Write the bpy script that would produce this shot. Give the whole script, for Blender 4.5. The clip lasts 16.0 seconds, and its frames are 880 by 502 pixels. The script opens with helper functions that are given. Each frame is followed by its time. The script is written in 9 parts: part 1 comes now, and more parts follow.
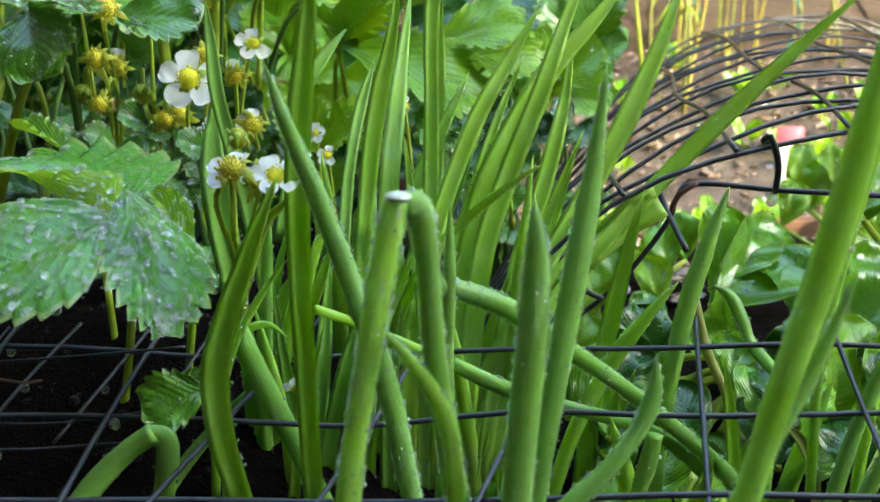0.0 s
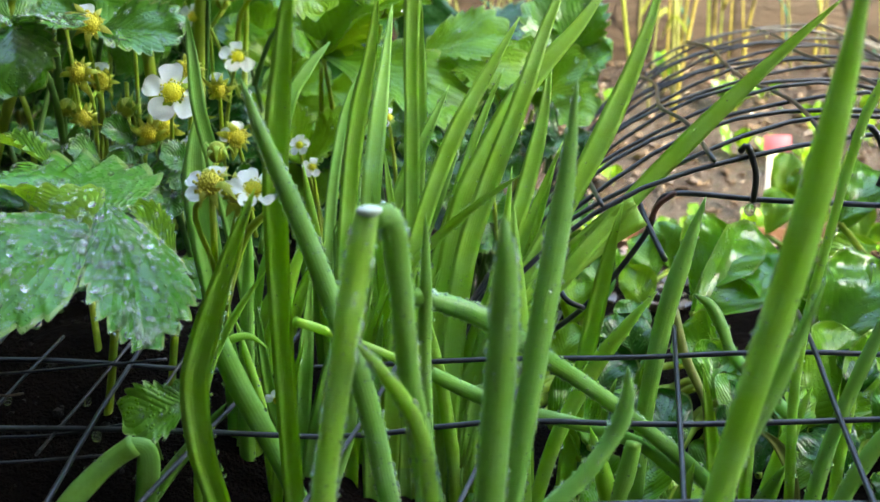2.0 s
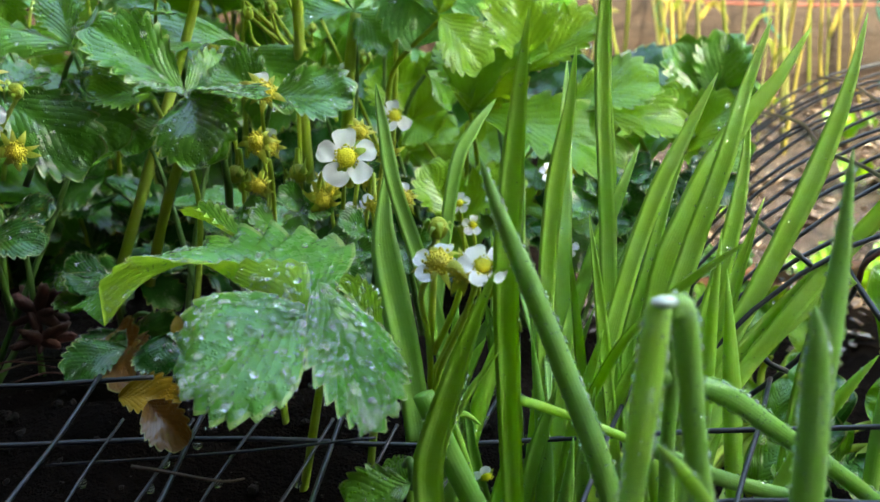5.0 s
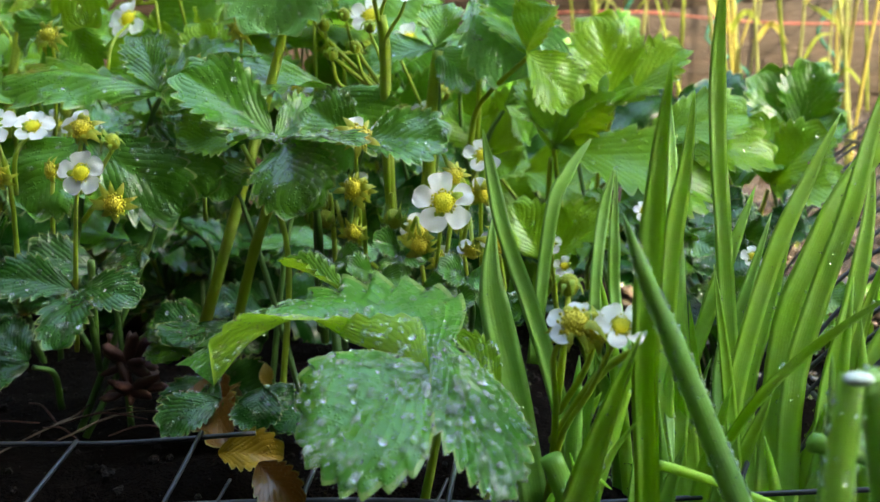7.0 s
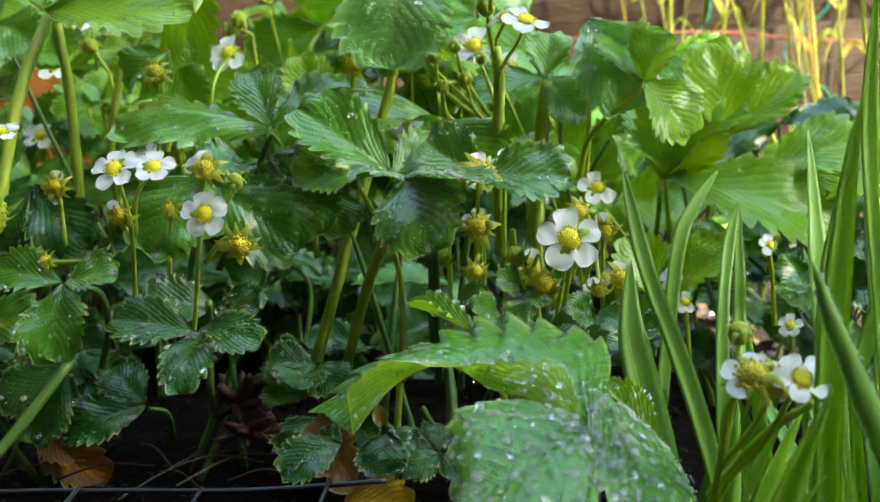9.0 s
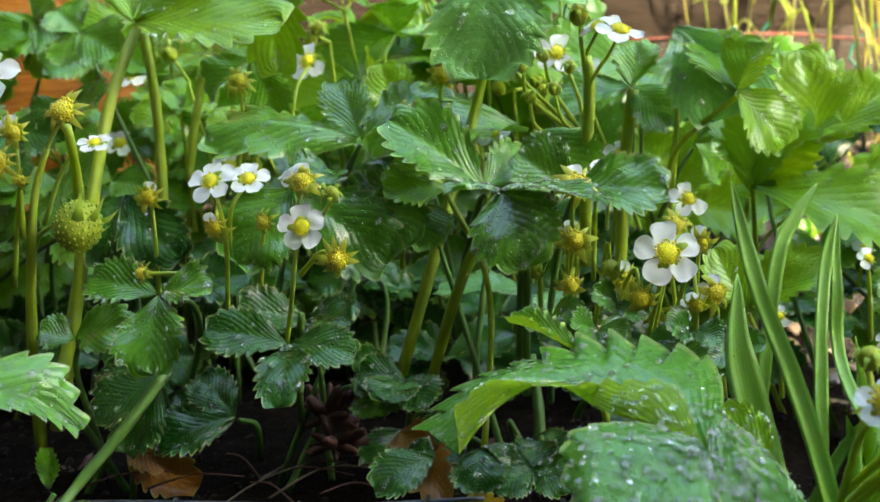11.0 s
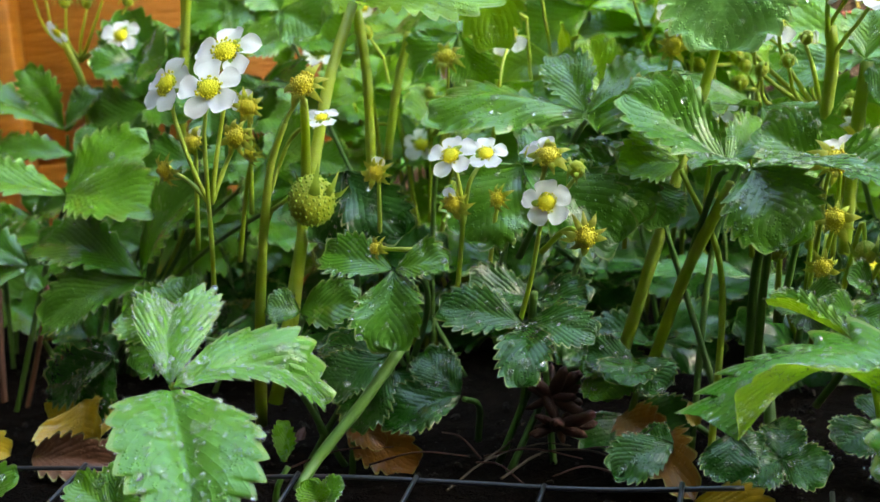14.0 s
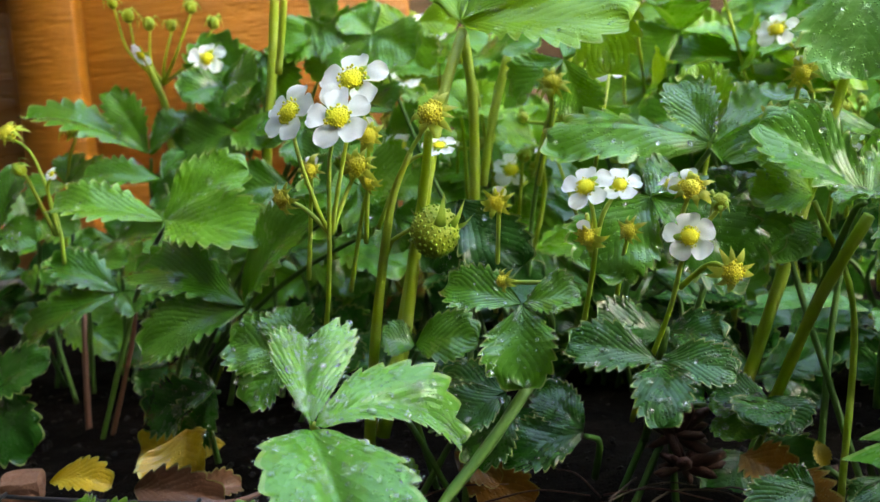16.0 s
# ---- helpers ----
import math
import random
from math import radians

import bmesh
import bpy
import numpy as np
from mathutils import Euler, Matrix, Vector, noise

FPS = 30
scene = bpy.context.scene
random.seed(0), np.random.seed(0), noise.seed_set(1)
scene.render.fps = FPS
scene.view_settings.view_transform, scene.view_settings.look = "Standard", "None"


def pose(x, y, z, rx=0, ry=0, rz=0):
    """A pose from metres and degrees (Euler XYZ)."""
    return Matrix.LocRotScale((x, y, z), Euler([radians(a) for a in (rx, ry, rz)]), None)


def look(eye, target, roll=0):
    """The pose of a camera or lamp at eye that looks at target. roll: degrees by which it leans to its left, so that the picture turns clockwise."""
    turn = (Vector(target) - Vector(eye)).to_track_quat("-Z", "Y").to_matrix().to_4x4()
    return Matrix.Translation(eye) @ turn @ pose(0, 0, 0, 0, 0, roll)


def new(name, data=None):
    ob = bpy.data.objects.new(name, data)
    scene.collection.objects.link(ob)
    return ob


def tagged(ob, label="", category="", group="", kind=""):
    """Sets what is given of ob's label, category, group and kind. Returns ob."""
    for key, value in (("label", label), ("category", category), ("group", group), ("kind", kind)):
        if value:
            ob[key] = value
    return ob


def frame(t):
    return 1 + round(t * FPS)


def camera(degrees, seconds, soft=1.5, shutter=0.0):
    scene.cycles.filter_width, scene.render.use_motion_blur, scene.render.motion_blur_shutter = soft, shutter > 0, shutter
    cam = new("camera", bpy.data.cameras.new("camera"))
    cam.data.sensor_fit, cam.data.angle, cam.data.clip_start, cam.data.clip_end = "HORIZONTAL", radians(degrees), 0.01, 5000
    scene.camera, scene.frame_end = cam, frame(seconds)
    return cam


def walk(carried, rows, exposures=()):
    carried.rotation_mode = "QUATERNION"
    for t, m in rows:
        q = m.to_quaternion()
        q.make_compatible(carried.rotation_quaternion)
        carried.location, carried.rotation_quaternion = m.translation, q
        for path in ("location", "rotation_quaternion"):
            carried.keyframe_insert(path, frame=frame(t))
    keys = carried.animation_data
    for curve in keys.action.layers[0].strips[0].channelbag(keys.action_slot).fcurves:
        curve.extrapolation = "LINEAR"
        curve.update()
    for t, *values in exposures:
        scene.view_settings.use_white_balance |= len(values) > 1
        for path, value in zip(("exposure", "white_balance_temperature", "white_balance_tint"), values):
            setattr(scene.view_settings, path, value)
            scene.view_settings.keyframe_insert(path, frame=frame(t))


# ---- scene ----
cam = camera(47.8, 16.0)
METRES, EYE, TILT, LEAN, TURN = 0.2, 0.085, -12.0, 0.0, 0.0
ROWS = [
    (0.0, 0.0, 0.0, 0.0, -0.0, 0.0, 0.0),
    (0.5, 0.0216, -0.0108, 0.0007, -0.54, -0.03, -0.26),
    (1.0, 0.034, -0.0105, 0.006, -0.35, 0.24, -0.21),
    (1.5, 0.0353, -0.0115, 0.0055, -0.38, 0.4, 0.06),
    (2.0, 0.0217, -0.0113, 0.003, -0.25, 0.51, 0.36),
    (2.5, 0.0024, -0.0093, 0.0085, 0.28, 0.67, 0.47),
    (3.0, -0.022, -0.008, 0.0189, 0.64, 0.88, 0.76),
    (3.5, -0.0517, -0.0025, 0.034, 1.2, 1.18, 0.91),
    (4.0, -0.0953, 0.0026, 0.0399, 1.89, 1.45, 1.28),
    (6.5, -0.2633, 0.0549, 0.1021, 5.08, 3.4, 1.94),
    (7.0, -0.2881, 0.0589, 0.1123, 5.23, 3.47, 2.31),
    (7.5, -0.314, 0.0692, 0.1297, 5.63, 3.96, 2.39),
    (8.0, -0.3468, 0.0771, 0.1405, 6.36, 4.31, 2.71),
    (8.5, -0.3762, 0.0843, 0.1481, 7.23, 4.49, 2.48),
    (9.0, -0.4107, 0.0917, 0.15, 8.13, 4.76, 2.52),
    (11.5, -0.5226, 0.0921, 0.1802, 11.37, 4.73, 2.06),
    (12.0, -0.5628, 0.0909, 0.1791, 12.51, 4.51, 2.13),
    (12.5, -0.6037, 0.092, 0.1865, 13.77, 4.76, 1.78),
    (13.0, -0.6351, 0.0905, 0.1897, 14.74, 4.83, 1.66),
    (13.5, -0.662, 0.0881, 0.1826, 15.71, 4.43, 1.14),
    (14.0, -0.6986, 0.0867, 0.1738, 16.75, 4.09, 0.86),
    (14.5, -0.7447, 0.0907, 0.1873, 17.97, 4.47, 0.39),
    (15.0, -0.7812, 0.0895, 0.1997, 18.13, 4.92, 0.33),
    (15.5, -0.819, 0.0835, 0.2029, 17.97, 5.1, 0.43),
    (16.0, -0.8684, 0.0765, 0.2031, 17.93, 5.08, 0.39),
]
walk(cam, [(t, pose(0, 0, EYE, TILT, LEAN, TURN) @ pose(METRES * x, METRES * y, METRES * z, 90 + pitch, roll, yaw)) for t, x, y, z, yaw, pitch, roll in ROWS],
     exposures=[(0.0, 4.34, 7450.0, 0.0), (4.0, 4.30, 7550.0, 0.0), (7.0, 4.18, 7850.0, 0.0), (9.0, 4.17, 8000.0, 0.0), (12.0, 4.29, 8250.0, 0.0), (16.0, 4.40, 8500.0, 0.0)])
cam.data.dof.use_dof = True
cam.data.dof.focus_distance = 0.29
cam.data.dof.aperture_fstop = 22.0

# ---- sky and sun ----
world = bpy.data.worlds.new("sky")
scene.world = world
world.use_nodes = True
wn = world.node_tree
bg = wn.nodes["Background"]
sky = wn.nodes.new("ShaderNodeTexSky")
sky.sky_type, sky.sun_disc = "NISHITA", False
SUN_UP, SUN_AZ = 28.0, 125.0   # degrees over the horizon; degrees to the right of straight ahead
sky.sun_elevation, sky.sun_rotation = radians(SUN_UP), radians(SUN_AZ)
wn.links.new(sky.outputs["Color"], bg.inputs["Color"])
bg.inputs["Strength"].default_value = 0.15
sun = new("sun", bpy.data.lights.new("sun", "SUN"))
sun.data.energy, sun.data.angle, sun.data.color = 0.85, radians(0.5), (1.0, 0.9, 0.72)
sun_to = Vector((math.sin(radians(SUN_AZ)) * math.cos(radians(SUN_UP)), math.cos(radians(SUN_AZ)) * math.cos(radians(SUN_UP)), math.sin(radians(SUN_UP))))
sun.matrix_world = look(sun_to * 5, (0, 0, 0))

# ---- materials ----
class Nodes:
    """Short hand for building a node material."""

    def __init__(self, name):
        self.mat = bpy.data.materials.new(name)
        self.mat.use_nodes = True
        self.tree = self.mat.node_tree
        self.bsdf = self.tree.nodes["Principled BSDF"]
        self.out = self.tree.nodes["Material Output"]

    def add(self, kind, **values):
        n = self.tree.nodes.new(kind)
        for key, value in values.items():
            n.inputs[key.replace("_", " ")].default_value = value
        return n

    def link(self, a, b):
        self.tree.links.new(a, b)

    def put(self, value, socket):
        if isinstance(value, (int, float, tuple)):
            socket.default_value = value
        else:
            self.link(value, socket)

    def math(self, op, a, b=0.0, c=None):
        n = self.tree.nodes.new("ShaderNodeMath")
        n.operation = op
        self.put(a, n.inputs[0])
        self.put(b, n.inputs[1])
        if c is not None:
            self.put(c, n.inputs[2])
        return n.outputs[0]

    def noise(self, scale, detail=4.0, rough=0.6, coord="Object", stretch=None):
        tc = self.tree.nodes.new("ShaderNodeTexCoord")
        n = self.add("ShaderNodeTexNoise", Scale=scale, Detail=detail, Roughness=rough)
        src = tc.outputs[coord]
        if stretch:
            mp = self.tree.nodes.new("ShaderNodeMapping")
            mp.inputs["Scale"].default_value = stretch
            self.link(src, mp.inputs["Vector"])
            src = mp.outputs["Vector"]
        self.link(src, n.inputs["Vector"])
        return n.outputs["Fac"]

    def ramp(self, fac, *stops):
        n = self.tree.nodes.new("ShaderNodeValToRGB")
        e = n.color_ramp.elements
        while len(e) < len(stops):
            e.new(0.5)
        for el, (pos, col) in zip(e, stops):
            el.position = pos
            el.color = (*col, 1.0) if len(col) == 3 else col
        self.put(fac, n.inputs["Fac"])
        return n.outputs["Color"]

    def mix(self, fac, a, b, blend="MIX"):
        n = self.tree.nodes.new("ShaderNodeMix")
        n.data_type, n.blend_type = "RGBA", blend
        self.put(fac, n.inputs["Factor"])
        self.put((*a, 1.0) if isinstance(a, tuple) else a, n.inputs["A"])
        self.put((*b, 1.0) if isinstance(b, tuple) else b, n.inputs["B"])
        return n.outputs["Result"]

    def bump(self, height, strength, distance=0.001):
        n = self.add("ShaderNodeBump", Strength=strength, Distance=distance)
        self.link(height, n.inputs["Height"])
        self.link(n.outputs["Normal"], self.bsdf.inputs["Normal"])
        return n.outputs["Normal"]

    def through_light(self, colour, share, normal=None):
        """Mixes in light that comes through a thin leaf."""
        tr = self.tree.nodes.new("ShaderNodeBsdfTranslucent")
        self.put((*colour, 1.0) if isinstance(colour, tuple) else colour, tr.inputs["Color"])
        if normal is not None:
            self.link(normal, tr.inputs["Normal"])
        mx = self.tree.nodes.new("ShaderNodeMixShader")
        mx.inputs["Fac"].default_value = share
        self.link(self.bsdf.outputs[0], mx.inputs[1])
        self.link(tr.outputs[0], mx.inputs[2])
        self.link(mx.outputs[0], self.out.inputs["Surface"])

    def random(self):
        return self.tree.nodes.new("ShaderNodeObjectInfo").outputs["Random"]


def toothed_leaf(name, deep, pale, glow, share, rough=0.33, relief=0.3, gloss=0.4, rugged=0.7, dew=1.0):
    """Strawberry leaf: sunk midrib and side veins that run out to the teeth, quilted between them, wet gloss."""
    m = Nodes(name)
    uv = m.tree.nodes.new("ShaderNodeUVMap")
    uv.uv_map = "UVMap"
    ve = m.tree.nodes.new("ShaderNodeUVMap")
    ve.uv_map = "veins"
    sp, sv = m.tree.nodes.new("ShaderNodeSeparateXYZ"), m.tree.nodes.new("ShaderNodeSeparateXYZ")
    m.link(uv.outputs["UV"], sp.inputs[0])
    m.link(ve.outputs["UV"], sv.inputs[0])
    u = m.math("ABSOLUTE", m.math("SUBTRACT", sp.outputs[0], 0.5))
    wob = m.math("MULTIPLY", m.math("SUBTRACT", m.noise(75.0, 3.0), 0.5), 0.9)
    off = m.math("PINGPONG", m.math("ADD", sv.outputs[1], wob), 0.5)
    twig = m.math("PINGPONG", m.math("ADD", m.math("MULTIPLY", sv.outputs[0], 7.0), m.math("MULTIPLY", sv.outputs[1], 1.7)), 0.5)
    vein = m.math("SUBTRACT", 1.0, m.math("MINIMUM", m.math("MULTIPLY", off, 9.0), 1.0))
    small = m.math("SUBTRACT", 1.0, m.math("MINIMUM", m.math("MULTIPLY", twig, 5.0), 1.0))
    rib = m.math("SUBTRACT", 1.0, m.math("MINIMUM", m.math("MULTIPLY", u, 42.0), 1.0))
    lines = m.math("MAXIMUM", m.math("MULTIPLY", vein, 0.7), rib)
    patch = m.noise(60.0, 3.0)
    hue = m.mix(m.math("MULTIPLY", m.random(), 0.4), m.mix(patch, deep, pale), glow)
    hue = m.mix(m.math("MULTIPLY", small, 0.10), hue, (deep[0] * 0.6, deep[1] * 0.7, deep[2] * 0.6))
    hue = m.mix(m.math("MULTIPLY", m.ramp(m.noise(420.0, 3.0), (0.45, (0, 0, 0)), (0.72, (1, 1, 1))), 0.25), hue, (deep[0] * 0.55, deep[1] * 0.6, deep[2] * 0.55))
    # Pale margin: the bright rim of dew painted as a highlight.
    edge = m.math("MULTIPLY", m.math("GREATER_THAN", u, 0.47), 0.42)
    col = m.mix(m.math("MULTIPLY", lines, 0.2), hue, (pale[0] * 1.7, pale[1] * 1.4, pale[2] * 1.6))
    col = m.mix(edge, col, (0.34, 0.4, 0.12))
    m.link(col, m.bsdf.inputs["Base Color"])
    tc = m.tree.nodes.new("ShaderNodeTexCoord")
    cells = m.add("ShaderNodeTexVoronoi", Scale=820.0)
    m.link(tc.outputs["Object"], cells.inputs["Vector"])
    some = m.math("GREATER_THAN", m.noise(150.0, 2.0), 0.5)
    dome = m.math("MULTIPLY", m.math("MAXIMUM", m.math("SUBTRACT", 0.36, cells.outputs["Distance"]), 0.0), some)
    wet = m.math("GREATER_THAN", dome, 0.01)
    m.put(m.math("MULTIPLY_ADD", wet, -0.1, m.math("MULTIPLY_ADD", m.noise(90.0, 3.0), 0.36, rough - 0.14)), m.bsdf.inputs["Roughness"])
    m.bsdf.inputs["Specular IOR Level"].default_value = gloss
    m.bsdf.inputs["Coat Weight"].default_value = gloss
    m.bsdf.inputs["Coat Roughness"].default_value = 0.08
    quilt = m.math("MULTIPLY", m.math("POWER", m.math("MULTIPLY", off, 2.0), 0.55), relief)
    quilt = m.math("ADD", quilt, m.math("MULTIPLY", m.math("POWER", m.math("MULTIPLY", twig, 2.0), 0.6), relief * 0.2))
    h = m.math("ADD", m.math("MULTIPLY_ADD", m.noise(170.0, 3.0, 0.55), rugged, quilt), m.math("MULTIPLY", dome, 1.5 * dew))
    nrm = m.bump(h, 0.9, 0.0006)
    m.through_light(m.mix(m.math("MULTIPLY", lines, 0.5), glow, (glow[0] * 0.6, glow[1] * 0.7, glow[2] * 0.5)), share, nrm)
    return m.mat


def grassy(name, deep, pale, share, lines=26.0, rough=0.36):
    """Onion leaf or stalk: fine lengthwise ribs, waxy bloom."""
    m = Nodes(name)
    uv = m.tree.nodes.new("ShaderNodeUVMap")
    sp = m.tree.nodes.new("ShaderNodeSeparateXYZ")
    m.link(uv.outputs["UV"], sp.inputs[0])
    rib = m.math("SINE", m.math("MULTIPLY", sp.outputs[0], math.pi * 2 * lines))
    along = m.noise(40.0, 3.0)
    col = m.mix(along, deep, pale)
    col = m.mix(m.math("MULTIPLY", m.random(), 0.45), col, (pale[0] * 1.25, pale[1] * 1.1, pale[2] * 0.9))
    col = m.mix(m.math("MULTIPLY_ADD", rib, 0.02, 0.02), col, (pale[0] * 1.5, pale[1] * 1.35, pale[2] * 1.5))
    col = m.mix(m.math("MULTIPLY", m.noise(700.0, 3.0), 0.2), col, (deep[0] * 0.6, deep[1] * 0.7, deep[2] * 0.6))
    wax = m.ramp(m.noise(110.0, 5.0, 0.7), (0.42, (0.0, 0.0, 0.0)), (0.68, (0.28, 0.28, 0.28)))
    col = m.mix(wax, col, (pale[0] * 1.35, pale[1] * 1.2, pale[1] * 0.55))
    m.link(col, m.bsdf.inputs["Base Color"])
    m.put(m.math("MULTIPLY_ADD", m.noise(350.0, 3.0), 0.35, rough - 0.08), m.bsdf.inputs["Roughness"])
    m.bsdf.inputs["Specular IOR Level"].default_value = 0.5
    h = m.math("ADD", m.math("MULTIPLY", rib, 0.1), m.noise(900.0, 3.0))
    m.bump(h, 0.3, 0.0004)
    if share:
        m.through_light((pale[0] * 1.7, pale[1] * 1.5, pale[2] * 0.8), share)
    return m.mat


def plain(name, a, b, scale=200.0, rough=0.6, relief=0.3, depth=0.0006, share=0.0, spec=0.4, stretch=None, metal=0.0):
    """Two tones by noise, with relief."""
    m = Nodes(name)
    n1, n2 = m.noise(scale, 4.0, 0.6, stretch=stretch), m.noise(scale * 7, 3.0, 0.6, stretch=stretch)
    col = m.mix(m.math("MULTIPLY_ADD", n2, 0.4, m.math("MULTIPLY_ADD", n1, 1.3, -0.35)), a, b)
    m.link(col, m.bsdf.inputs["Base Color"])
    m.put(m.math("MULTIPLY_ADD", n2, 0.3, rough - 0.15), m.bsdf.inputs["Roughness"])
    m.bsdf.inputs["Specular IOR Level"].default_value = spec
    m.bsdf.inputs["Metallic"].default_value = metal
    nrm = m.bump(m.math("ADD", n1, m.math("MULTIPLY", n2, 0.4)), relief, depth)
    if share:
        m.through_light(b, share, nrm)
    return m.mat


LEAF = toothed_leaf("wet_leaf", (0.035, 0.145, 0.01), (0.088, 0.28, 0.018), (0.19, 0.43, 0.018), 0.24, 0.27)
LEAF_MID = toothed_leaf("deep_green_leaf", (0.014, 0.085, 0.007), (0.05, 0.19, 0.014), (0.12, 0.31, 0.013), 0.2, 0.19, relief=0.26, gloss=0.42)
# Dark leaf green, taken lower still to hold the shade under the canopy.
LEAF_DARK_SHADED = toothed_leaf("dark_shaded_leaf", (0.006, 0.042, 0.005), (0.017, 0.09, 0.009), (0.04, 0.14, 0.011), 0.12, 0.22, relief=0.22, gloss=0.27)
LEAF_LIGHT = toothed_leaf("young_leaf", (0.075, 0.225, 0.01), (0.145, 0.36, 0.018), (0.32, 0.54, 0.02), 0.36, 0.32, gloss=0.3)
LEAF_PALE = toothed_leaf("pale_wet_leaf", (0.028, 0.135, 0.016), (0.068, 0.25, 0.03), (0.12, 0.37, 0.026), 0.26, 0.22, relief=0.4, gloss=0.36, rugged=0.8)
LEAF_UNDER = toothed_leaf("leaf_underside", (0.16, 0.34, 0.03), (0.24, 0.46, 0.04), (0.4, 0.62, 0.03), 0.5, 0.45, relief=0.2, gloss=0.2, dew=0.3)
LEAF_SILVER = toothed_leaf("silvery_wet_leaf", (0.07, 0.24, 0.055), (0.17, 0.43, 0.13), (0.22, 0.52, 0.07), 0.3, 0.24, relief=0.3, gloss=0.5, rugged=0.8)
LEAF_FRESH = toothed_leaf("fresh_wet_leaf", (0.048, 0.19, 0.02), (0.115, 0.335, 0.044), (0.17, 0.45, 0.032), 0.3, 0.22, relief=0.35, gloss=0.4)
SPINACH = toothed_leaf("smooth_leaf", (0.035, 0.15, 0.008), (0.095, 0.28, 0.014), (0.24, 0.5, 0.02), 0.25, 0.2, 0.2)
ONION = grassy("onion_green", (0.105, 0.28, 0.032), (0.23, 0.47, 0.075), 0.22, 20.0, 0.3)
ONION_LIGHT = grassy("onion_pale", (0.17, 0.37, 0.034), (0.33, 0.58, 0.065), 0.34, 20.0, 0.3)
STALK = grassy("stalk_green", (0.19, 0.30, 0.016), (0.34, 0.46, 0.03), 0.22, 10.0, 0.4)
# The stalk green again, darkened in its colour for stalks in shade.
STALK_SHADED = grassy("stalk_shaded", (0.032, 0.1, 0.012), (0.075, 0.17, 0.02), 0.1, 10.0, 0.4)
REDSTALK = grassy("stalk_red", (0.09, 0.035, 0.022), (0.15, 0.06, 0.035), 0.1, 10.0, 0.45)
PETAL = plain("petal_white", (0.88, 0.9, 0.93), (0.93, 0.94, 0.96), 240.0, 0.5, 0.15, 0.0004, 0.5)
POLLEN = plain("pollen_yellow", (0.74, 0.64, 0.015), (0.56, 0.56, 0.03), 500.0, 0.6, 0.4, 0.0004)
SPENT = plain("faded_centre", (0.46, 0.41, 0.02), (0.68, 0.58, 0.035), 420.0, 0.45, 0.8, 0.0007)
GREENFRUIT = plain("unripe_fruit", (0.16, 0.22, 0.008), (0.36, 0.4, 0.02), 420.0, 0.5, 0.8, 0.0007)
CALYX = plain("faded_calyx", (0.3, 0.36, 0.03), (0.46, 0.48, 0.06), 300.0, 0.4, 0.4, 0.0004, 0.35)
SEPAL = plain("sepal_green", (0.15, 0.28, 0.02), (0.3, 0.4, 0.04), 300.0, 0.5, 0.3, 0.0004, 0.2)
WIRE = plain("coated_wire", (0.010, 0.011, 0.015), (0.032, 0.035, 0.044), 300.0, 0.32, 0.25, 0.0002, 0.0, 0.45)
RUST = plain("rusty_wire", (0.10, 0.03, 0.015), (0.05, 0.02, 0.015), 300.0, 0.5, 0.4, 0.0003)
# Wet soil and crumbs, near black: the plants' shade is in the colour.
SOIL_SHADED = plain("wet_shaded_soil", (0.002, 0.0015, 0.0012), (0.010, 0.0065, 0.005), 140.0, 0.95, 1.0, 0.006, 0.0, 0.04)
CRUMB_SHADED = plain("shaded_soil_crumb", (0.002, 0.0014, 0.0011), (0.011, 0.0065, 0.005), 200.0, 0.6, 1.0, 0.002, 0.0, 0.14)
MULCH = plain("bark_mulch", (0.022, 0.013, 0.009), (0.3, 0.22, 0.165), 45.0, 0.2, 0.8, 0.002, 0.0, 0.9)
PATH = plain("wet_path", (0.02, 0.014, 0.011), (0.10, 0.068, 0.052), 110.0, 0.22, 1.0, 0.004, 0.0, 0.8)
DEADLEAF = toothed_leaf("dead_leaf", (0.1, 0.034, 0.004), (0.25, 0.095, 0.009), (0.3, 0.13, 0.012), 0.15, 0.4)
BROWNLEAF = toothed_leaf("brown_leaf", (0.06, 0.022, 0.012), (0.15, 0.06, 0.035), (0.22, 0.1, 0.05), 0.08, 0.45)
CROWN = plain("crown_bark", (0.03, 0.009, 0.007), (0.09, 0.03, 0.02), 250.0, 0.6, 0.8, 0.001)
YELLOWLEAF = toothed_leaf("yellow_leaf", (0.3, 0.16, 0.008), (0.5, 0.3, 0.015), (0.45, 0.38, 0.02), 0.15, 0.4)
FENCE_ORANGE = plain("orange_stained_wood", (0.37, 0.14, 0.012), (0.22, 0.075, 0.007), 11.0, 0.5, 1.0, 0.004, stretch=(1.0, 1.0, 7.0))
FENCE_BROWN = plain("brown_stained_wood", (0.125, 0.085, 0.062), (0.03, 0.021, 0.017), 14.0, 0.65, 1.0, 0.004, stretch=(1.0, 1.0, 5.0))
STRAW = plain("dry_straw", (0.46, 0.42, 0.08), (0.38, 0.31, 0.07), 60.0, 0.5, 0.3, 0.0005, 0.2)
STRAWGREEN = plain("reed_green", (0.22, 0.28, 0.06), (0.36, 0.36, 0.13), 60.0, 0.5, 0.3, 0.0005, 0.25)
LIME = plain("lime_reed", (0.26, 0.38, 0.04), (0.38, 0.44, 0.07), 60.0, 0.45, 0.3, 0.0005, 0.35)
TWIG = plain("pale_twig", (0.075, 0.05, 0.03), (0.025, 0.016, 0.011), 300.0, 0.7, 0.5, 0.0004)
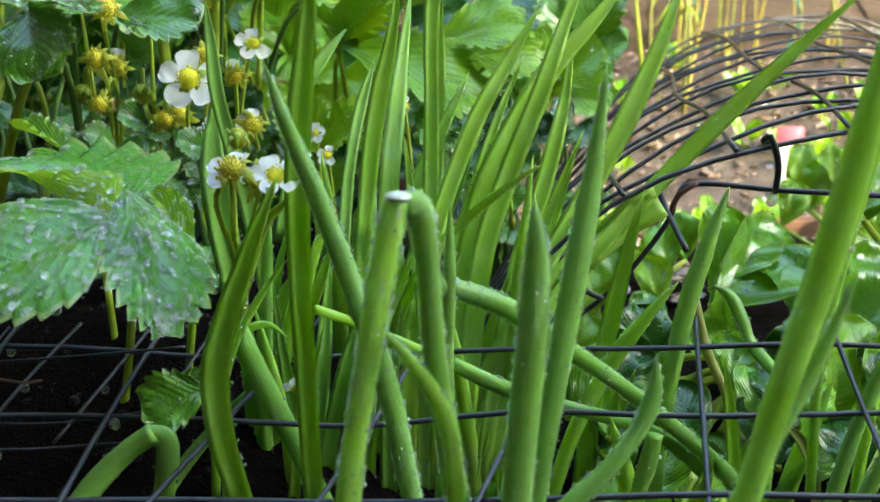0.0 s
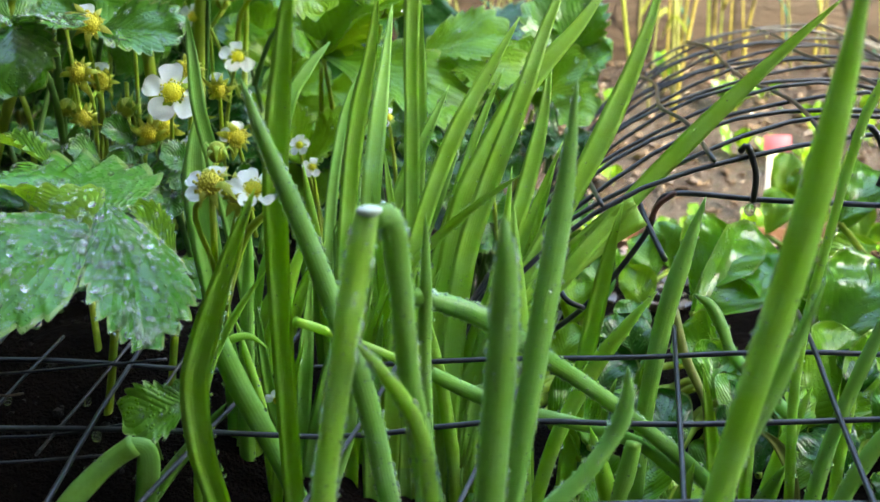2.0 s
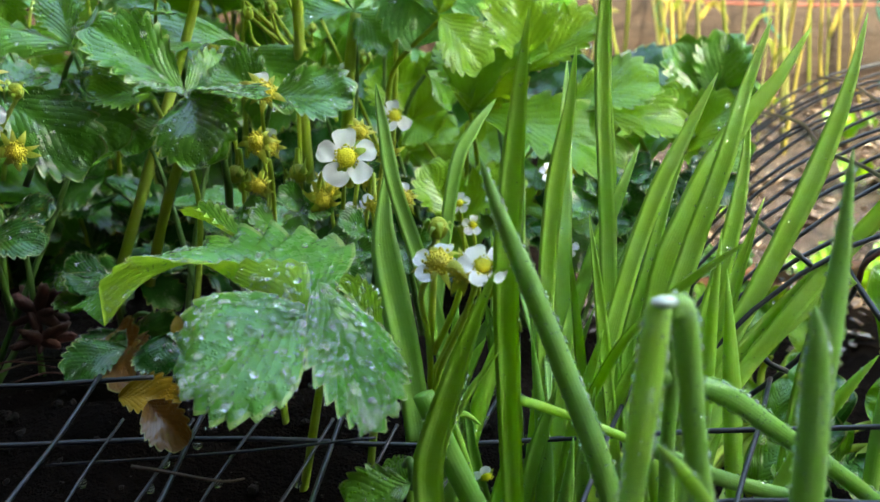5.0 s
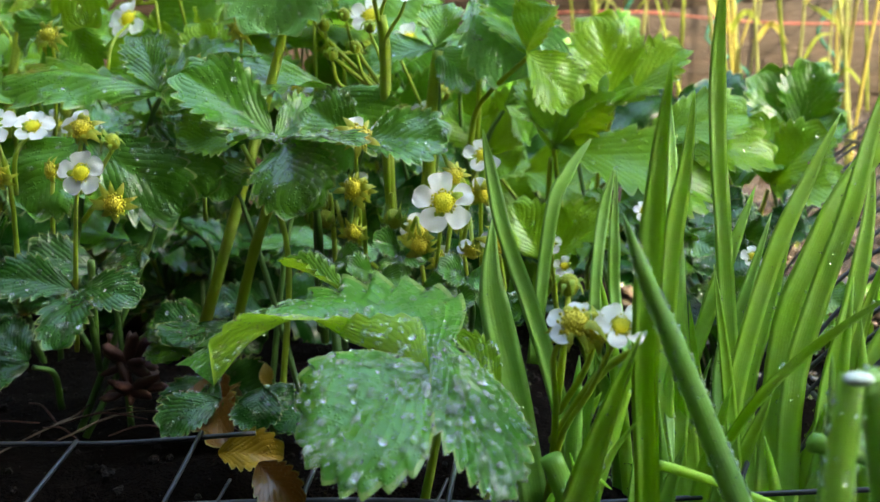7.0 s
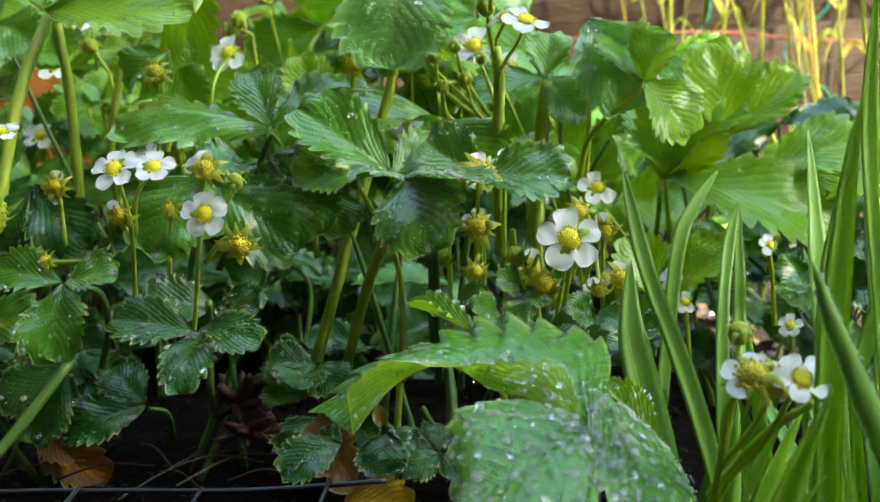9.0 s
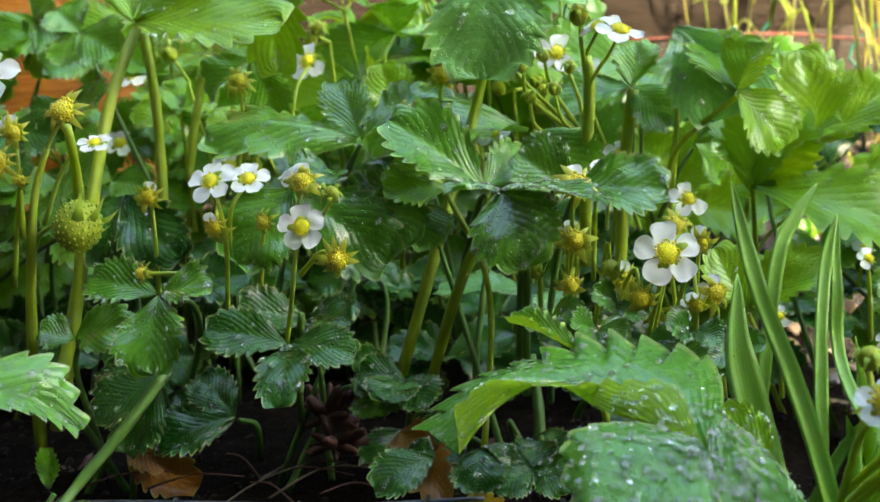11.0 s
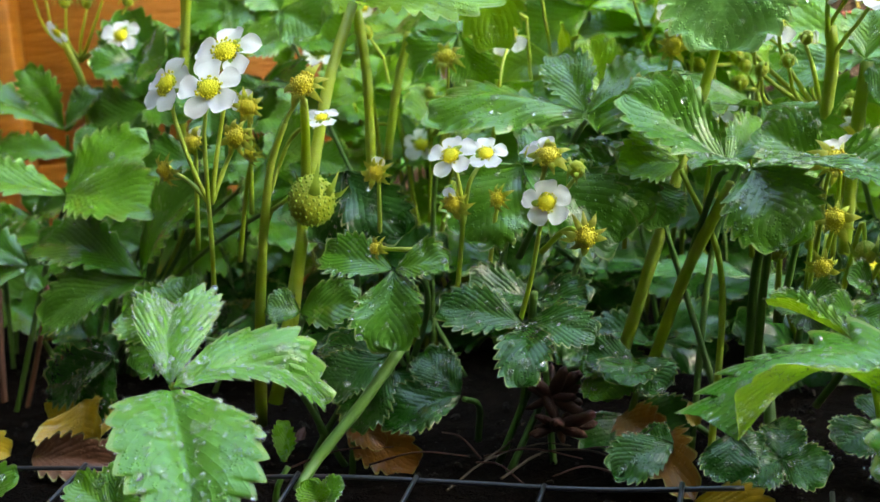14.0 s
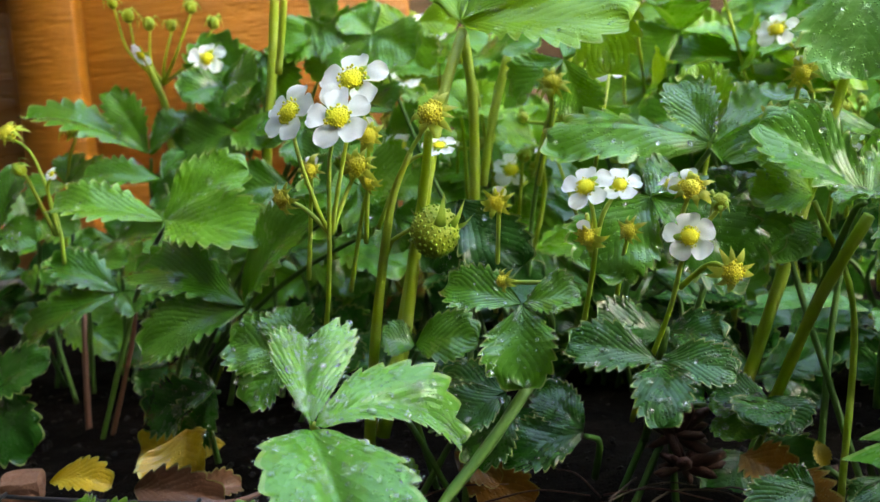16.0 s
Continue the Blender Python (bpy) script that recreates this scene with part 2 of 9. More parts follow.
TEAL = plain("teal_twine", (0.006, 0.16, 0.11), (0.012, 0.24, 0.16), 400.0, 0.5, 0.6, 0.0005)
REDCORD = plain("red_cord", (0.38, 0.05, 0.04), (0.45, 0.2, 0.15), 60.0, 0.5, 0.5, 0.0005)
CUTFLESH = plain("cut_flesh", (0.5, 0.6, 0.45), (0.75, 0.78, 0.68), 500.0, 0.35, 0.4, 0.0004)
STONE = plain("rough_stone", (0.06, 0.05, 0.04), (0.16, 0.14, 0.11), 120.0, 0.8, 0.9, 0.002)
CORK = plain("broken_brick", (0.12, 0.04, 0.02), (0.24, 0.12, 0.075), 260.0, 0.85, 1.0, 0.0015)
LABELWHITE = plain("white_plastic", (0.75, 0.75, 0.72), (0.8, 0.78, 0.77), 30.0, 0.35, 0.1)
LABELPINK = plain("pink_plastic", (0.5, 0.1, 0.17), (0.5, 0.16, 0.22), 30.0, 0.4, 0.1)
BOARD = plain("timber_edging", (0.14, 0.065, 0.035), (0.22, 0.11, 0.06), 10.0, 0.7, 0.6, 0.002, stretch=(1, 6, 6))
SHADE_BOARDING = plain("shade_boarding", (0.07, 0.05, 0.035), (0.11, 0.08, 0.055), 4.0, 0.9, 0.4, 0.003)


def water():
    m = Nodes("water")
    m.bsdf.inputs["Base Color"].default_value = (0.92, 1.0, 0.9, 1)
    # The opaque remainder is pale, standing in for light gathered in the drops.
    m.bsdf.inputs["Transmission Weight"].default_value = 0.92
    m.bsdf.inputs["Roughness"].default_value = 0.02
    m.bsdf.inputs["IOR"].default_value = 1.333
    return m.mat


WATER = water()

# ---- builders ----
UP, TOWARDS = Vector((0, 0, 1)), Vector((0, -1, 0))


def thing(name, at, label, category, group="", kind=""):
    ob = new(name)
    ob.location = at
    ob.empty_display_size = 0.01
    return tagged(ob, label, category, group, kind)


def origin(ob):
    while ob.parent:
        ob = ob.parent
    return Vector(ob.location)


def part(name, verts, faces, material, parent=None, label="", uvs=None, smooth=True, veins=None):
    """One mesh object; its points are given in the world and kept from its thing's base."""
    me = bpy.data.meshes.new(name)
    o = origin(parent) if parent else Vector((0, 0, 0))
    v = np.asarray([tuple(p) for p in verts], dtype=float) - np.array(o)
    me.from_pydata(v.tolist(), [], faces)
    for title, places in (("UVMap", uvs), ("veins", veins)):
        if places is not None:
            lay = me.uv_layers.new(name=title)
            idx = np.empty(len(me.loops), dtype=np.int32)
            me.loops.foreach_get("vertex_index", idx)
            lay.data.foreach_set("uv", np.asarray(places, dtype=np.float32)[idx].ravel())
    if smooth:
        me.polygons.foreach_set("use_smooth", [True] * len(me.polygons))
    me.materials.append(material)
    ob = new(name, me)
    if parent:
        ob.parent = parent
    if label:
        tagged(ob, label)
    return ob


def grid_faces(rows, cols, closed=False):
    out = []
    for i in range(rows - 1):
        for j in range(cols if closed else cols - 1):
            k = (j + 1) % cols
            out.append((i * cols + j, i * cols + k, (i + 1) * cols + k, (i + 1) * cols + j))
    return out


def curve_points(pts, n):
    """A smooth line through the points (Catmull-Rom)."""
    p = [Vector(q) for q in pts]
    if len(p) == 2:
        return [p[0].lerp(p[1], i / (n - 1)) for i in range(n)]
    p = [p[0] * 2 - p[1]] + p + [p[-1] * 2 - p[-2]]
    segs, out = len(p) - 3, []
    for i in range(n):
        s = i / (n - 1) * segs
        k = min(int(s), segs - 1)
        t = s - k
        a, b, c, d = p[k:k + 4]
        out.append(0.5 * ((2 * b) + (c - a) * t + (2 * a - 5 * b + 4 * c - d) * t * t + (3 * b - a - 3 * c + d) * t ** 3))
    return out


def side_vectors(line, hint):
    """Side and front vectors along a line, with the front kept near the hint."""
    out = []
    for i, q in enumerate(line):
        d = (line[min(i + 1, len(line) - 1)] - line[max(i - 1, 0)]).normalized()
        f = hint - d * hint.dot(d)
        if f.length < 1e-3:
            f = d.orthogonal()
        f.normalize()
        out.append((d.cross(f), f))
    return out


ROUND = [(math.cos(a), math.sin(a)) for a in (i * math.pi / 4 for i in range(8))]
OVAL = [(math.cos(a), 0.72 * math.sin(a)) for a in (i * math.pi / 5 for i in range(10))]
STRAP = [(-1, 0.30), (-0.55, 0.10), (0, -0.10), (0.55, 0.10), (1, 0.30), (0.6, -0.06), (0, -0.30), (-0.6, -0.06)]


def sweep(line, radii, section, hint=TOWARDS, cap=True):
    verts, uvs, k = [], [], len(section)
    run = 0.0
    for i, (q, (s, f)) in enumerate(zip(line, side_vectors(line, hint))):
        if i:
            run += (q - line[i - 1]).length
        for j, (a, b) in enumerate(section):
            verts.append(q + s * (a * radii[i]) + f * (b * radii[i]))
            uvs.append((j / k, run * 10))
    faces = grid_faces(len(line), k, True)
    if cap:
        faces.append(tuple(range(k - 1, -1, -1)))
        faces.append(tuple(range((len(line) - 1) * k, len(line) * k)))
    return verts, faces, uvs


def stem(name, parent, pts, r0, r1, material=None, n=14, label="", section=ROUND):
    line = curve_points(pts, n)
    bumps = [1 + 0.06 * math.sin(i * 2.1 + r0 * 9000) for i in range(n)]
    v, f, uv = sweep(line, [(r0 + (r1 - r0) * i / (n - 1)) * bumps[i] for i in range(n)], section)
    return part(name, v, f, material or STALK, parent, label, uv)


def drop_geometry(at, normal, r, verts, faces, flat=0.5, whole=False, long=1.0, turn=0.0, ride=0.18):
    """A bead of water: a dome that wets the leaf, one that rides on its hairs with air below, or a whole hanging drop."""
    a = normal.orthogonal().normalized()
    b = normal.cross(a)
    a, b = a * math.cos(turn) + b * math.sin(turn), b * math.cos(turn) - a * math.sin(turn)
    base, seg = len(verts), 12 if r > 0.0007 else 8
    levels = (-80, -50, -15, 20, 50, 78) if whole else (-18, 20, 48, 72) if r < 0.0005 else (-22, 0, 20, 40, 58, 72, 84)
    riding = not whole and turn < 6.28 * ride
    sink = normal * (0.0 if whole else (0.36 * flat if riding else 0.2 * flat) * r)
    for e in levels:
        ce, se = math.cos(radians(e)), math.sin(radians(e))
        for j in range(seg):
            w = j * 2 * math.pi / seg
            verts.append(at + sink + (a * (math.cos(w) * long) + b * math.sin(w)) * (r * ce) + normal * (r * flat * se))
    for i in range(len(levels) - 1):
        for j in range(seg):
            k = (j + 1) % seg
            faces.append((base + i * seg + j, base + i * seg + k, base + (i + 1) * seg + k, base + (i + 1) * seg + j))
    faces.append(tuple(base + (len(levels) - 1) * seg + j for j in range(seg)))
    if whole or riding:
        faces.append(tuple(base + seg - 1 - j for j in range(seg)))


def drops(parent, places, name="dew", whole=False, flat=0.72, ride=0.18):
    """places: (point, normal, radius); ride: how many of them stand off the surface."""
    if not places:
        return None
    v, f = [], []
    for at, nrm, r in places:
        odd = (at[0] * 91.7 + at[2] * 57.3) * 1000 % 1
        drop_geometry(Vector(at), Vector(nrm).normalized(), r, v, f, flat, whole, 1.0 if whole else 0.85 + 0.5 * odd, odd * 6.28, ride)
    ob = part(name, v, f, WATER, parent, "clear water drops")
    tagged(ob, kind="stuff")
    ob.visible_shadow = False
    return ob


def tooth_at(v, teeth):
    """0 to 1: how far the margin stands out at v; each tooth leans towards the tip."""
    p = (v * teeth) % 1.0
    return (p / 0.6) ** 0.85 if p < 0.6 else ((1 - p) / 0.4) ** 0.9


def vein_slope(teeth):
    """Side veins run out at this slope, so that each ends in a tooth."""
    return (round(0.55 * teeth - 0.6) + 0.6) / teeth


def grain(wet, width=0.0):
    """Rows for each tooth and columns across, finer for the large leaves and those close by."""
    return (8, 25) if wet >= 90 else (6, 17) if wet > 14 or width > 0.027 else (4, 13)


def wetness(verts, rows, cols, n, wet, rng):
    """Places of beads on a blade, and along its margin."""
    places = []
    for _ in range(wet):
        i, j = rng.randint(2, rows - 3), rng.randint(1, cols - 2)
        p0, p1, p2 = verts[i * cols + j], verts[(i + 1) * cols + j], verts[i * cols + j + 1]
        p = p0 + (p1 - p0) * rng.random() + (p2 - p0) * rng.random()
        nn = (p1 - p0).cross(p2 - p0)
        nn = n.copy() if nn.length < 1e-12 else nn.normalized()
        if nn.dot(n) < 0:
            nn.negate()
        places.append((p, nn, 0.0002 + 0.0012 * rng.random() ** 3.6))
    for i in range(6, rows - 2, 2) if wet > 8 else ():
        for j in (0, cols - 1):
            if rng.random() < 0.55:
                places.append((verts[i * cols + j], n, 0.0002 + 0.0004 * rng.random() ** 1.5))
    return places


def leaflet(parent, base, tip, width, face=0.3, fold=0.25, bow=0.1, material=None, rng=random, wet=0, teeth=8, name="leaflet", label="", cup=0.0, tooth=0.24, twist=0.0, wave=1.0, broad=0.64, crease=0.008, droop=0.0):
    """One toothed blade from base to tip. face: 0 looks up, 1 looks towards the path; fold: how far the halves rise; bow: how far the middle arches."""
    base, tip = Vector(base), Vector(tip)
    axis = tip - base
    length = axis.length
    a = axis.normalized()
    n = UP * (1 - abs(face)) + TOWARDS * face
    n = n - a * n.dot(a)
    if n.length < 1e-3:
        n = a.orthogonal()
    n.normalize()
    if twist:
        n = Matrix.Rotation(radians(twist), 3, a) @ n
    b = a.cross(n)
    fine, cols = grain(wet, width)
    rows, slope = teeth * fine + 1, vein_slope(teeth)
    if fine == 4:
        crease *= 0.5
    verts, uvs, veins = [], [], []
    phase, wav = rng.random() * 6, rng.uniform(0.03, 0.065) * wave
    lift = [1 + rng.uniform(-0.3, 0.4) for _ in range(2)]
    curl = rng.uniform(-0.05, 0.12) * wave
    bend = rng.uniform(-0.05, 0.05)
    for i in range(rows):
        v = i / (rows - 1)
        if v < 0.58:
            shape = math.sin(math.pi / 2 * v / 0.58) ** broad
        else:
            shape = max(0.0, 1 - ((v - 0.58) / 0.42) ** 2.3) ** 0.55
        half = width / 2 * max(shape, 0.02)
        mid = base + a * (length * v) + n * (bow * length * 4 * v * (1 - v)) + b * (bend * length * math.sin(v * 3.1))
        mid -= n * (curl * length * max(0.0, v - 0.6) ** 1.5 * 2)
        if v > 0.6:
            mid -= (UP * 0.9 - a * -0.35) * (droop * length * ((v - 0.6) / 0.4) ** 1.7)
        out = tooth * 3.1 * length / teeth * tooth_at(v, teeth) * min(1.0, max(0.0, (v - 0.12) / 0.2)) if 0 < v < 1 else 0.0
        way = radians(15 + 62 * max(0.0, (v - 0.3) / 0.7) ** 1.4)
        for j in range(cols):
            u = j / (cols - 1) * 2 - 1
            w = abs(u)
            sgn = 1 if u > 0 else -1
            s = v - slope * w
            pleat = abs(math.sin(math.pi * teeth * s)) ** 0.75
            h = (fold * w * lift[u > 0] + cup * w * w) * half + crease * width * pleat * min(1, w * 4) * (1 - 0.3 * w)
            h += wav * width * (math.sin(6 * v + 3 * u + phase) + 0.6 * math.sin(13 * v - 4 * u + 2 * phase)) * w
            k = 1 - 0.4 * tooth * w ** 4
            fwd = length * (0.10 if broad > 0.3 else 0.01) * w ** 1.4 * (1 - v) * shape
            rim = w ** 5 * out
            verts.append(mid + b * (half * u * k + sgn * rim * math.cos(way)) + n * h + a * (fwd + rim * math.sin(way)))
            uvs.append((u / 2 + 0.5, v))
            veins.append((w, s * teeth))
    ob = part(name, verts, grid_faces(rows, cols), material or LEAF, parent, label, uvs, veins=veins)
    return ob, wetness(verts, rows, cols, n, wet, rng)


def shaped_leaflet(parent, mid, one, other, material, rng, wet=0, teeth=9, label="", tooth=0.7, crease=0.00028, name="leaflet", under=None):
    """A blade that bends freely: its midrib and its two margins are smooth lines from the base to the tip. under: the other half shows its underside, of that material."""
    fine, cols = grain(wet)
    rows, slope = teeth * fine + 1, vein_slope(teeth)
    spine, rims = curve_points(mid, rows), (curve_points(one, rows), curve_points(other, rows))
    length = sum((spine[i + 1] - spine[i]).length for i in range(rows - 1))
    verts, uvs, veins = [], [], []
    total = Vector((0, 0, 0))
    for i in range(rows):
        v = i / (rows - 1)
        ahead = (spine[min(i + 1, rows - 1)] - spine[max(i - 1, 0)]).normalized()
        out = tooth * (2.0 if under else 1.0) * length / teeth * tooth_at(v, teeth) * min(1.0, max(0.0, (v - 0.08) / 0.15)) if 0 < v < 1 else 0.0
        for j in range(cols):
            u = j / (cols - 1) * 2 - 1
            w = abs(u)
            across = rims[u > 0][i] - spine[i]
            s = v - slope * w
            nrm = across.cross(ahead) * (1 if u > 0 else -1)
            nrm = nrm.normalized() if nrm.length > 1e-9 else UP
            if nrm.dot(UP) < 0:
                nrm.negate()
            total += nrm
            pleat = abs(math.sin(math.pi * teeth * s)) ** 0.75 * min(1, w * 4) * min(1.0, v * 6) * (1 - 0.3 * w)
            push = (across.normalized() * 0.75 + ahead * 0.65) * (out * w ** 4 * (0.22 if under and u > 0 else 1.0)) if across.length > 1e-6 else Vector((0, 0, 0))
            verts.append(spine[i] + across * w + nrm * (crease * pleat + across.length * 0.10 * math.sin(w * math.pi)) + push)
            uvs.append((u / 2 + 0.5, v))
            veins.append((w, s * teeth))
    ob = part(name, verts, grid_faces(rows, cols), material, parent, label, uvs, veins=veins)
    if under:
        ob.data.materials.append(under)
        for k, poly in enumerate(ob.data.polygons):
            poly.material_index = int(k % (cols - 1) >= (cols - 1) // 2)
    return ob, wetness(verts, rows, cols, total.normalized(), wet, rng)


def shaped_leaf(plant, node, via, blades, material, wet, seed, teeth=9, label="", thick=0.0012):
    """A three-part leaf of freely bent blades, each (midrib, one margin, other margin, and what the upturned half is made of)."""
    rng = random.Random(seed)
    ob = stem("leaf", plant, [node, *via], thick * 0.8, thick * 1.15, STALK, 16, label)
    places = []
    for mid, one, other, *turned in blades:
        places += shaped_leaflet(ob, mid, one, other, material, rng, wet, teeth + (4 if turned else 0), under=turned[0] if turned else None)[1]
    drops(ob, places, flat=0.66, ride=0.13)
    drops(ob, [(p + Vector([rng.uniform(-0.0012, 0.0012) for _ in range(2)] + [0.0]), nn, rng.uniform(0.00013, 0.0003)) for p, nn, r in places], "mist", flat=0.9, ride=0.55)
    return ob


def leaf(plant, node, blades, via=(), thick=0.0011, wet=0, material=None, stalk=None, seed=1, teeth=8, label=""):
    """A three-part leaf: the stalk from the crown, and the blades (tip, width, face, fold, bow, cup, twist, broad, droop)."""
    rng = random.Random(seed)
    o = origin(plant)
    node = Vector(node)
    if not via:
        mid = o.lerp(node, 0.5) + Vector((rng.uniform(-0.01, 0.01), rng.uniform(0, 0.012), 0.012))
        via = (mid, o + Vector((rng.uniform(-0.012, 0.012), rng.uniform(-0.01, 0.01), 0.0)))
    # Most stalks default to the green with shade in its colour.
    ob = stem("leaf", plant, [node + Vector((0, 0.0018, -0.0022)), *via], thick * 0.8, thick * 1.15, stalk or (STALK if material in (LEAF_LIGHT, LEAF_SILVER, LEAF_PALE) else STALK_SHADED), 16, label)
    places = []
    for tip, width, *form in blades:
        face, fold, bow, cup, twist, broad, droop = (list(form) + [0.3, 0.25, 0.08, 0.0, 0.0, 0.64, 0.0][len(form):])
        start = node + (Vector(tip) - node) * 0.015
        places += leaflet(ob, start, tip, width, face, fold, bow, material, rng, wet, teeth, cup=cup, twist=twist, broad=broad, droop=droop)[1]
    drops(ob, places, flat=0.7)
    return ob


def blade(plant, pts, width, flat=False, blunt=False, material=None, n=26, wet=0, seed=1, name="leaf_blade", label="", hint=TOWARDS):
    """An onion leaf from its tip down to its base: a hollow tube, or a flat strap."""
    rng = random.Random(seed)
    line = curve_points(pts, n)
    radii = []
    for i in range(n):
        s = i / (n - 1)
        k = 1.0 if blunt else min(1.0, 0.04 + (s / 0.34) ** 0.75)
        radii.append(width / 2 * k * (0.93 + 0.07 * math.sin(9 * s + seed)))
    sec = STRAP if flat else OVAL
    v, f, uv = sweep(line, radii, sec, hint)
    ob = part(name, v, f, material or (ONION_LIGHT if flat else ONION), plant, label, uv)
    places = []
    fr = side_vectors(line, hint)
    for _ in range(wet * 5):
        i = rng.randint(1, n - 2)
        front = rng.random() < 0.3
        w = rng.uniform(-1.3, 1.3) if front else rng.choice((-1, 1)) * rng.uniform(1.25, 1.65)
        s, fv = fr[i]
        nn = s * math.sin(w) + fv * math.cos(w)
        at = line[i].lerp(line[i + 1], rng.random()) + s * (math.sin(w) * radii[i]) + fv * (math.cos(w) * radii[i] * (0.1 if flat else 0.72))
        places.append((at, nn, (0.00016 if front else 0.0002) + (0.00022 if front else 0.0004) * rng.random() ** 2.2))
    drops(ob, places, flat=0.95, ride=0.6)
    return ob


def ball(centre, r, n=10, squash=1.0, axis=UP, rough=0.0, rng=random):
    """Points and faces of a rounded lump."""
    axis = Vector(axis).normalized()
    a = axis.orthogonal().normalized()
    b = axis.cross(a)
    verts = [centre - axis * r * squash]
    rings = n // 2 + 1
    for i in range(1, rings):
        e = -math.pi / 2 + math.pi * i / rings
        for j in range(n):
            w = j * 2 * math.pi / n
            k = r * (1 + rough * rng.uniform(-1, 1))
            verts.append(centre + (a * math.cos(w) + b * math.sin(w)) * (k * math.cos(e)) + axis * (k * squash * math.sin(e)))
    verts.append(centre + axis * r * squash)
    faces = []
    for j in range(n):
        k = (j + 1) % n
        faces.append((0, 1 + k, 1 + j))
        for i in range(rings - 2):
            p = 1 + i * n
            faces.append((p + j, p + k, p + n + k, p + n + j))
        p = 1 + (rings - 2) * n
        faces.append((p + j, p + k, len(verts) - 1))
    return verts, faces


def merge(lists):
    v, f = [], []
    for vs, fs in lists:
        o = len(v)
        v += vs
        f += [tuple(i + o for i in q) for q in fs]
    return v, f


def sepals(parent, c, r, axis, count, rng, material=None, back=0.15):
    a = axis.orthogonal().normalized()
    b = axis.cross(a)
    out, turn = [], rng.random() * 6
    for i in range(count):
        w = turn + i * 2 * math.pi / count + rng.uniform(-0.15, 0.15)
        d = a * math.cos(w) + b * math.sin(w)
        s = axis.cross(d)
        L, slim, curl = r * rng.uniform(0.72, 1.15), rng.uniform(0.12, 0.19), back + rng.uniform(-0.12, 0.3)
        vs = []
        for k in range(5):
            t = k / 4
            wd = L * slim * math.sin(math.pi * min(1, 0.25 + 0.75 * t)) + 0.00002
            m = c + d * (L * (0.15 + 0.85 * t)) + axis * (L * (curl * math.sin(t * 3) - 0.12 * t))
            vs += [m - s * wd, m + axis * (wd * 0.4), m + s * wd]
        out.append((vs, grid_faces(5, 3)))
    v, f = merge(out)
    return part("calyx", v, f, material or SEPAL, parent)


def flower(plant, at, r, aim=(0, -1, 0.35), stalk=(), seed=1, petals=5, missing=0, spent=False, label=""):
    """White five-petalled flower; aim is where it looks. spent: petals fallen, yellow-green centre with its calyx."""
    rng = random.Random(seed * 7 + 3)
    at, axis = Vector(at), (Vector(aim).normalized() + UP * (0.0 if spent else 0.28)).normalized()
    r *= 1.2 if spent else 1.14
    if stalk:
        stem("flower_stalk", plant, [at - axis * r * 0.15, *stalk], 0.0006, 0.0009, STALK, 12)
    core = 0.46 * r if spent else 0.33 * r
    v, f = ball(at + axis * core * 0.2, core, 14, 0.55 if not spent else 0.9, axis, 0.05, rng)
    head = part("flower", v, f, SPENT if spent else POLLEN, plant, label or ("faded strawberry flower with yellow-green centre" if spent else "white strawberry flower with yellow centre"))
    a = (UP - axis * UP.dot(axis))
    a = a.normalized() if a.length > 0.1 else axis.orthogonal().normalized()
    b = axis.cross(a)
    sepals(head, at - axis * core * 0.25, r * (1.12 if spent else 0.72), axis, 10, rng, CALYX if spent else None, 0.25 if spent else 0.05)
    bits = []
    for i in range(26):
        w, q = i * 2.4, core * (0.95 + 0.35 * rng.random())
        bits.append(ball(at + (a * math.cos(w) + b * math.sin(w)) * q + axis * core * rng.uniform(0.15, 0.6), core * (0.17 if spent else 0.13), 5))
    if spent:
        for i in range(70):
            e, w = math.acos(1 - i / 70 * 1.2), i * 2.39996
            d = (a * math.cos(w) + b * math.sin(w)) * math.sin(e) + axis * math.cos(e) * 0.9
            bits.append(ball(at + axis * core * 0.2 + d * core * rng.uniform(0.96, 1.08), core * rng.uniform(0.08, 0.13), 5))
    else:
        for i in range(60):
            e = math.acos(1 - i / 60 * 0.9)
            w = i * 2.39996
            d = (a * math.cos(w) + b * math.sin(w)) * math.sin(e) + axis * math.cos(e) * 0.55
            bits.append(ball(at + axis * core * 0.2 + d * core * rng.uniform(0.97, 1.06), core * 0.075, 5))
    v, f = merge(bits)
    part("flower_centre", v, f, SPENT if spent else POLLEN, head)
    turn = rng.uniform(-0.22, 0.22)
    for i in range(0 if spent and not missing else petals - (0 if spent else missing)):
        if spent and i >= missing:
            break
        w = turn + i * 2 * math.pi / petals + rng.uniform(-0.08, 0.08)
        d = a * math.cos(w) + b * math.sin(w)
        s = axis.cross(d)
        L, W = r * rng.uniform(0.76, 0.88), r * rng.uniform(0.43, 0.54)
        lift, dip = rng.uniform(0.0, 0.14), rng.uniform(-0.16, 0.06)
        vs, rows, cols = [], 11, 9
        for k in range(rows):
            t = 0.5 - 0.5 * math.cos(math.pi * k / (rows - 1))
            wd = W * max(0.03, 1 - abs(2 * t - 1.06) ** 2.3) ** 0.5 * (0.62 + 0.38 * t) * (1 + 0.05 * math.sin(9 * t + 2 * i))
            for q in range(cols):
                u = q / (cols - 1) * 2 - 1
                x = r * 0.18 + L * t
                z = L * (lift * math.sin(t * 2.6) + dip * t * t + 0.08 * u * u * (0.3 + t) + 0.03 * math.sin(7 * t + 4 * u + i))
                vs.append(at + d * x + s * (wd * u) + axis * z)
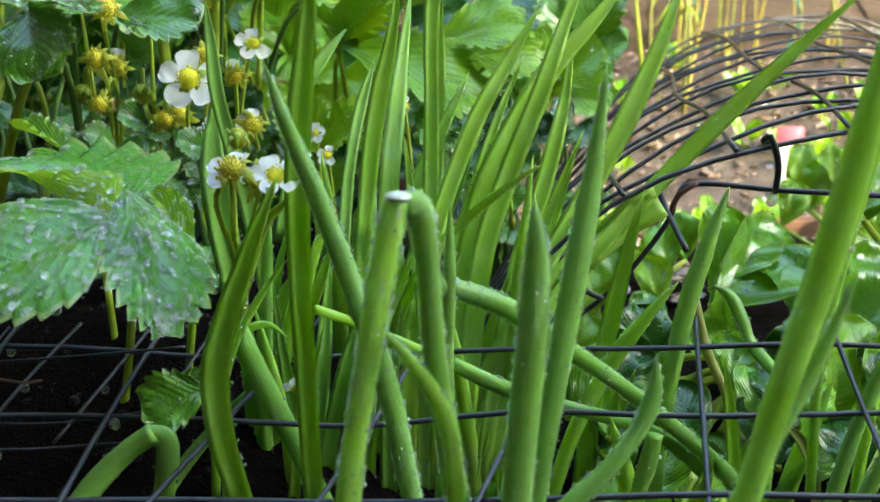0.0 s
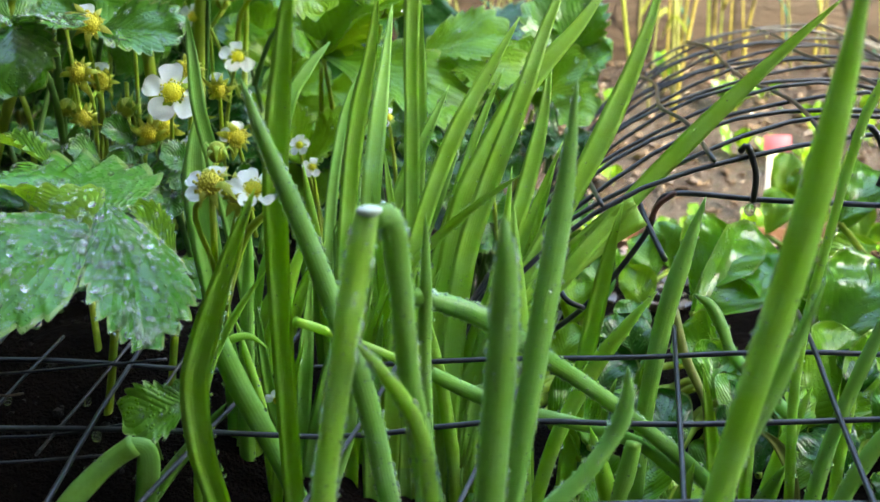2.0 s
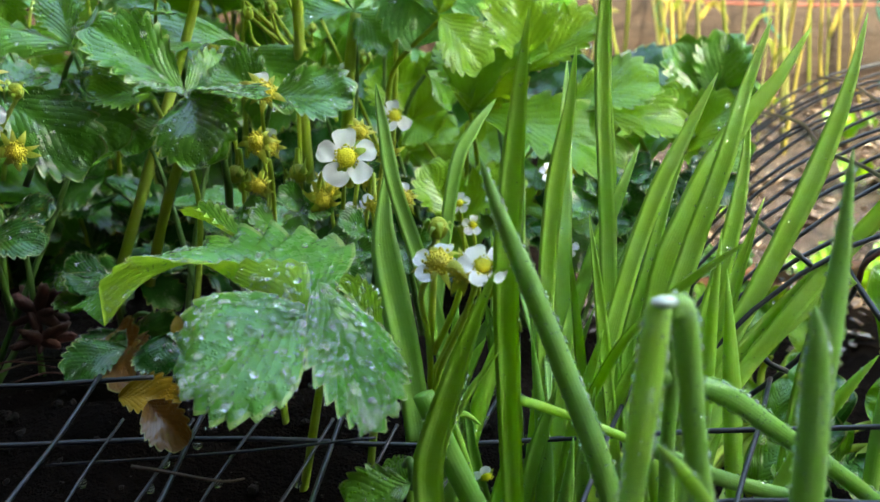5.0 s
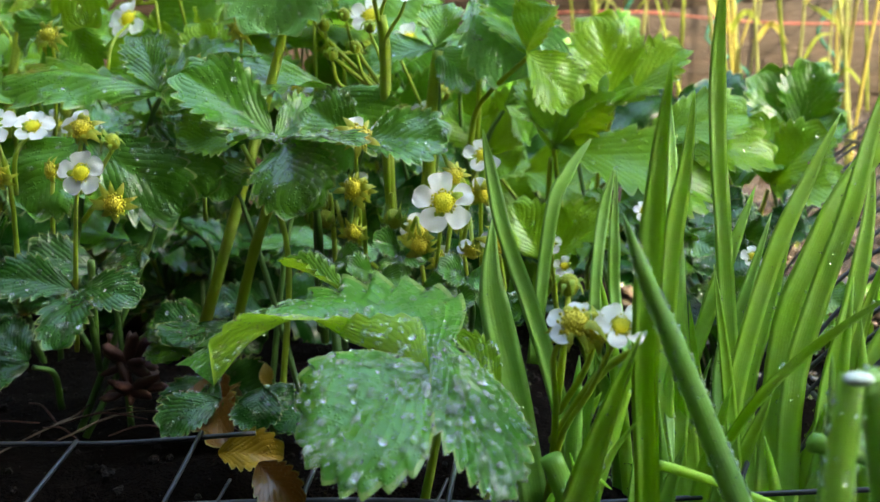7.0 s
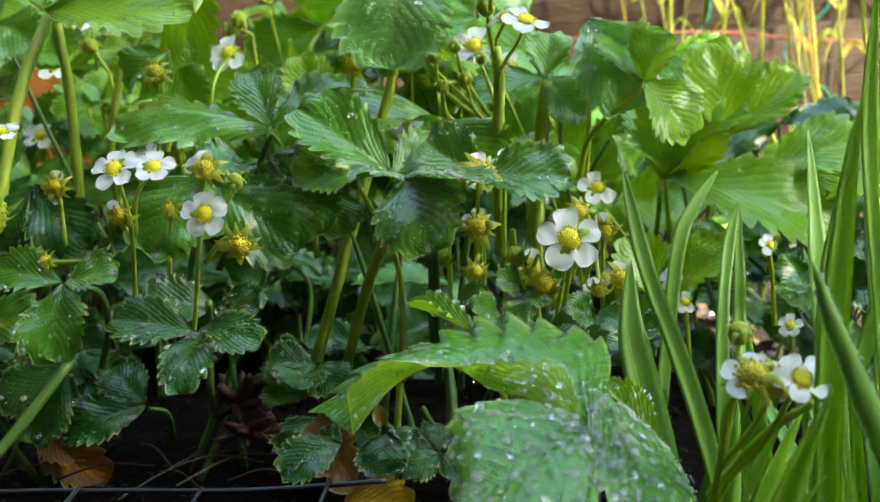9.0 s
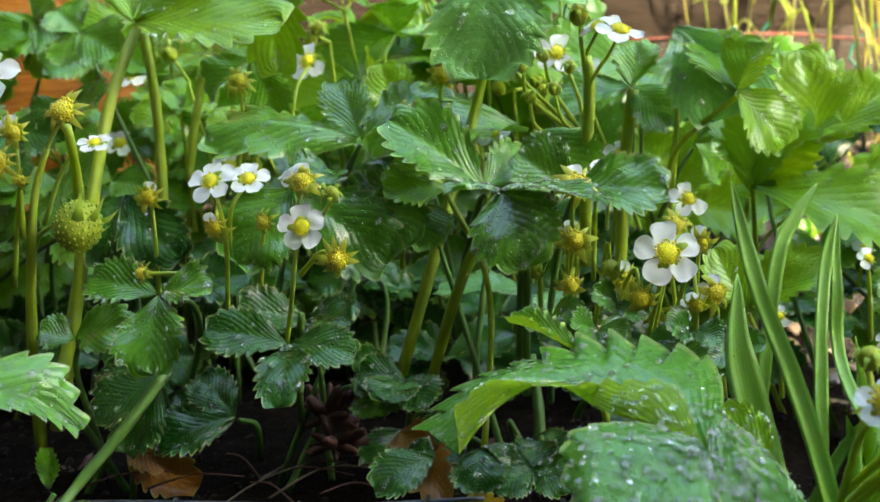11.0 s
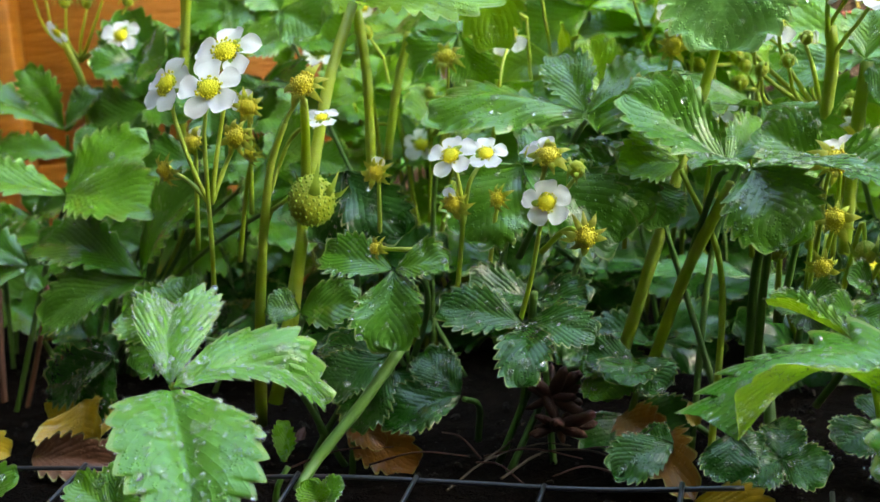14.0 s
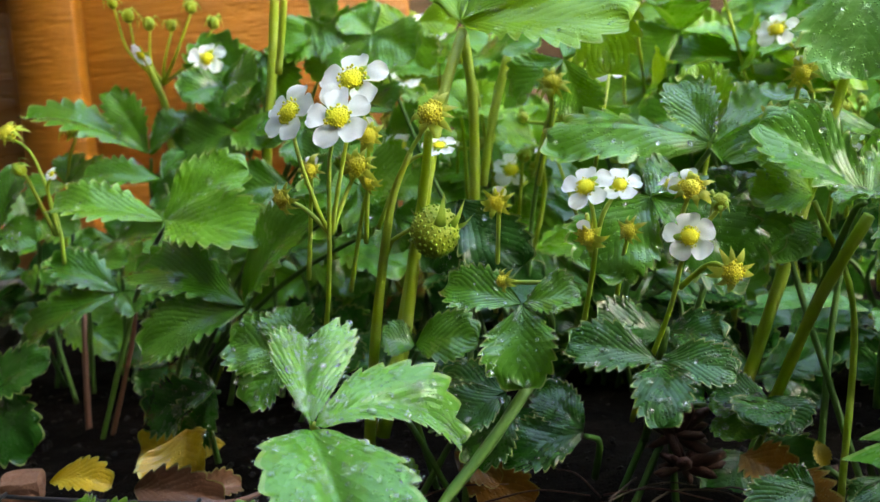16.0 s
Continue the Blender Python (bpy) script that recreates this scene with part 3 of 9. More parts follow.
        ob = part("petal", vs, grid_faces(rows, cols), PETAL, head)
    return head


def bud(plant, at, r, aim=(0, 0, 1), stalk=(), seed=1, fruit=False):
    """Closed bud, or an unripe berry hanging in its calyx."""
    rng = random.Random(seed * 5 + 1)
    at, axis = Vector(at), Vector(aim).normalized()
    if stalk:
        stem("flower_stalk", plant, [at - axis * r * 0.8, *stalk], 0.0006, 0.001, STALK, 10)
    v, f = ball(at, r * 0.8, 14, 1.15, axis, 0.03, rng)
    head = part("unripe_berry" if fruit else "flower_bud", v, f, GREENFRUIT, plant, "unripe olive-green strawberry with seeds" if fruit else "closed green strawberry flower bud")
    sepals(head, at - axis * r * 0.7, r * (1.2 if fruit else 1.5), axis, 8, rng, None, 0.5 if fruit else 0.9)
    if fruit:
        a = axis.orthogonal().normalized()
        b = axis.cross(a)
        bits = []
        for i in range(170):
            z = 1 - 2 * (i + 0.5) / 170
            w = i * 2.39996
            q = math.sqrt(1 - z * z)
            d = (a * math.cos(w) + b * math.sin(w)) * q + axis * (z * 1.15)
            bits.append(ball(at + d * r * 0.785, r * 0.058, 5))
        v, f = merge(bits)
        part("seed_coat", v, f, SEPAL, head, "pale yellow-green seeds")
    return head

# ---- ground ----
def ground_height(x, y):
    """The bed lies about level and falls towards the path in front of it; it ends at the fences."""
    front = max(0.0, 0.305 - y)
    h = -0.004 - 0.62 * min(front, 0.12) - 0.05 * max(0.0, min(front - 0.12, 0.3))
    side = max(0.0, min(1.0, (x + 0.07) / 0.1))
    h -= 0.045 * side * side * (3 - 2 * side) * max(0.0, 1.0 - front / 0.12)
    rise = max(0.0, min(1.0, (y - 0.66) / 0.4)) * max(0.0, min(1.0, (x + 0.12) / 0.2))
    h += 0.115 * rise * rise * (3 - 2 * rise)
    p = Vector((x * 22, y * 22, 0.0))
    q = Vector((x * 75, y * 75, 3.0))
    near = max(0.0, 1.0 - max(0.0, math.hypot(x, y - 0.4) - 0.9))
    return h + near * (0.006 * noise.noise(p) + 0.0035 * noise.noise(q))


def ground():
    def axis_steps(lo, hi, fine):
        return np.concatenate([np.linspace(-60, lo - 0.5, 14), np.linspace(lo, hi, fine), np.linspace(hi + 0.5, 60, 14)])
    xs, ys = axis_steps(-1.1, 0.9, 200), axis_steps(-0.1, 1.3, 150)
    verts = [(x, y, ground_height(x, y)) for y in ys for x in xs]
    ob = part("ground", verts, grid_faces(len(ys), len(xs)), SOIL_SHADED)
    tagged(ob, "wet garden soil of the planting bed, coloured dark for shade", "ground", kind="structure")


ground()


def clods():
    rng = random.Random(4)
    lumps = []
    for _ in range(3600):
        x, y = rng.uniform(-0.62, 0.1), rng.uniform(0.22, 0.5)
        r = 0.0004 + 0.0017 * rng.random() ** 4
        lumps.append(ball(Vector((x, y, ground_height(x, y) + r * 0.3)), r, 6, rng.uniform(0.5, 0.9), (rng.uniform(-1, 1), rng.uniform(-1, 1), 1), 0.3, rng))
    v, f = merge(lumps)
    tagged(part("soil_crumbs", v, f, CRUMB_SHADED, None, "", None, False), "loose wet soil crumbs on the bed, coloured dark for shade", "soil", kind="stuff")
    chips = []
    for _ in range(3600):
        x, y = rng.uniform(0.0, 0.75), rng.uniform(0.5, 1.15)
        r = 0.0016 + 0.0055 * rng.random() ** 2.5
        c = Vector((x, y, ground_height(x, y) + 0.0045))
        chips.append(ball(c, r, 6, rng.uniform(0.2, 0.45), (rng.uniform(-0.6, 0.6), rng.uniform(-0.6, 0.6), 1), 0.35, rng))
    v, f = merge(chips)
    tagged(part("bark_mulch", v, f, MULCH, None, "", None, False), "wet bark chips strewn over the sunlit soil", "mulch", kind="stuff")


def path():
    xs, ys = np.linspace(0.02, 1.5, 120), np.linspace(0.69, 1.23, 60)
    verts = [(x, y, ground_height(x, y) + 0.003 + 0.002 * noise.noise(Vector((x * 60, y * 60, 5)))) for y in ys for x in xs]
    tagged(part("path", verts, grid_faces(len(ys), len(xs)), PATH), "wet brown trodden path before the back fence", "path", kind="structure")


clods()
path()


# ---- fences, and unseen walls added to shape the light ----
def box(x0, y0, z0, x1, y1, z1, m=None):
    """A slightly uneven board as points and faces."""
    b = 0.0015
    verts, faces = [], []
    for x, y in ((x0 + b, y0), (x1 - b, y0), (x1, y0 + b), (x1, y1 - b), (x1 - b, y1), (x0 + b, y1), (x0, y1 - b), (x0, y0 + b)):
        verts += [Vector((x, y, z0)), Vector((x, y, z0 + b)), Vector((x, y, z1 - b)), Vector((x, y, z1))]
    cx, cy = (x0 + x1) / 2, (y0 + y1) / 2
    for i in range(8):
        for k in (0, 3):
            p = verts[i * 4 + k]
            p.x += b * (0.7 if p.x < cx else -0.7)
            p.y += b * (0.7 if p.y < cy else -0.7)
        j = (i + 1) % 8
        for k in range(3):
            faces.append((i * 4 + k, j * 4 + k, j * 4 + k + 1, i * 4 + k + 1))
    faces.append(tuple(i * 4 + 3 for i in range(8)))
    faces.append(tuple(i * 4 for i in range(7, -1, -1)))
    if m:
        verts = [m @ p for p in verts]
    return verts, faces


def lap_fence(name, label, m, length, material, board=0.13, high=1.3, posts=(), tilt=3.0):
    """Overlapping horizontal boards on posts; m puts its lower start corner, boards run along x and look along -y."""
    fence = thing(name, m.translation, label, "fence", kind="structure")
    rng = random.Random(len(label))
    z = -0.06
    while z < high:
        turn = Matrix.Translation((0, rng.uniform(-0.001, 0.001), z)) @ Matrix.Rotation(radians(tilt), 4, "X")
        part("board", *box(0, 0, 0, length, 0.012, board + 0.012, m @ turn), material, fence)
        z += board
    for x in posts:
        part("post", *box(x, -0.028, -0.1, x + 0.05, -0.008, high + 0.02, m), material, fence)


lap_fence("fence_left", "orange stained lap-board garden fence", pose(-1.30, 0.545, 0, 0, 0, 13), 0.592, FENCE_ORANGE, 0.145, 1.2)
lap_fence("fence_corner", "orange stained fence panel with an upright post", pose(-0.711, 0.681, 0, 0, 0, 13), 0.30, FENCE_ORANGE, 0.152, 1.2, (0.0,), 4.0)
lap_fence("fence_back", "dull brown weathered lap-board garden fence", pose(-1.3, 1.24, -0.06, 0, 0, -3), 3.4, FENCE_BROWN, 0.15, 1.1, (0.5, 2.35))


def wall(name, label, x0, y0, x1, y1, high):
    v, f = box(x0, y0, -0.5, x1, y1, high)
    tagged(part(name, v, f, SHADE_BOARDING), label, "wall", kind="structure")


# Added out of view: they cut low sky light and gate the sun.
wall("shade_wall_south", "unseen dark wall behind the path, added to block sky light", -3.0, -0.95, 1.6, -0.85, 4.2)
wall("shade_wall_east", "unseen dark wall beside the path, added to block light", 1.6, -0.95, 1.7, -0.5, 2.6)
wall("shade_wall_east_low", "unseen low dark wall beside the bed, added to block light", 1.6, -0.5, 1.7, 0.38, 0.45)
wall("shade_wall_east_far", "unseen dark wall beside the bed, added to block light", 1.6, 0.38, 1.7, 1.3, 2.6)
wall("shade_wall_west", "unseen dark wall at the end of the bed, added to block light", -1.65, -0.85, -1.55, 1.3, 2.8)


# ---- wire ----
def wire_run(parent, pts, r=0.00085, material=None, n=10, name="wire", label=""):
    line = curve_points(pts, n)
    v, f, uv = sweep(line, [r] * n, ROUND)
    return part(name, v, f, material or WIRE, parent, label, uv)


def mesh_place(x, k, low=0.0):
    """The sheet of wire mesh: k counts the rows away from the path."""
    dip = math.exp(-((x + 0.04) / 0.05) ** 2)
    y = 0.234 + 0.0285 * k + 0.011 * dip
    z = -0.0062 + 0.0085 * k - 0.007 * dip
    return Vector((x, y + 0.0008 * math.sin(x * 90 + k), z + 0.0009 * math.sin(x * 60 + 2 * k) - low))


def ground_mesh():
    sheet = thing("wire_mesh", (0, 0.24, 0), "black coated welded wire mesh lying along the bed edge", "wire mesh")
    hung = []
    for k in range(-3, 3):
        xs = [-0.62 + i * 0.04 for i in range(24)] if k <= 1 else [-0.62 + i * 0.04 for i in range(13)]
        wire_run(sheet, [mesh_place(x, k) for x in xs], 0.0008, n=60)
    for i in range(-15, 8):
        x = 0.071 + i * 0.0382
        top = 1.75 if x > -0.06 else 2.0
        sl = 0.002 if x < -0.07 else 0.0115 if x < 0.04 else 0.0055 - 0.002 * i
        wire_run(sheet, [mesh_place(x + (k - 1) * sl, k) + Vector((0, 0, 0.0011)) for k in (-3, -2, 0, 1, top)], 0.0007, n=16)
        for k in range(-1, 2):
            if (i * 7 + k * 3) % 4 == 0:
                p = mesh_place(x + (k - 1) * sl, k)
                hung.append((p - Vector((-0.001, 0, 0.0021)), UP, 0.0014))
    drops(sheet, hung, whole=True, flat=1.15)


ground_mesh()


def folded_mesh():
    """A slack second layer where the mesh is folded under."""
    sheet = thing("wire_mesh", (-0.1, 0.25, -0.01), "slack black wire mesh folded under the bed edge", "wire mesh")
    runs = [
        [(-0.1616, 0.2620, -0.0041), (-0.1264, 0.2580, -0.0011), (-0.0974, 0.2550, 0.0019), (-0.0684, 0.2550, 0.0045)],
        [(-0.1543, 0.2460, -0.0110), (-0.1213, 0.2420, -0.0119), (-0.0941, 0.2400, -0.0109), (-0.0671, 0.2440, -0.0078)],
        [(-0.1496, 0.2360, -0.0140), (-0.1106, 0.2320, -0.0150), (-0.0794, 0.2320, -0.0133)],
        [(-0.1215, 0.2700, 0.0056), (-0.1282, 0.2500, -0.0049), (-0.1346, 0.2350, -0.0138)],
        [(-0.1013, 0.2700, 0.0068), (-0.1100, 0.2500, -0.0036), (-0.1166, 0.2330, -0.0139)],
        [(-0.0817, 0.2680, 0.0054), (-0.0889, 0.2500, -0.0040), (-0.0970, 0.2340, -0.0139)],
        [(-0.0633, 0.2620, 0.0055), (-0.0706, 0.2480, -0.0051), (-0.0771, 0.2340, -0.0142)],
        [(-0.1417, 0.2700, 0.0060), (-0.1463, 0.2500, -0.0030), (-0.1493, 0.2360, -0.0109)]]
    for pts in runs:
        wire_run(sheet, pts, 0.00042, n=24)
    drops(sheet, [(Vector(pts[1]) - Vector((0, 0, 0.0016)), UP, 0.0012) for pts in runs], whole=True, flat=1.2)


folded_mesh()


def hoop(s, a):
    """A point of the arched mesh: s runs from its near end (0) to its far end (1), a is the angle from the crown, left is negative."""
    x0, top, y = 0.138 + 0.085 * s, 0.060 + 0.040 * s, 0.302 + 0.325 * s
    r = 0.165
    return Vector((x0 + r * math.sin(a), y + 0.02 * math.sin(a) + 0.002 * math.sin(7 * a + 20 * s), top - r * (1 - math.cos(a)) + 0.0015 * math.sin(9 * a + 31 * s)))


def cloche():
    arch = thing("wire_cloche", (0.14, 0.3, -0.04), "arched tunnel of black coated wire mesh over seedlings", "garden cloche")
    angles = [-1.25 + i * 0.13 for i in range(28)]
    for i in range(15):
        wire_run(arch, [hoop(i / 14, a) for a in angles], 0.0008, n=36)
    hung = []
    for i in range(9):
        a = -1.17 + i * 0.235
        wire_run(arch, [hoop(s, a + 0.3 * (0.5 - s) + 0.02 * math.sin(s * 20 + i)) + Vector((0, 0, 0.0015)) for s in (-0.005, 0.2, 0.4, 0.6, 0.8, 1.012)], 0.0008, n=24)
        for k in range(15):
            if (i * 5 + k * 3) % 4 < 2:
                hung.append((hoop(k / 14, a + 0.3 * (0.5 - k / 14)) - Vector((0, 0, 0.0022)), UP, 0.0013))
    drops(arch, hung, whole=True, flat=1.2)
    return arch


ARCH = cloche()


def seedlings():
    """Small bright weeds on the path and under the arch."""
    rng = random.Random(17)
    for i in range(44):
        x, y = rng.uniform(0.03, 0.5), rng.uniform(0.56, 1.0)
        o = Vector((x, y, ground_height(x, y) + 0.002))
        w = thing("weed", o, "small bright green weed seedling on the path", "weed", "weeds on the path")
        for k in range(rng.randint(3, 5)):
            d = Vector((rng.uniform(-1, 1), rng.uniform(-1, 1), rng.uniform(0.6, 1.6))).normalized()
            tip = o + d * rng.uniform(0.014, 0.034)
            b = o.lerp(tip, 0.35)
            s = stem("leaf", w, [b, o], 0.0004, 0.0006, STALK, 5)
            leaflet(s, b, tip, rng.uniform(0.008, 0.014), rng.uniform(0.3, 0.7), 0.2, 0.1, rng.choice((LEAF_LIGHT, LEAF_LIGHT, LEAF)), rng, 0, 4, "leaf_surface", "", 0.1, 0.1)


seedlings()


# ---- reeds, cords and stakes by the back fence ----
def reeds():
    rng = random.Random(9)
    clump = thing("reed_clump", (0.22, 1.02, -0.06), "sunlit yellow and green reed stems by the fence", "reeds")
    for i in range(46):
        x, y = rng.uniform(0.0, 0.42), rng.uniform(0.88, 1.1)
        lean, h = rng.uniform(-0.05, 0.06), rng.uniform(0.18, 0.5)
        b = Vector((x, y, ground_height(x, y) - 0.005))
        pts, p = [b], b
        for k in range(4):
            p = p + Vector((lean / 4 + rng.uniform(-0.006, 0.006), rng.uniform(-0.004, 0.004), h / 4))
            pts.append(p)
        tone = rng.choice((STRAW, STRAWGREEN, STRAWGREEN, LIME))
        stem("reed_stem", clump, pts, 0.0016 * rng.uniform(0.5, 1.3), 0.0008, tone, 14)
        for _ in range(rng.randint(0, 2)):
            k = rng.randint(1, 4)
            p, d = pts[k], rng.choice((-1, 1))
            r1, r2 = rng.uniform(0.006, 0.018), rng.uniform(0.006, 0.03)
            blade(clump, [p + Vector((d * (r1 + r2), rng.uniform(-0.03, 0.03), rng.uniform(-0.01, 0.05))), p + Vector((d * r1, 0, rng.uniform(0.014, 0.03))), p], rng.uniform(0.0028, 0.006), True, False, rng.choice((STRAW, STRAWGREEN, LIME)), 11, 0, i, "reed_leaf")


reeds()


def cords():
    red = thing("red_cord", (0, 1.08, 0.18), "red and white cord stretched along the fence", "cord")
    wire_run(red, [(-0.3, 1.09, 0.192), (0.03, 1.08, 0.188), (0.27, 1.08, 0.160), (0.9, 1.08, 0.14)], 0.0012, REDCORD, 24, "strand")
    net = thing("teal_netting", (0.2, 1.1, 0.0), "teal twine netting with wide meshes on the fence", "netting")
    rng = random.Random(3)
    for i in range(5):
        x = 0.06 + i * 0.11
        pts = [(x + 0.012 * math.sin(k * 1.9 + i) + (0.016 if k % 2 else -0.016), 1.12 + rng.uniform(-0.005, 0.005), 0.06 + 0.05 * k) for k in range(8)]
        wire_run(net, pts, 0.0014, TEAL, 30, "strand")


cords()


def edging():
    v, f = box(0.08, 0.66, -0.1, 1.2, 0.68, -0.034)
    tagged(part("timber_edging", v, f, BOARD), "low reddish timber board edging the bed", "edging", kind="structure")


edging()


def plant_label():
    lab = thing("plant_label", (0.252, 0.72, -0.06), "white plastic plant label with a pink head", "plant label")
    part("stake", *box(0.247, 0.72, -0.085, 0.257, 0.723, 0.022), LABELWHITE, lab)
    part("head", *box(0.243, 0.718, 0.012, 0.263, 0.7195, 0.024), LABELPINK, lab, "pink label head")


plant_label()

# ---- strawberry plants ----
def strawberry(x, y, label):
    return thing("strawberry_plant", (x, y, ground_height(x, y)), label, "strawberry plant", "strawberry plants in the bed")


front_plant = strawberry(-0.075, 0.285, "strawberry plant with a large wet leaf beside the onions")
middle_plant = strawberry(-0.15, 0.37, "strawberry plant with dark glossy leaves and white flowers")
centre_plant = strawberry(-0.215, 0.35, "strawberry plant with small white flowers and dark leaves")
berry_plant = strawberry(-0.285, 0.345, "strawberry plant with white flowers and an unripe berry")
left_plant = strawberry(-0.40, 0.37, "strawberry plant with pleated dark leaves before the fence")
tall_plant = strawberry(-0.12, 0.45, "tall strawberry plant with drooping wet leaves")
light_plant = strawberry(-0.02, 0.47, "strawberry plant with bright sunlit leaves near the cloche")
fence_plant = strawberry(-0.46, 0.47, "strawberry plant with buds and flowers before the fence")
back_plant = strawberry(-0.27, 0.45, "strawberry plant with large bright upper leaves")

shaped_leaf(front_plant, (-0.0812, 0.2475, 0.0425), [(-0.0805, 0.2560, 0.0311), (-0.0906, 0.2750, -0.0087), (-0.0983, 0.2850, -0.0358)], [
    ([(-0.0825, 0.2490, 0.0373), (-0.0937, 0.2630, 0.0407), (-0.1054, 0.2720, 0.0424), (-0.1184, 0.2750, 0.0489), (-0.1305, 0.2660, 0.0458), (-0.1411, 0.2620, 0.0348)],
     [(-0.0767, 0.2560, 0.0445), (-0.0768, 0.2880, 0.0485), (-0.0971, 0.2950, 0.0525), (-0.1190, 0.2930, 0.0508), (-0.1388, 0.2830, 0.0477), (-0.1510, 0.2720, 0.0380)],
     [(-0.0829, 0.2500, 0.0410), (-0.0872, 0.2700, 0.0481), (-0.1015, 0.2730, 0.0487), (-0.1161, 0.2680, 0.0498), (-0.1306, 0.2620, 0.0533), (-0.1416, 0.2620, 0.0458)], LEAF_UNDER),
    ([(-0.0821, 0.2440, 0.0410), (-0.0914, 0.2380, 0.0382), (-0.1010, 0.2310, 0.0337), (-0.1095, 0.2260, 0.0297)],
     [(-0.0843, 0.2460, 0.0428), (-0.0972, 0.2530, 0.0448), (-0.1120, 0.2490, 0.0426), (-0.1108, 0.2290, 0.0288)],
     [(-0.0817, 0.2420, 0.0393), (-0.0817, 0.2220, 0.0284), (-0.0963, 0.2160, 0.0237), (-0.1096, 0.2260, 0.0290)]),
    ([(-0.0797, 0.2490, 0.0479), (-0.0742, 0.2470, 0.0365), (-0.0697, 0.2370, 0.0245), (-0.0661, 0.2290, 0.0156)],
     [(-0.0820, 0.2460, 0.0449), (-0.0814, 0.2340, 0.0347), (-0.0738, 0.2260, 0.0243), (-0.0666, 0.2290, 0.0156)],
     [(-0.0759, 0.2530, 0.0442), (-0.0647, 0.2590, 0.0313), (-0.0601, 0.2480, 0.0212), (-0.0656, 0.2290, 0.0155)])], LEAF_PALE, 620, 11, 9, "large wet toothed leaf full of drops")
leaf(front_plant, (-0.0577, 0.2370, -0.0009), [((-0.0738, 0.2320, -0.0030), 0.0147, 0.75, 0.15, 0.05), ((-0.0663, 0.2500, -0.0020), 0.0083, 0.5, 0.2, 0.05)], via=[(-0.0586, 0.2400, 0.0039), (-0.0660, 0.2700, -0.0225)], wet=26, material=LEAF, teeth=7, seed=13)
flower(front_plant, (-0.0384, 0.2300, 0.0540), 0.0052, aim=(0.25, -1, 0.5), stalk=[(-0.0446, 0.2400, 0.0372), (-0.0513, 0.2550, 0.0213), (-0.0560, 0.2700, -0.0024)], seed=14)
flower(front_plant, (-0.0482, 0.2290, 0.0551), 0.0051, aim=(-0.1, -0.7, 0.8), stalk=[(-0.0530, 0.2320, 0.0476), (-0.0528, 0.2500, 0.0288), (-0.0552, 0.2700, -0.0009)], missing=3, spent=True, seed=15)
flower(front_plant, (-0.0429, 0.2350, 0.0520), 0.0041, aim=(0, -0.9, 0.3), stalk=[(-0.0456, 0.2400, 0.0424), (-0.0520, 0.2520, 0.0280)], missing=2, spent=True, seed=16)
bud(front_plant, (-0.0488, 0.2400, 0.0618), 0.0030, aim=(0.1, -0.2, 1), stalk=[(-0.0498, 0.2370, 0.0537), (-0.0528, 0.2500, 0.0288)], seed=17)
stem("flower_stalk", front_plant, [(-0.0357, 0.2320, 0.0482), (-0.0433, 0.2400, 0.0398), (-0.0536, 0.2620, 0.0173)], 0.00088, 0.00138)
flower(middle_plant, (-0.0846, 0.3400, 0.0720), 0.0091, aim=(0.12, -1, 0.12), stalk=[(-0.0870, 0.3450, 0.0603), (-0.0912, 0.3600, 0.0405), (-0.0974, 0.3700, 0.0096)], seed=18)
flower(middle_plant, (-0.1113, 0.3400, 0.0951), 0.0057, aim=(0.4, -1, 0.2), stalk=[(-0.1135, 0.3450, 0.0861), (-0.1158, 0.3600, 0.0636), (-0.1228, 0.3700, 0.0275)], missing=1, spent=True, seed=19)
flower(middle_plant, (-0.1121, 0.3300, 0.0787), 0.0052, aim=(-0.1, -1, 0.2), stalk=[(-0.1136, 0.3450, 0.0675), (-0.1184, 0.3600, 0.0418)], spent=True, seed=20)
flower(middle_plant, (-0.0813, 0.3500, 0.0796), 0.0045, aim=(0.3, -1, 0.4), stalk=[(-0.0833, 0.3600, 0.0676), (-0.0895, 0.3700, 0.0383)], spent=True, seed=21)
flower(middle_plant, (-0.0933, 0.3400, 0.0587), 0.0051, aim=(0, -1, -0.4), stalk=[(-0.0954, 0.3500, 0.0658), (-0.1056, 0.3700, 0.0391)], spent=True, seed=22)
flower(middle_plant, (-0.1151, 0.3400, 0.0636), 0.0044, aim=(0.1, -1, -0.2), stalk=[(-0.1130, 0.3500, 0.0706), (-0.1174, 0.3700, 0.0314)], spent=True, seed=23)
flower(middle_plant, (-0.0761, 0.3400, 0.0559), 0.0044, aim=(-0.3, -0.8, -0.7), stalk=[(-0.0776, 0.3500, 0.0648), (-0.0860, 0.3700, 0.0299)], missing=2, spent=True, seed=24)
bud(middle_plant, (-0.1024, 0.3450, 0.0668), 0.0041, aim=(0, -0.6, -0.6), stalk=[(-0.1033, 0.3500, 0.0738), (-0.1097, 0.3700, 0.0393)], seed=25)
bud(middle_plant, (-0.1284, 0.3600, 0.0662), 0.0039, aim=(0, -0.6, -0.6), stalk=[(-0.1259, 0.3600, 0.0740), (-0.1280, 0.3700, 0.0402)], seed=26)
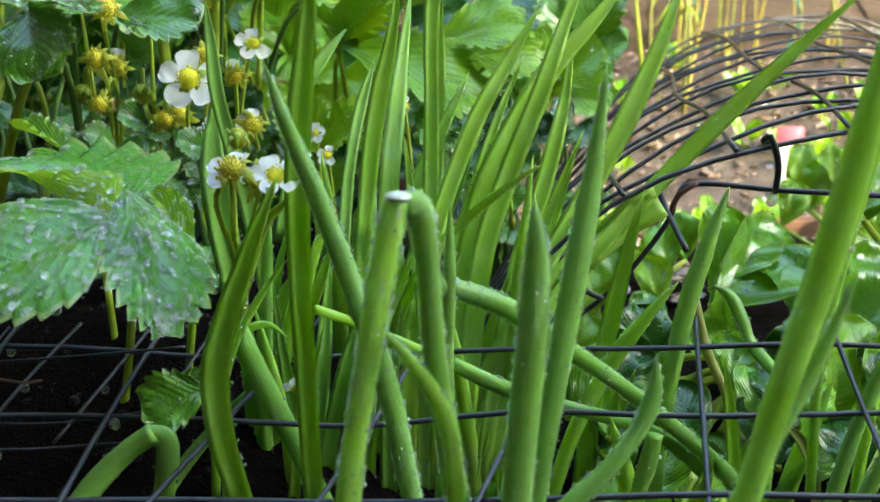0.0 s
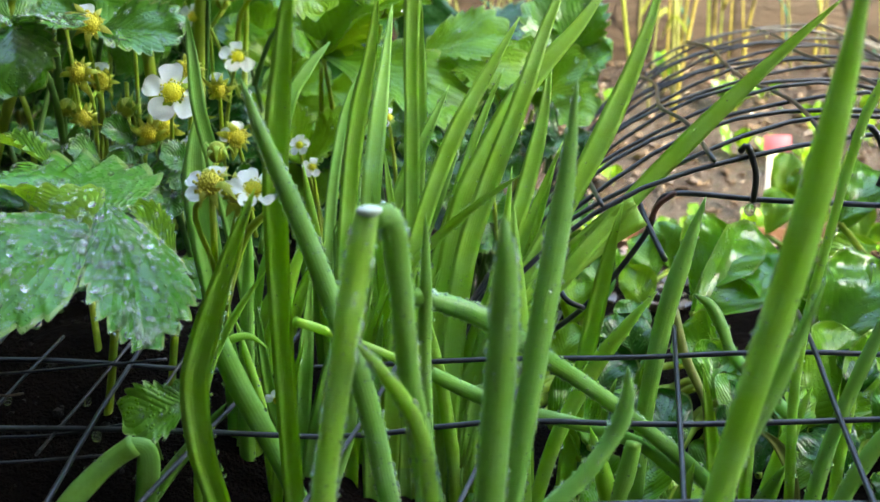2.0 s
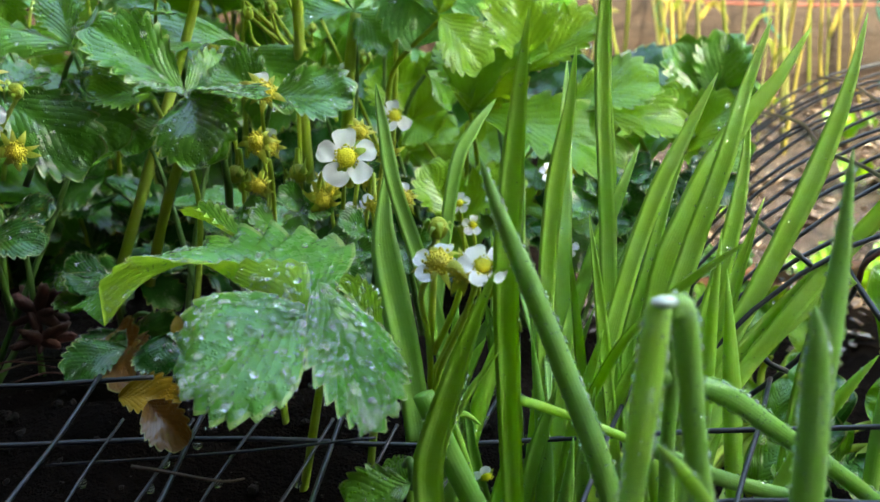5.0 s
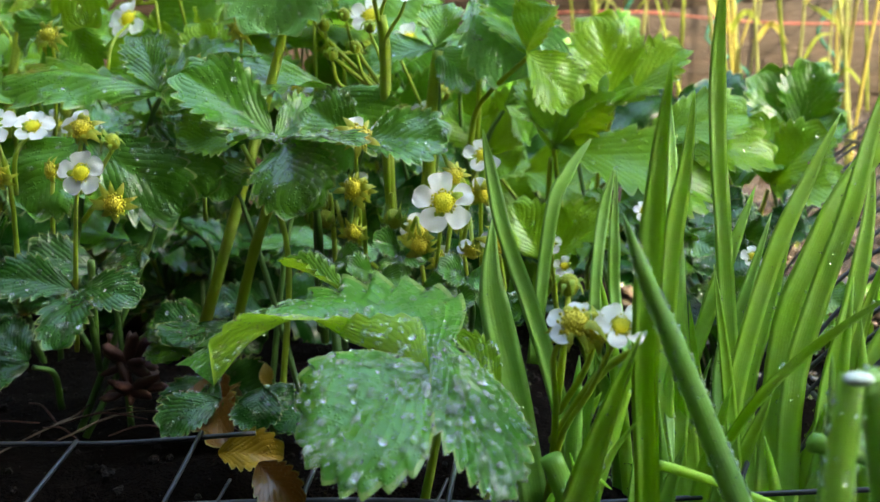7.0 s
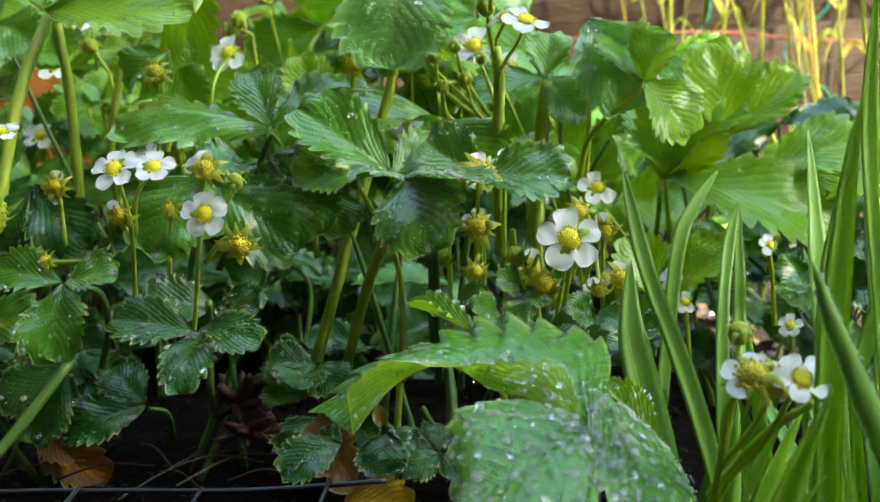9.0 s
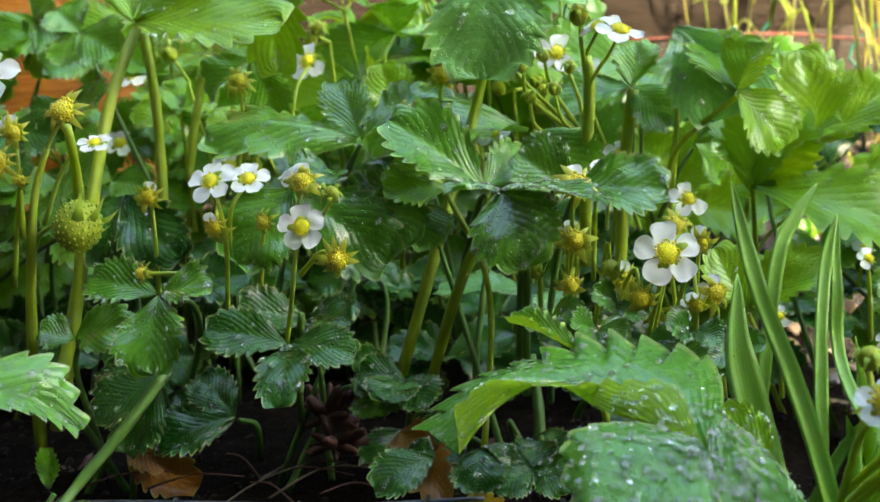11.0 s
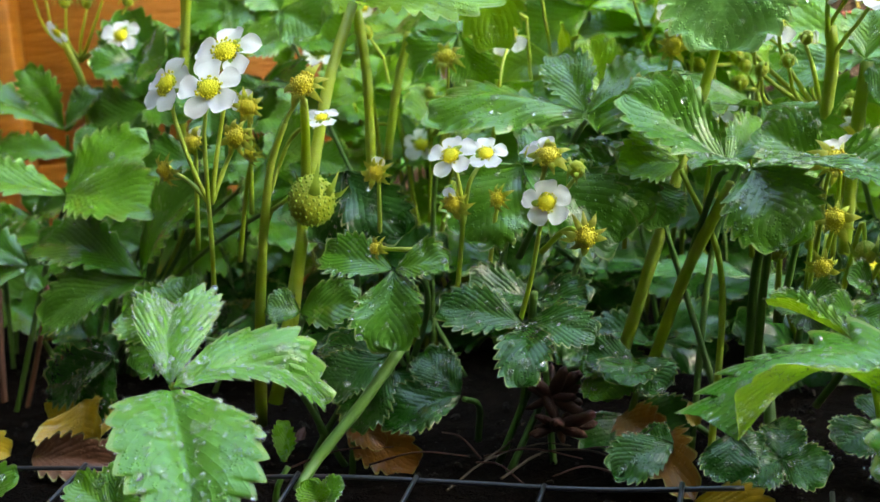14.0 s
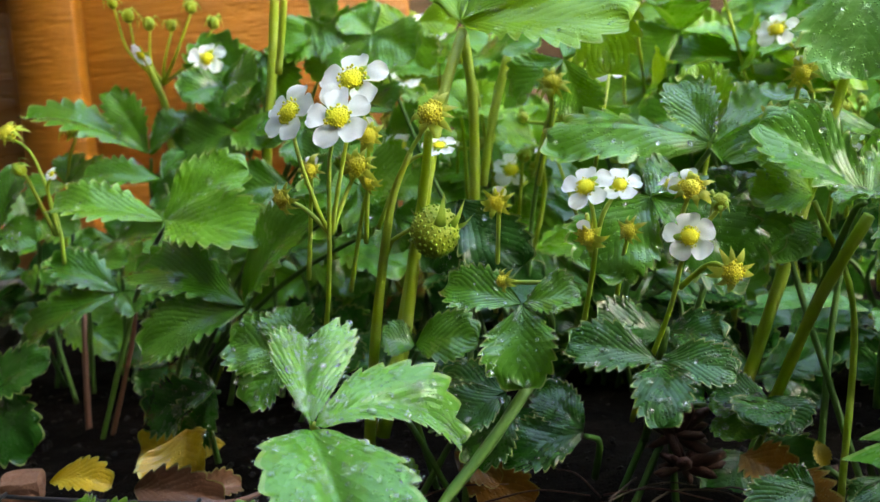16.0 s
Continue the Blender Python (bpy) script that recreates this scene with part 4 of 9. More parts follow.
leaf(middle_plant, (-0.1216, 0.3350, 0.0545), [((-0.1295, 0.3270, 0.0528), 0.0103, 0.6, 0.3, 0.08), ((-0.1114, 0.3290, 0.0573), 0.0103, 0.55, 0.3, 0.08), ((-0.1181, 0.3250, 0.0468), 0.0106, 0.7, 0.2, 0.06)], via=[(-0.1224, 0.3450, 0.0393), (-0.1257, 0.3650, 0.0185)], wet=19, material=LEAF_MID, seed=27)
leaf(middle_plant, (-0.1075, 0.3300, 0.0502), [((-0.1151, 0.3220, 0.0557), 0.0101, 0.6, 0.3, 0.08), ((-0.0982, 0.3240, 0.0488), 0.0102, 0.55, 0.3, 0.08), ((-0.1094, 0.3200, 0.0430), 0.0105, 0.7, 0.2, 0.06)], via=[(-0.1079, 0.3400, 0.0350), (-0.1166, 0.3600, 0.0143)], wet=19, material=LEAF_MID, seed=28)
leaf(middle_plant, (-0.0930, 0.3350, 0.0439), [((-0.1015, 0.3270, 0.0423), 0.0103, 0.6, 0.3, 0.08), ((-0.0836, 0.3290, 0.0468), 0.0103, 0.55, 0.3, 0.08), ((-0.0904, 0.3250, 0.0365), 0.0106, 0.7, 0.2, 0.06)], via=[(-0.0927, 0.3450, 0.0283), (-0.0940, 0.3650, 0.0068)], wet=19, material=LEAF_MID, seed=29)
leaf(middle_plant, (-0.0783, 0.3350, 0.0477), [((-0.0866, 0.3270, 0.0533), 0.0103, 0.6, 0.3, 0.08), ((-0.0695, 0.3290, 0.0463), 0.0103, 0.55, 0.3, 0.08), ((-0.0810, 0.3250, 0.0406), 0.0106, 0.7, 0.2, 0.06)], via=[(-0.0775, 0.3450, 0.0324), (-0.0841, 0.3650, 0.0116)], wet=19, material=LEAF_MID, seed=30)
leaf(middle_plant, (-0.0660, 0.3400, 0.0405), [((-0.0752, 0.3320, 0.0391), 0.0105, 0.6, 0.3, 0.08), ((-0.0571, 0.3340, 0.0436), 0.0105, 0.55, 0.3, 0.08), ((-0.0642, 0.3300, 0.0332), 0.0108, 0.7, 0.2, 0.06)], via=[(-0.0648, 0.3500, 0.0248), (-0.0641, 0.3700, 0.0030)], wet=19, material=LEAF_MID, seed=31)
leaf(middle_plant, (-0.1004, 0.3450, 0.0554), [((-0.1085, 0.3370, 0.0609), 0.0106, 0.6, 0.3, 0.08), ((-0.0908, 0.3390, 0.0537), 0.0107, 0.55, 0.3, 0.08), ((-0.1026, 0.3350, 0.0477), 0.0110, 0.7, 0.2, 0.06)], via=[(-0.1003, 0.3550, 0.0400), (-0.1087, 0.3750, 0.0193)], wet=19, material=LEAF_MID, seed=32)
leaf(middle_plant, (-0.0841, 0.3300, 0.0390), [((-0.0926, 0.3220, 0.0377), 0.0101, 0.6, 0.3, 0.08), ((-0.0750, 0.3240, 0.0421), 0.0102, 0.55, 0.3, 0.08), ((-0.0817, 0.3200, 0.0320), 0.0105, 0.7, 0.2, 0.06)], via=[(-0.0835, 0.3400, 0.0234), (-0.0842, 0.3600, 0.0018)], wet=19, material=LEAF_MID, seed=33)
leaf(middle_plant, (-0.1348, 0.3350, 0.0955), [((-0.1262, 0.3180, 0.0739), 0.0280, 0.8, 0.12, 0.08), ((-0.1075, 0.3120, 0.0931), 0.0174, 0.08, 0.15, 0.05), ((-0.1519, 0.3300, 0.0960), 0.0143, 0.1, 0.2, 0.05)], via=[(-0.1299, 0.3500, 0.0754), (-0.1322, 0.3650, 0.0496), (-0.1351, 0.3750, 0.0183)], thick=0.0014, wet=132, material=LEAF_MID, seed=34)
leaf(middle_plant, (-0.1130, 0.3550, 0.0929), [((-0.0830, 0.3520, 0.0912), 0.0258, 0.5, 0.25, 0.06), ((-0.1311, 0.3600, 0.1064), 0.0212, 0.65, 0.4, 0.04)], via=[(-0.1184, 0.3650, 0.0769), (-0.1268, 0.3750, 0.0391)], wet=88, material=LEAF_MID, seed=35)
stem("leaf_stalk", middle_plant, [(-0.1405, 0.3600, 0.0886), (-0.1565, 0.3700, 0.0582), (-0.1707, 0.3800, 0.0229)], 0.00200, 0.00200, STALK)
stem("leaf_stalk", middle_plant, [(-0.1270, 0.3500, 0.0885), (-0.1339, 0.3700, 0.0570), (-0.1374, 0.3800, 0.0214)], 0.00160, 0.00160, STALK_SHADED)
leaf(light_plant, (-0.0509, 0.4200, 0.0377), [((-0.0236, 0.4100, 0.0568), 0.0249, 0.45, 0.35, 0.05), ((-0.0631, 0.4200, 0.0623), 0.0229, 0.5, 0.3, 0.05), ((-0.0405, 0.4300, 0.0541), 0.0209, 0.6, 0.2, 0.05)], via=[(-0.0479, 0.4250, 0.0249), (-0.0456, 0.4400, 0.0021)], wet=13, material=LEAF_LIGHT, seed=36)
leaf(light_plant, (0.0508, 0.4700, 0.0594), [((0.0734, 0.4600, 0.0822), 0.0283, 0.5, 0.3, 0.06), ((0.0762, 0.4500, 0.0574), 0.0306, 0.5, 0.2, 0.08), ((0.0435, 0.4800, 0.0895), 0.0263, 0.5, 0.3, 0.04)], via=[(0.0468, 0.4750, 0.0412), (0.0426, 0.4800, 0.0145)], wet=22, material=LEAF_LIGHT, seed=37)
leaf(light_plant, (0.0711, 0.5000, 0.0770), [((0.0533, 0.5000, 0.1095), 0.0305, 0.6, 0.3, 0.04), ((0.0789, 0.5000, 0.1131), 0.0278, 0.6, 0.3, 0.04), ((0.0910, 0.4900, 0.0841), 0.0275, 0.5, 0.3, 0.06)], via=[(0.0657, 0.5000, 0.0560), (0.0603, 0.5000, 0.0238)], wet=13, material=LEAF, seed=38)
leaf(light_plant, (-0.0460, 0.4500, 0.0805), [((-0.0298, 0.4450, 0.1149), 0.0402, 0.62, 0.4, 0.03), ((-0.0120, 0.4400, 0.1083), 0.0218, 0.3, 0.4, 0.05)], via=[(-0.0468, 0.4520, 0.0721), (-0.0489, 0.4700, 0.0456)], wet=30, material=LEAF_LIGHT, seed=39)
leaf(light_plant, (-0.0192, 0.4450, 0.0986), [((-0.0259, 0.4400, 0.1361), 0.0325, 0.62, 0.2, 0.03, 0, 15), ((0.0112, 0.4500, 0.1214), 0.0207, 0.6, 0.4, 0.03)], via=[(-0.0236, 0.4600, 0.0772), (-0.0283, 0.4700, 0.0445)], wet=44, material=LEAF_LIGHT, seed=40)
leaf(light_plant, (-0.0447, 0.4450, 0.0838), [((0.0207, 0.4350, 0.0581), 0.0359, 0.5, 0.2, 0.08), ((-0.0549, 0.4600, 0.1129), 0.0172, 0.5, 0.3, 0.05)], via=[(-0.0433, 0.4550, 0.0668), (-0.0406, 0.4700, 0.0401)], wet=35, material=LEAF_LIGHT, seed=41)
leaf(light_plant, (-0.0012, 0.4550, 0.0831), [((0.0375, 0.4500, 0.0923), 0.0345, 0.45, 0.3, 0.06), ((0.0485, 0.4500, 0.0732), 0.0271, 0.5, 0.2, 0.06)], via=[(-0.0077, 0.4600, 0.0642), (-0.0164, 0.4700, 0.0388)], wet=44, material=LEAF_LIGHT, seed=42)
leaf(light_plant, (-0.0658, 0.4700, 0.1015), [((-0.0430, 0.4600, 0.1167), 0.0177, 0.5, 0.3, 0.05), ((-0.0550, 0.4800, 0.0855), 0.0207, 0.5, 0.3, 0.05)], via=[(-0.0725, 0.4700, 0.0896), (-0.0810, 0.4750, 0.0697)], wet=17, material=LEAF, seed=43)
leaf(light_plant, (-0.0356, 0.4900, 0.1117), [((-0.0203, 0.4900, 0.1206), 0.0161, 0.5, 0.2, 0.05), ((-0.0400, 0.4900, 0.1247), 0.0161, 0.5, 0.2, 0.05)], wet=8, material=LEAF_DARK_SHADED, seed=44)
leaf(light_plant, (-0.0751, 0.5000, 0.0778), [((-0.0528, 0.5000, 0.1053), 0.0301, 0.5, 0.3, 0.04), ((-0.0894, 0.5000, 0.1053), 0.0301, 0.5, 0.3, 0.04), ((-0.0628, 0.4900, 0.0699), 0.0298, 0.6, 0.3, 0.05)], material=LEAF_LIGHT, seed=45)
leaf(tall_plant, (-0.1361, 0.3720, 0.1707), [((-0.1416, 0.3620, 0.1307), 0.0410, 0.55, 0.1, 0.08), ((-0.1659, 0.4000, 0.1743), 0.0359, 0.4, 0.3, 0.06), ((-0.1072, 0.3800, 0.1649), 0.0349, 0.4, 0.3, 0.06)], via=[(-0.1438, 0.3850, 0.1350), (-0.1535, 0.3850, 0.1061), (-0.1640, 0.3800, 0.0748), (-0.1823, 0.3750, 0.0226)], thick=0.0020, wet=198, material=LEAF_SILVER, seed=46)
leaf(tall_plant, (-0.0917, 0.4300, 0.1268), [((-0.1215, 0.4250, 0.1196), 0.0259, 0.4, 0.3, 0.06), ((-0.0769, 0.4300, 0.1105), 0.0213, 0.6, 0.2, 0.06), ((-0.0891, 0.4400, 0.1453), 0.0192, 0.4, 0.3, 0.03)], via=[(-0.0922, 0.4350, 0.1041), (-0.0967, 0.4400, 0.0659)], wet=30, material=LEAF, seed=47)
leaf(tall_plant, (-0.0737, 0.4200, 0.1484), [((-0.0614, 0.4120, 0.1115), 0.0309, 0.7, 0.35, 0.06), ((-0.0428, 0.4200, 0.1170), 0.0208, 0.5, 0.4, 0.05)], via=[(-0.0749, 0.4300, 0.1072), (-0.0795, 0.4400, 0.0650)], wet=132, material=LEAF_SILVER, seed=48)
leaf(tall_plant, (-0.0548, 0.4000, 0.1216), [((-0.0444, 0.4000, 0.1379), 0.0241, 0.4, 0.4, 0.05), ((-0.0632, 0.4200, 0.1412), 0.0225, 0.4, 0.3, 0.05), ((-0.0381, 0.4000, 0.1009), 0.0263, 0.5, 0.2, 0.05)], via=[(-0.0742, 0.4200, 0.1031), (-0.0798, 0.4300, 0.0859)], wet=22, material=LEAF_LIGHT, seed=49)
flower(tall_plant, (-0.0952, 0.3700, 0.1439), 0.0071, aim=(0.3, -0.7, 0.7), stalk=[(-0.0993, 0.3800, 0.1372), (-0.1069, 0.3850, 0.1259), (-0.1090, 0.4000, 0.1022), (-0.1116, 0.4200, 0.0626)], missing=1, seed=50)
flower(tall_plant, (-0.1028, 0.3750, 0.1464), 0.0056, aim=(-0.5, -0.5, 0.8), stalk=[(-0.1073, 0.3850, 0.1373), (-0.1077, 0.3900, 0.1261)], missing=2, seed=51)
bud(tall_plant, (-0.1089, 0.3750, 0.1507), 0.0041, aim=(-0.1, -0.2, 1), stalk=[(-0.1086, 0.3800, 0.1409), (-0.1074, 0.3900, 0.1280)], seed=52)
bud(tall_plant, (-0.1234, 0.4000, 0.1398), 0.0029, aim=(-0.2, -0.3, 1), stalk=[(-0.1210, 0.4050, 0.1276), (-0.1085, 0.4100, 0.1060)], seed=53)
bud(tall_plant, (-0.1315, 0.4000, 0.1365), 0.0029, aim=(-0.1, -0.3, 1), stalk=[(-0.1293, 0.4050, 0.1242), (-0.1085, 0.4100, 0.1060)], seed=54)
bud(tall_plant, (-0.1200, 0.4000, 0.1274), 0.0029, aim=(0, -0.3, 1), stalk=[(-0.1176, 0.4050, 0.1151), (-0.1085, 0.4100, 0.1060)], seed=55)
bud(tall_plant, (-0.1291, 0.4000, 0.1252), 0.0029, aim=(0.1, -0.3, 1), stalk=[(-0.1269, 0.4050, 0.1127), (-0.1085, 0.4100, 0.1060)], seed=56)
bud(tall_plant, (-0.1138, 0.4000, 0.1349), 0.0029, aim=(0.2, -0.3, 1), stalk=[(-0.1113, 0.4050, 0.1227), (-0.1085, 0.4100, 0.1060)], seed=57)
bud(tall_plant, (-0.1351, 0.4000, 0.1449), 0.0029, aim=(0.3, -0.3, 1), stalk=[(-0.1329, 0.4050, 0.1328), (-0.1085, 0.4100, 0.1060)], seed=58)
stem("leaf_stalk", tall_plant, [(-0.0907, 0.4300, 0.1256), (-0.0947, 0.4300, 0.1022), (-0.0994, 0.4400, 0.0523)], 0.00237, 0.00237)
stem("flower_stalk", tall_plant, [(-0.1073, 0.3850, 0.1373), (-0.1069, 0.3870, 0.1240), (-0.1101, 0.4000, 0.0962), (-0.1129, 0.4200, 0.0582)], 0.00197, 0.00241)
leaf(middle_plant, (-0.1881, 0.3700, 0.1143), [((-0.2409, 0.3600, 0.1237), 0.0265, 0.35, -0.45, 0.06), ((-0.1548, 0.3850, 0.1267), 0.0224, 0.3, 0.45, 0.05), ((-0.1996, 0.3850, 0.1363), 0.0173, 0.65, 0.25, 0.02)], via=[(-0.1929, 0.3750, 0.1061), (-0.2000, 0.3800, 0.0940), (-0.2181, 0.3850, 0.0626)], wet=61, material=LEAF, seed=59)
leaf(middle_plant, (-0.1420, 0.3520, 0.0955), [((-0.1721, 0.3500, 0.1201), 0.0244, 0.5, 0.3, 0.06), ((-0.1284, 0.3700, 0.1058), 0.0174, 0.7, 0.4, 0.02)], via=[(-0.1460, 0.3600, 0.0880), (-0.1575, 0.3750, 0.0567)], wet=44, material=LEAF, seed=60)
leaf(middle_plant, (-0.1672, 0.3750, 0.0891), [((-0.1938, 0.3700, 0.0922), 0.0220, 0.6, 0.3, 0.06), ((-0.1629, 0.3600, 0.0753), 0.0197, 0.7, 0.2, 0.05)], wet=22, material=LEAF_MID, seed=61)
leaf(berry_plant, (-0.2748, 0.3600, 0.1001), [((-0.2499, 0.3500, 0.0776), 0.0228, 0.7, 0.25, 0.08), ((-0.2809, 0.3500, 0.0753), 0.0209, 0.7, 0.25, 0.08)], wet=44, material=LEAF_DARK_SHADED, seed=62)
leaf(tall_plant, (-0.1907, 0.4500, 0.1195), [((-0.1962, 0.4500, 0.1449), 0.0224, 0.5, 0.3, 0.03), ((-0.1776, 0.4500, 0.1338), 0.0174, 0.5, 0.3, 0.03), ((-0.2072, 0.4500, 0.1292), 0.0174, 0.5, 0.3, 0.03)], via=[(-0.1961, 0.4550, 0.0918), (-0.2011, 0.4600, 0.0691)], wet=13, material=LEAF_LIGHT, seed=63)
leaf(back_plant, (-0.2762, 0.3850, 0.1641), [((-0.2132, 0.3750, 0.1570), 0.0327, 0.5, 0.2, 0.06), ((-0.2523, 0.4000, 0.1863), 0.0322, 0.4, 0.2, 0.05), ((-0.2972, 0.4100, 0.1974), 0.0261, 0.4, 0.3, 0.05)], via=[(-0.2820, 0.3700, 0.1327), (-0.2900, 0.3600, 0.0902), (-0.2965, 0.3500, 0.0505), (-0.3008, 0.3450, 0.0309)], thick=0.0025, wet=66, material=LEAF_LIGHT, teeth=9, seed=64)
leaf(back_plant, (-0.2263, 0.4045, 0.1914), [((-0.2240, 0.3949, 0.1416), 0.0250, 0.7, 0.15, 0.06), ((-0.2340, 0.4045, 0.1827), 0.0277, 0.5, 0.2, 0.05), ((-0.1924, 0.4045, 0.1738), 0.0254, 0.5, 0.2, 0.05)], via=[(-0.2337, 0.4300, 0.1635), (-0.2485, 0.4400, 0.1157)], wet=30, material=LEAF_LIGHT, seed=65)
stem("leaf_stalk", back_plant, [(-0.2797, 0.4000, 0.1613), (-0.2778, 0.4000, 0.1347), (-0.2813, 0.4050, 0.0940), (-0.2852, 0.4100, 0.0703)], 0.00200, 0.00222)
stem("leaf_stalk", back_plant, [(-0.3687, 0.4300, 0.1895), (-0.3716, 0.4300, 0.1727), (-0.3748, 0.4300, 0.1557)], 0.00166, 0.00166)
leaf(back_plant, (-0.2470, 0.4300, 0.1510), [((-0.2685, 0.4300, 0.1366), 0.0237, 0.5, 0.3, 0.05), ((-0.2344, 0.4400, 0.1598), 0.0264, 0.4, 0.3, 0.03), ((-0.2400, 0.4360, 0.1270), 0.0200, 0.6, 0.3, 0.05)], wet=17, material=LEAF, seed=66)
leaf(back_plant, (-0.3401, 0.4600, 0.1718), [((-0.3169, 0.4500, 0.1587), 0.0277, 0.7, 0.2, 0.06), ((-0.3503, 0.4600, 0.1832), 0.0254, 0.5, 0.3, 0.03), ((-0.3453, 0.4500, 0.1563), 0.0201, 0.7, 0.2, 0.03)], wet=22, material=LEAF, seed=67)
leaf(centre_plant, (-0.2061, 0.3450, 0.0994), [((-0.2237, 0.3350, 0.0762), 0.0313, 0.7, 0.15, 0.08), ((-0.1965, 0.3600, 0.1044), 0.0230, 0.5, 0.3, 0.05), ((-0.1767, 0.3500, 0.0717), 0.0283, 0.6, 0.2, 0.08)], via=[(-0.2132, 0.3550, 0.0825), (-0.2197, 0.3550, 0.0551)], wet=66, material=LEAF_MID, seed=68)
leaf(centre_plant, (-0.1834, 0.3700, 0.0941), [((-0.1722, 0.3600, 0.0759), 0.0298, 0.6, 0.25, 0.08), ((-0.1937, 0.3700, 0.0917), 0.0222, 0.6, 0.25, 0.05), ((-0.1803, 0.3800, 0.1042), 0.0184, 0.4, 0.3, 0.05)], wet=44, material=LEAF_MID, seed=69)
leaf(middle_plant, (-0.1565, 0.3600, 0.0960), [((-0.1702, 0.3600, 0.1177), 0.0215, 0.5, 0.35, 0.05), ((-0.1758, 0.3500, 0.0980), 0.0174, 0.6, 0.2, 0.05)], wet=26, material=LEAF_LIGHT, seed=70)
flower(centre_plant, (-0.1922, 0.3095, 0.0895), 0.0065, aim=(0, -1, 0.1), stalk=[(-0.1949, 0.3100, 0.0820), (-0.1992, 0.3150, 0.0676), (-0.2087, 0.3300, 0.0448), (-0.2149, 0.3400, 0.0270)], seed=71)
flower(centre_plant, (-0.2213, 0.3140, 0.1047), 0.0067, aim=(-0.1, -1, 0.55), stalk=[(-0.2199, 0.3150, 0.0965), (-0.2209, 0.3200, 0.0837), (-0.2299, 0.3350, 0.0518)], seed=72)
flower(centre_plant, (-0.2128, 0.3235, 0.1044), 0.0057, aim=(0.3, -1, 0.6), stalk=[(-0.2179, 0.3200, 0.0959), (-0.2221, 0.3250, 0.0831)], seed=73)
flower(centre_plant, (-0.1914, 0.3120, 0.1029), 0.0052, aim=(0.1, -1, 0.4), stalk=[(-0.1952, 0.3150, 0.0933), (-0.1974, 0.3180, 0.0827)], missing=2, spent=True, seed=74)
flower(centre_plant, (-0.1975, 0.3160, 0.1044), 0.0041, aim=(-0.5, -0.6, 0.6), missing=3, seed=75)
bud(centre_plant, (-0.1839, 0.3150, 0.0985), 0.0031, aim=(0.1, -0.6, 0.7), stalk=[(-0.1891, 0.3180, 0.0909), (-0.1956, 0.3200, 0.0824)], seed=76)
flower(centre_plant, (-0.1812, 0.3050, 0.0803), 0.0051, aim=(0.3, -0.8, -0.3), stalk=[(-0.1872, 0.3100, 0.0816), (-0.1959, 0.3150, 0.0744)], spent=True, seed=77)
flower(centre_plant, (-0.2219, 0.3150, 0.0905), 0.0044, aim=(0, -0.8, -0.3), stalk=[(-0.2225, 0.3200, 0.0961), (-0.2226, 0.3250, 0.0831)], missing=1, spent=True, seed=78)
flower(middle_plant, (-0.1681, 0.3600, 0.1213), 0.0043, aim=(-0.4, -1, 0.3), stalk=[(-0.1682, 0.3640, 0.1118), (-0.1696, 0.3720, 0.0841)], spent=True, seed=79)
flower(middle_plant, (-0.1581, 0.3800, 0.1351), 0.0052, aim=(0, -1, 0.05), stalk=[(-0.1603, 0.3840, 0.1256), (-0.1647, 0.3920, 0.0973)], missing=1, spent=True, seed=80)
flower(centre_plant, (-0.2929, 0.3250, 0.1251), 0.0048, aim=(0.4, -1, -0.2), stalk=[(-0.2951, 0.3290, 0.1158), (-0.3015, 0.3370, 0.0885)], missing=2, spent=True, seed=81)
flower(centre_plant, (-0.2957, 0.3300, 0.1092), 0.0039, aim=(-0.4, -1, -0.45), stalk=[(-0.3005, 0.3340, 0.0995), (-0.3106, 0.3420, 0.0711)], spent=True, seed=82)
flower(centre_plant, (-0.3142, 0.3250, 0.1145), 0.0044, aim=(0, -1, 0.3), stalk=[(-0.3168, 0.3290, 0.1049), (-0.3240, 0.3370, 0.0766)], missing=1, spent=True, seed=83)
flower(middle_plant, (-0.1155, 0.3600, 0.0757), 0.0054, aim=(0.4, -1, 0.05), stalk=[(-0.1169, 0.3640, 0.0659), (-0.1197, 0.3720, 0.0373)], missing=2, spent=True, seed=84)
flower(middle_plant, (-0.0825, 0.3700, 0.0624), 0.0045, aim=(-0.4, -1, -0.2), stalk=[(-0.0813, 0.3740, 0.0521), (-0.0798, 0.3820, 0.0228)], spent=True, seed=85)
flower(middle_plant, (-0.0731, 0.3600, 0.0726), 0.0049, aim=(0, -1, -0.45), stalk=[(-0.0738, 0.3640, 0.0629), (-0.0750, 0.3720, 0.0350)], missing=1, spent=True, seed=86)
flower(middle_plant, (-0.0686, 0.3650, 0.0542), 0.0055, aim=(0.4, -1, 0.3), stalk=[(-0.0673, 0.3690, 0.0440), (-0.0653, 0.3770, 0.0150)], missing=2, spent=True, seed=87)
flower(centre_plant, (-0.2113, 0.3300, 0.0900), 0.0039, aim=(-0.4, -1, 0.05), stalk=[(-0.2145, 0.3340, 0.0805), (-0.2209, 0.3420, 0.0529)], spent=True, seed=88)
flower(centre_plant, (-0.2550, 0.3400, 0.1001), 0.0046, aim=(0, -1, -0.2), stalk=[(-0.2565, 0.3440, 0.0901), (-0.2613, 0.3520, 0.0612)], missing=1, spent=True, seed=89)
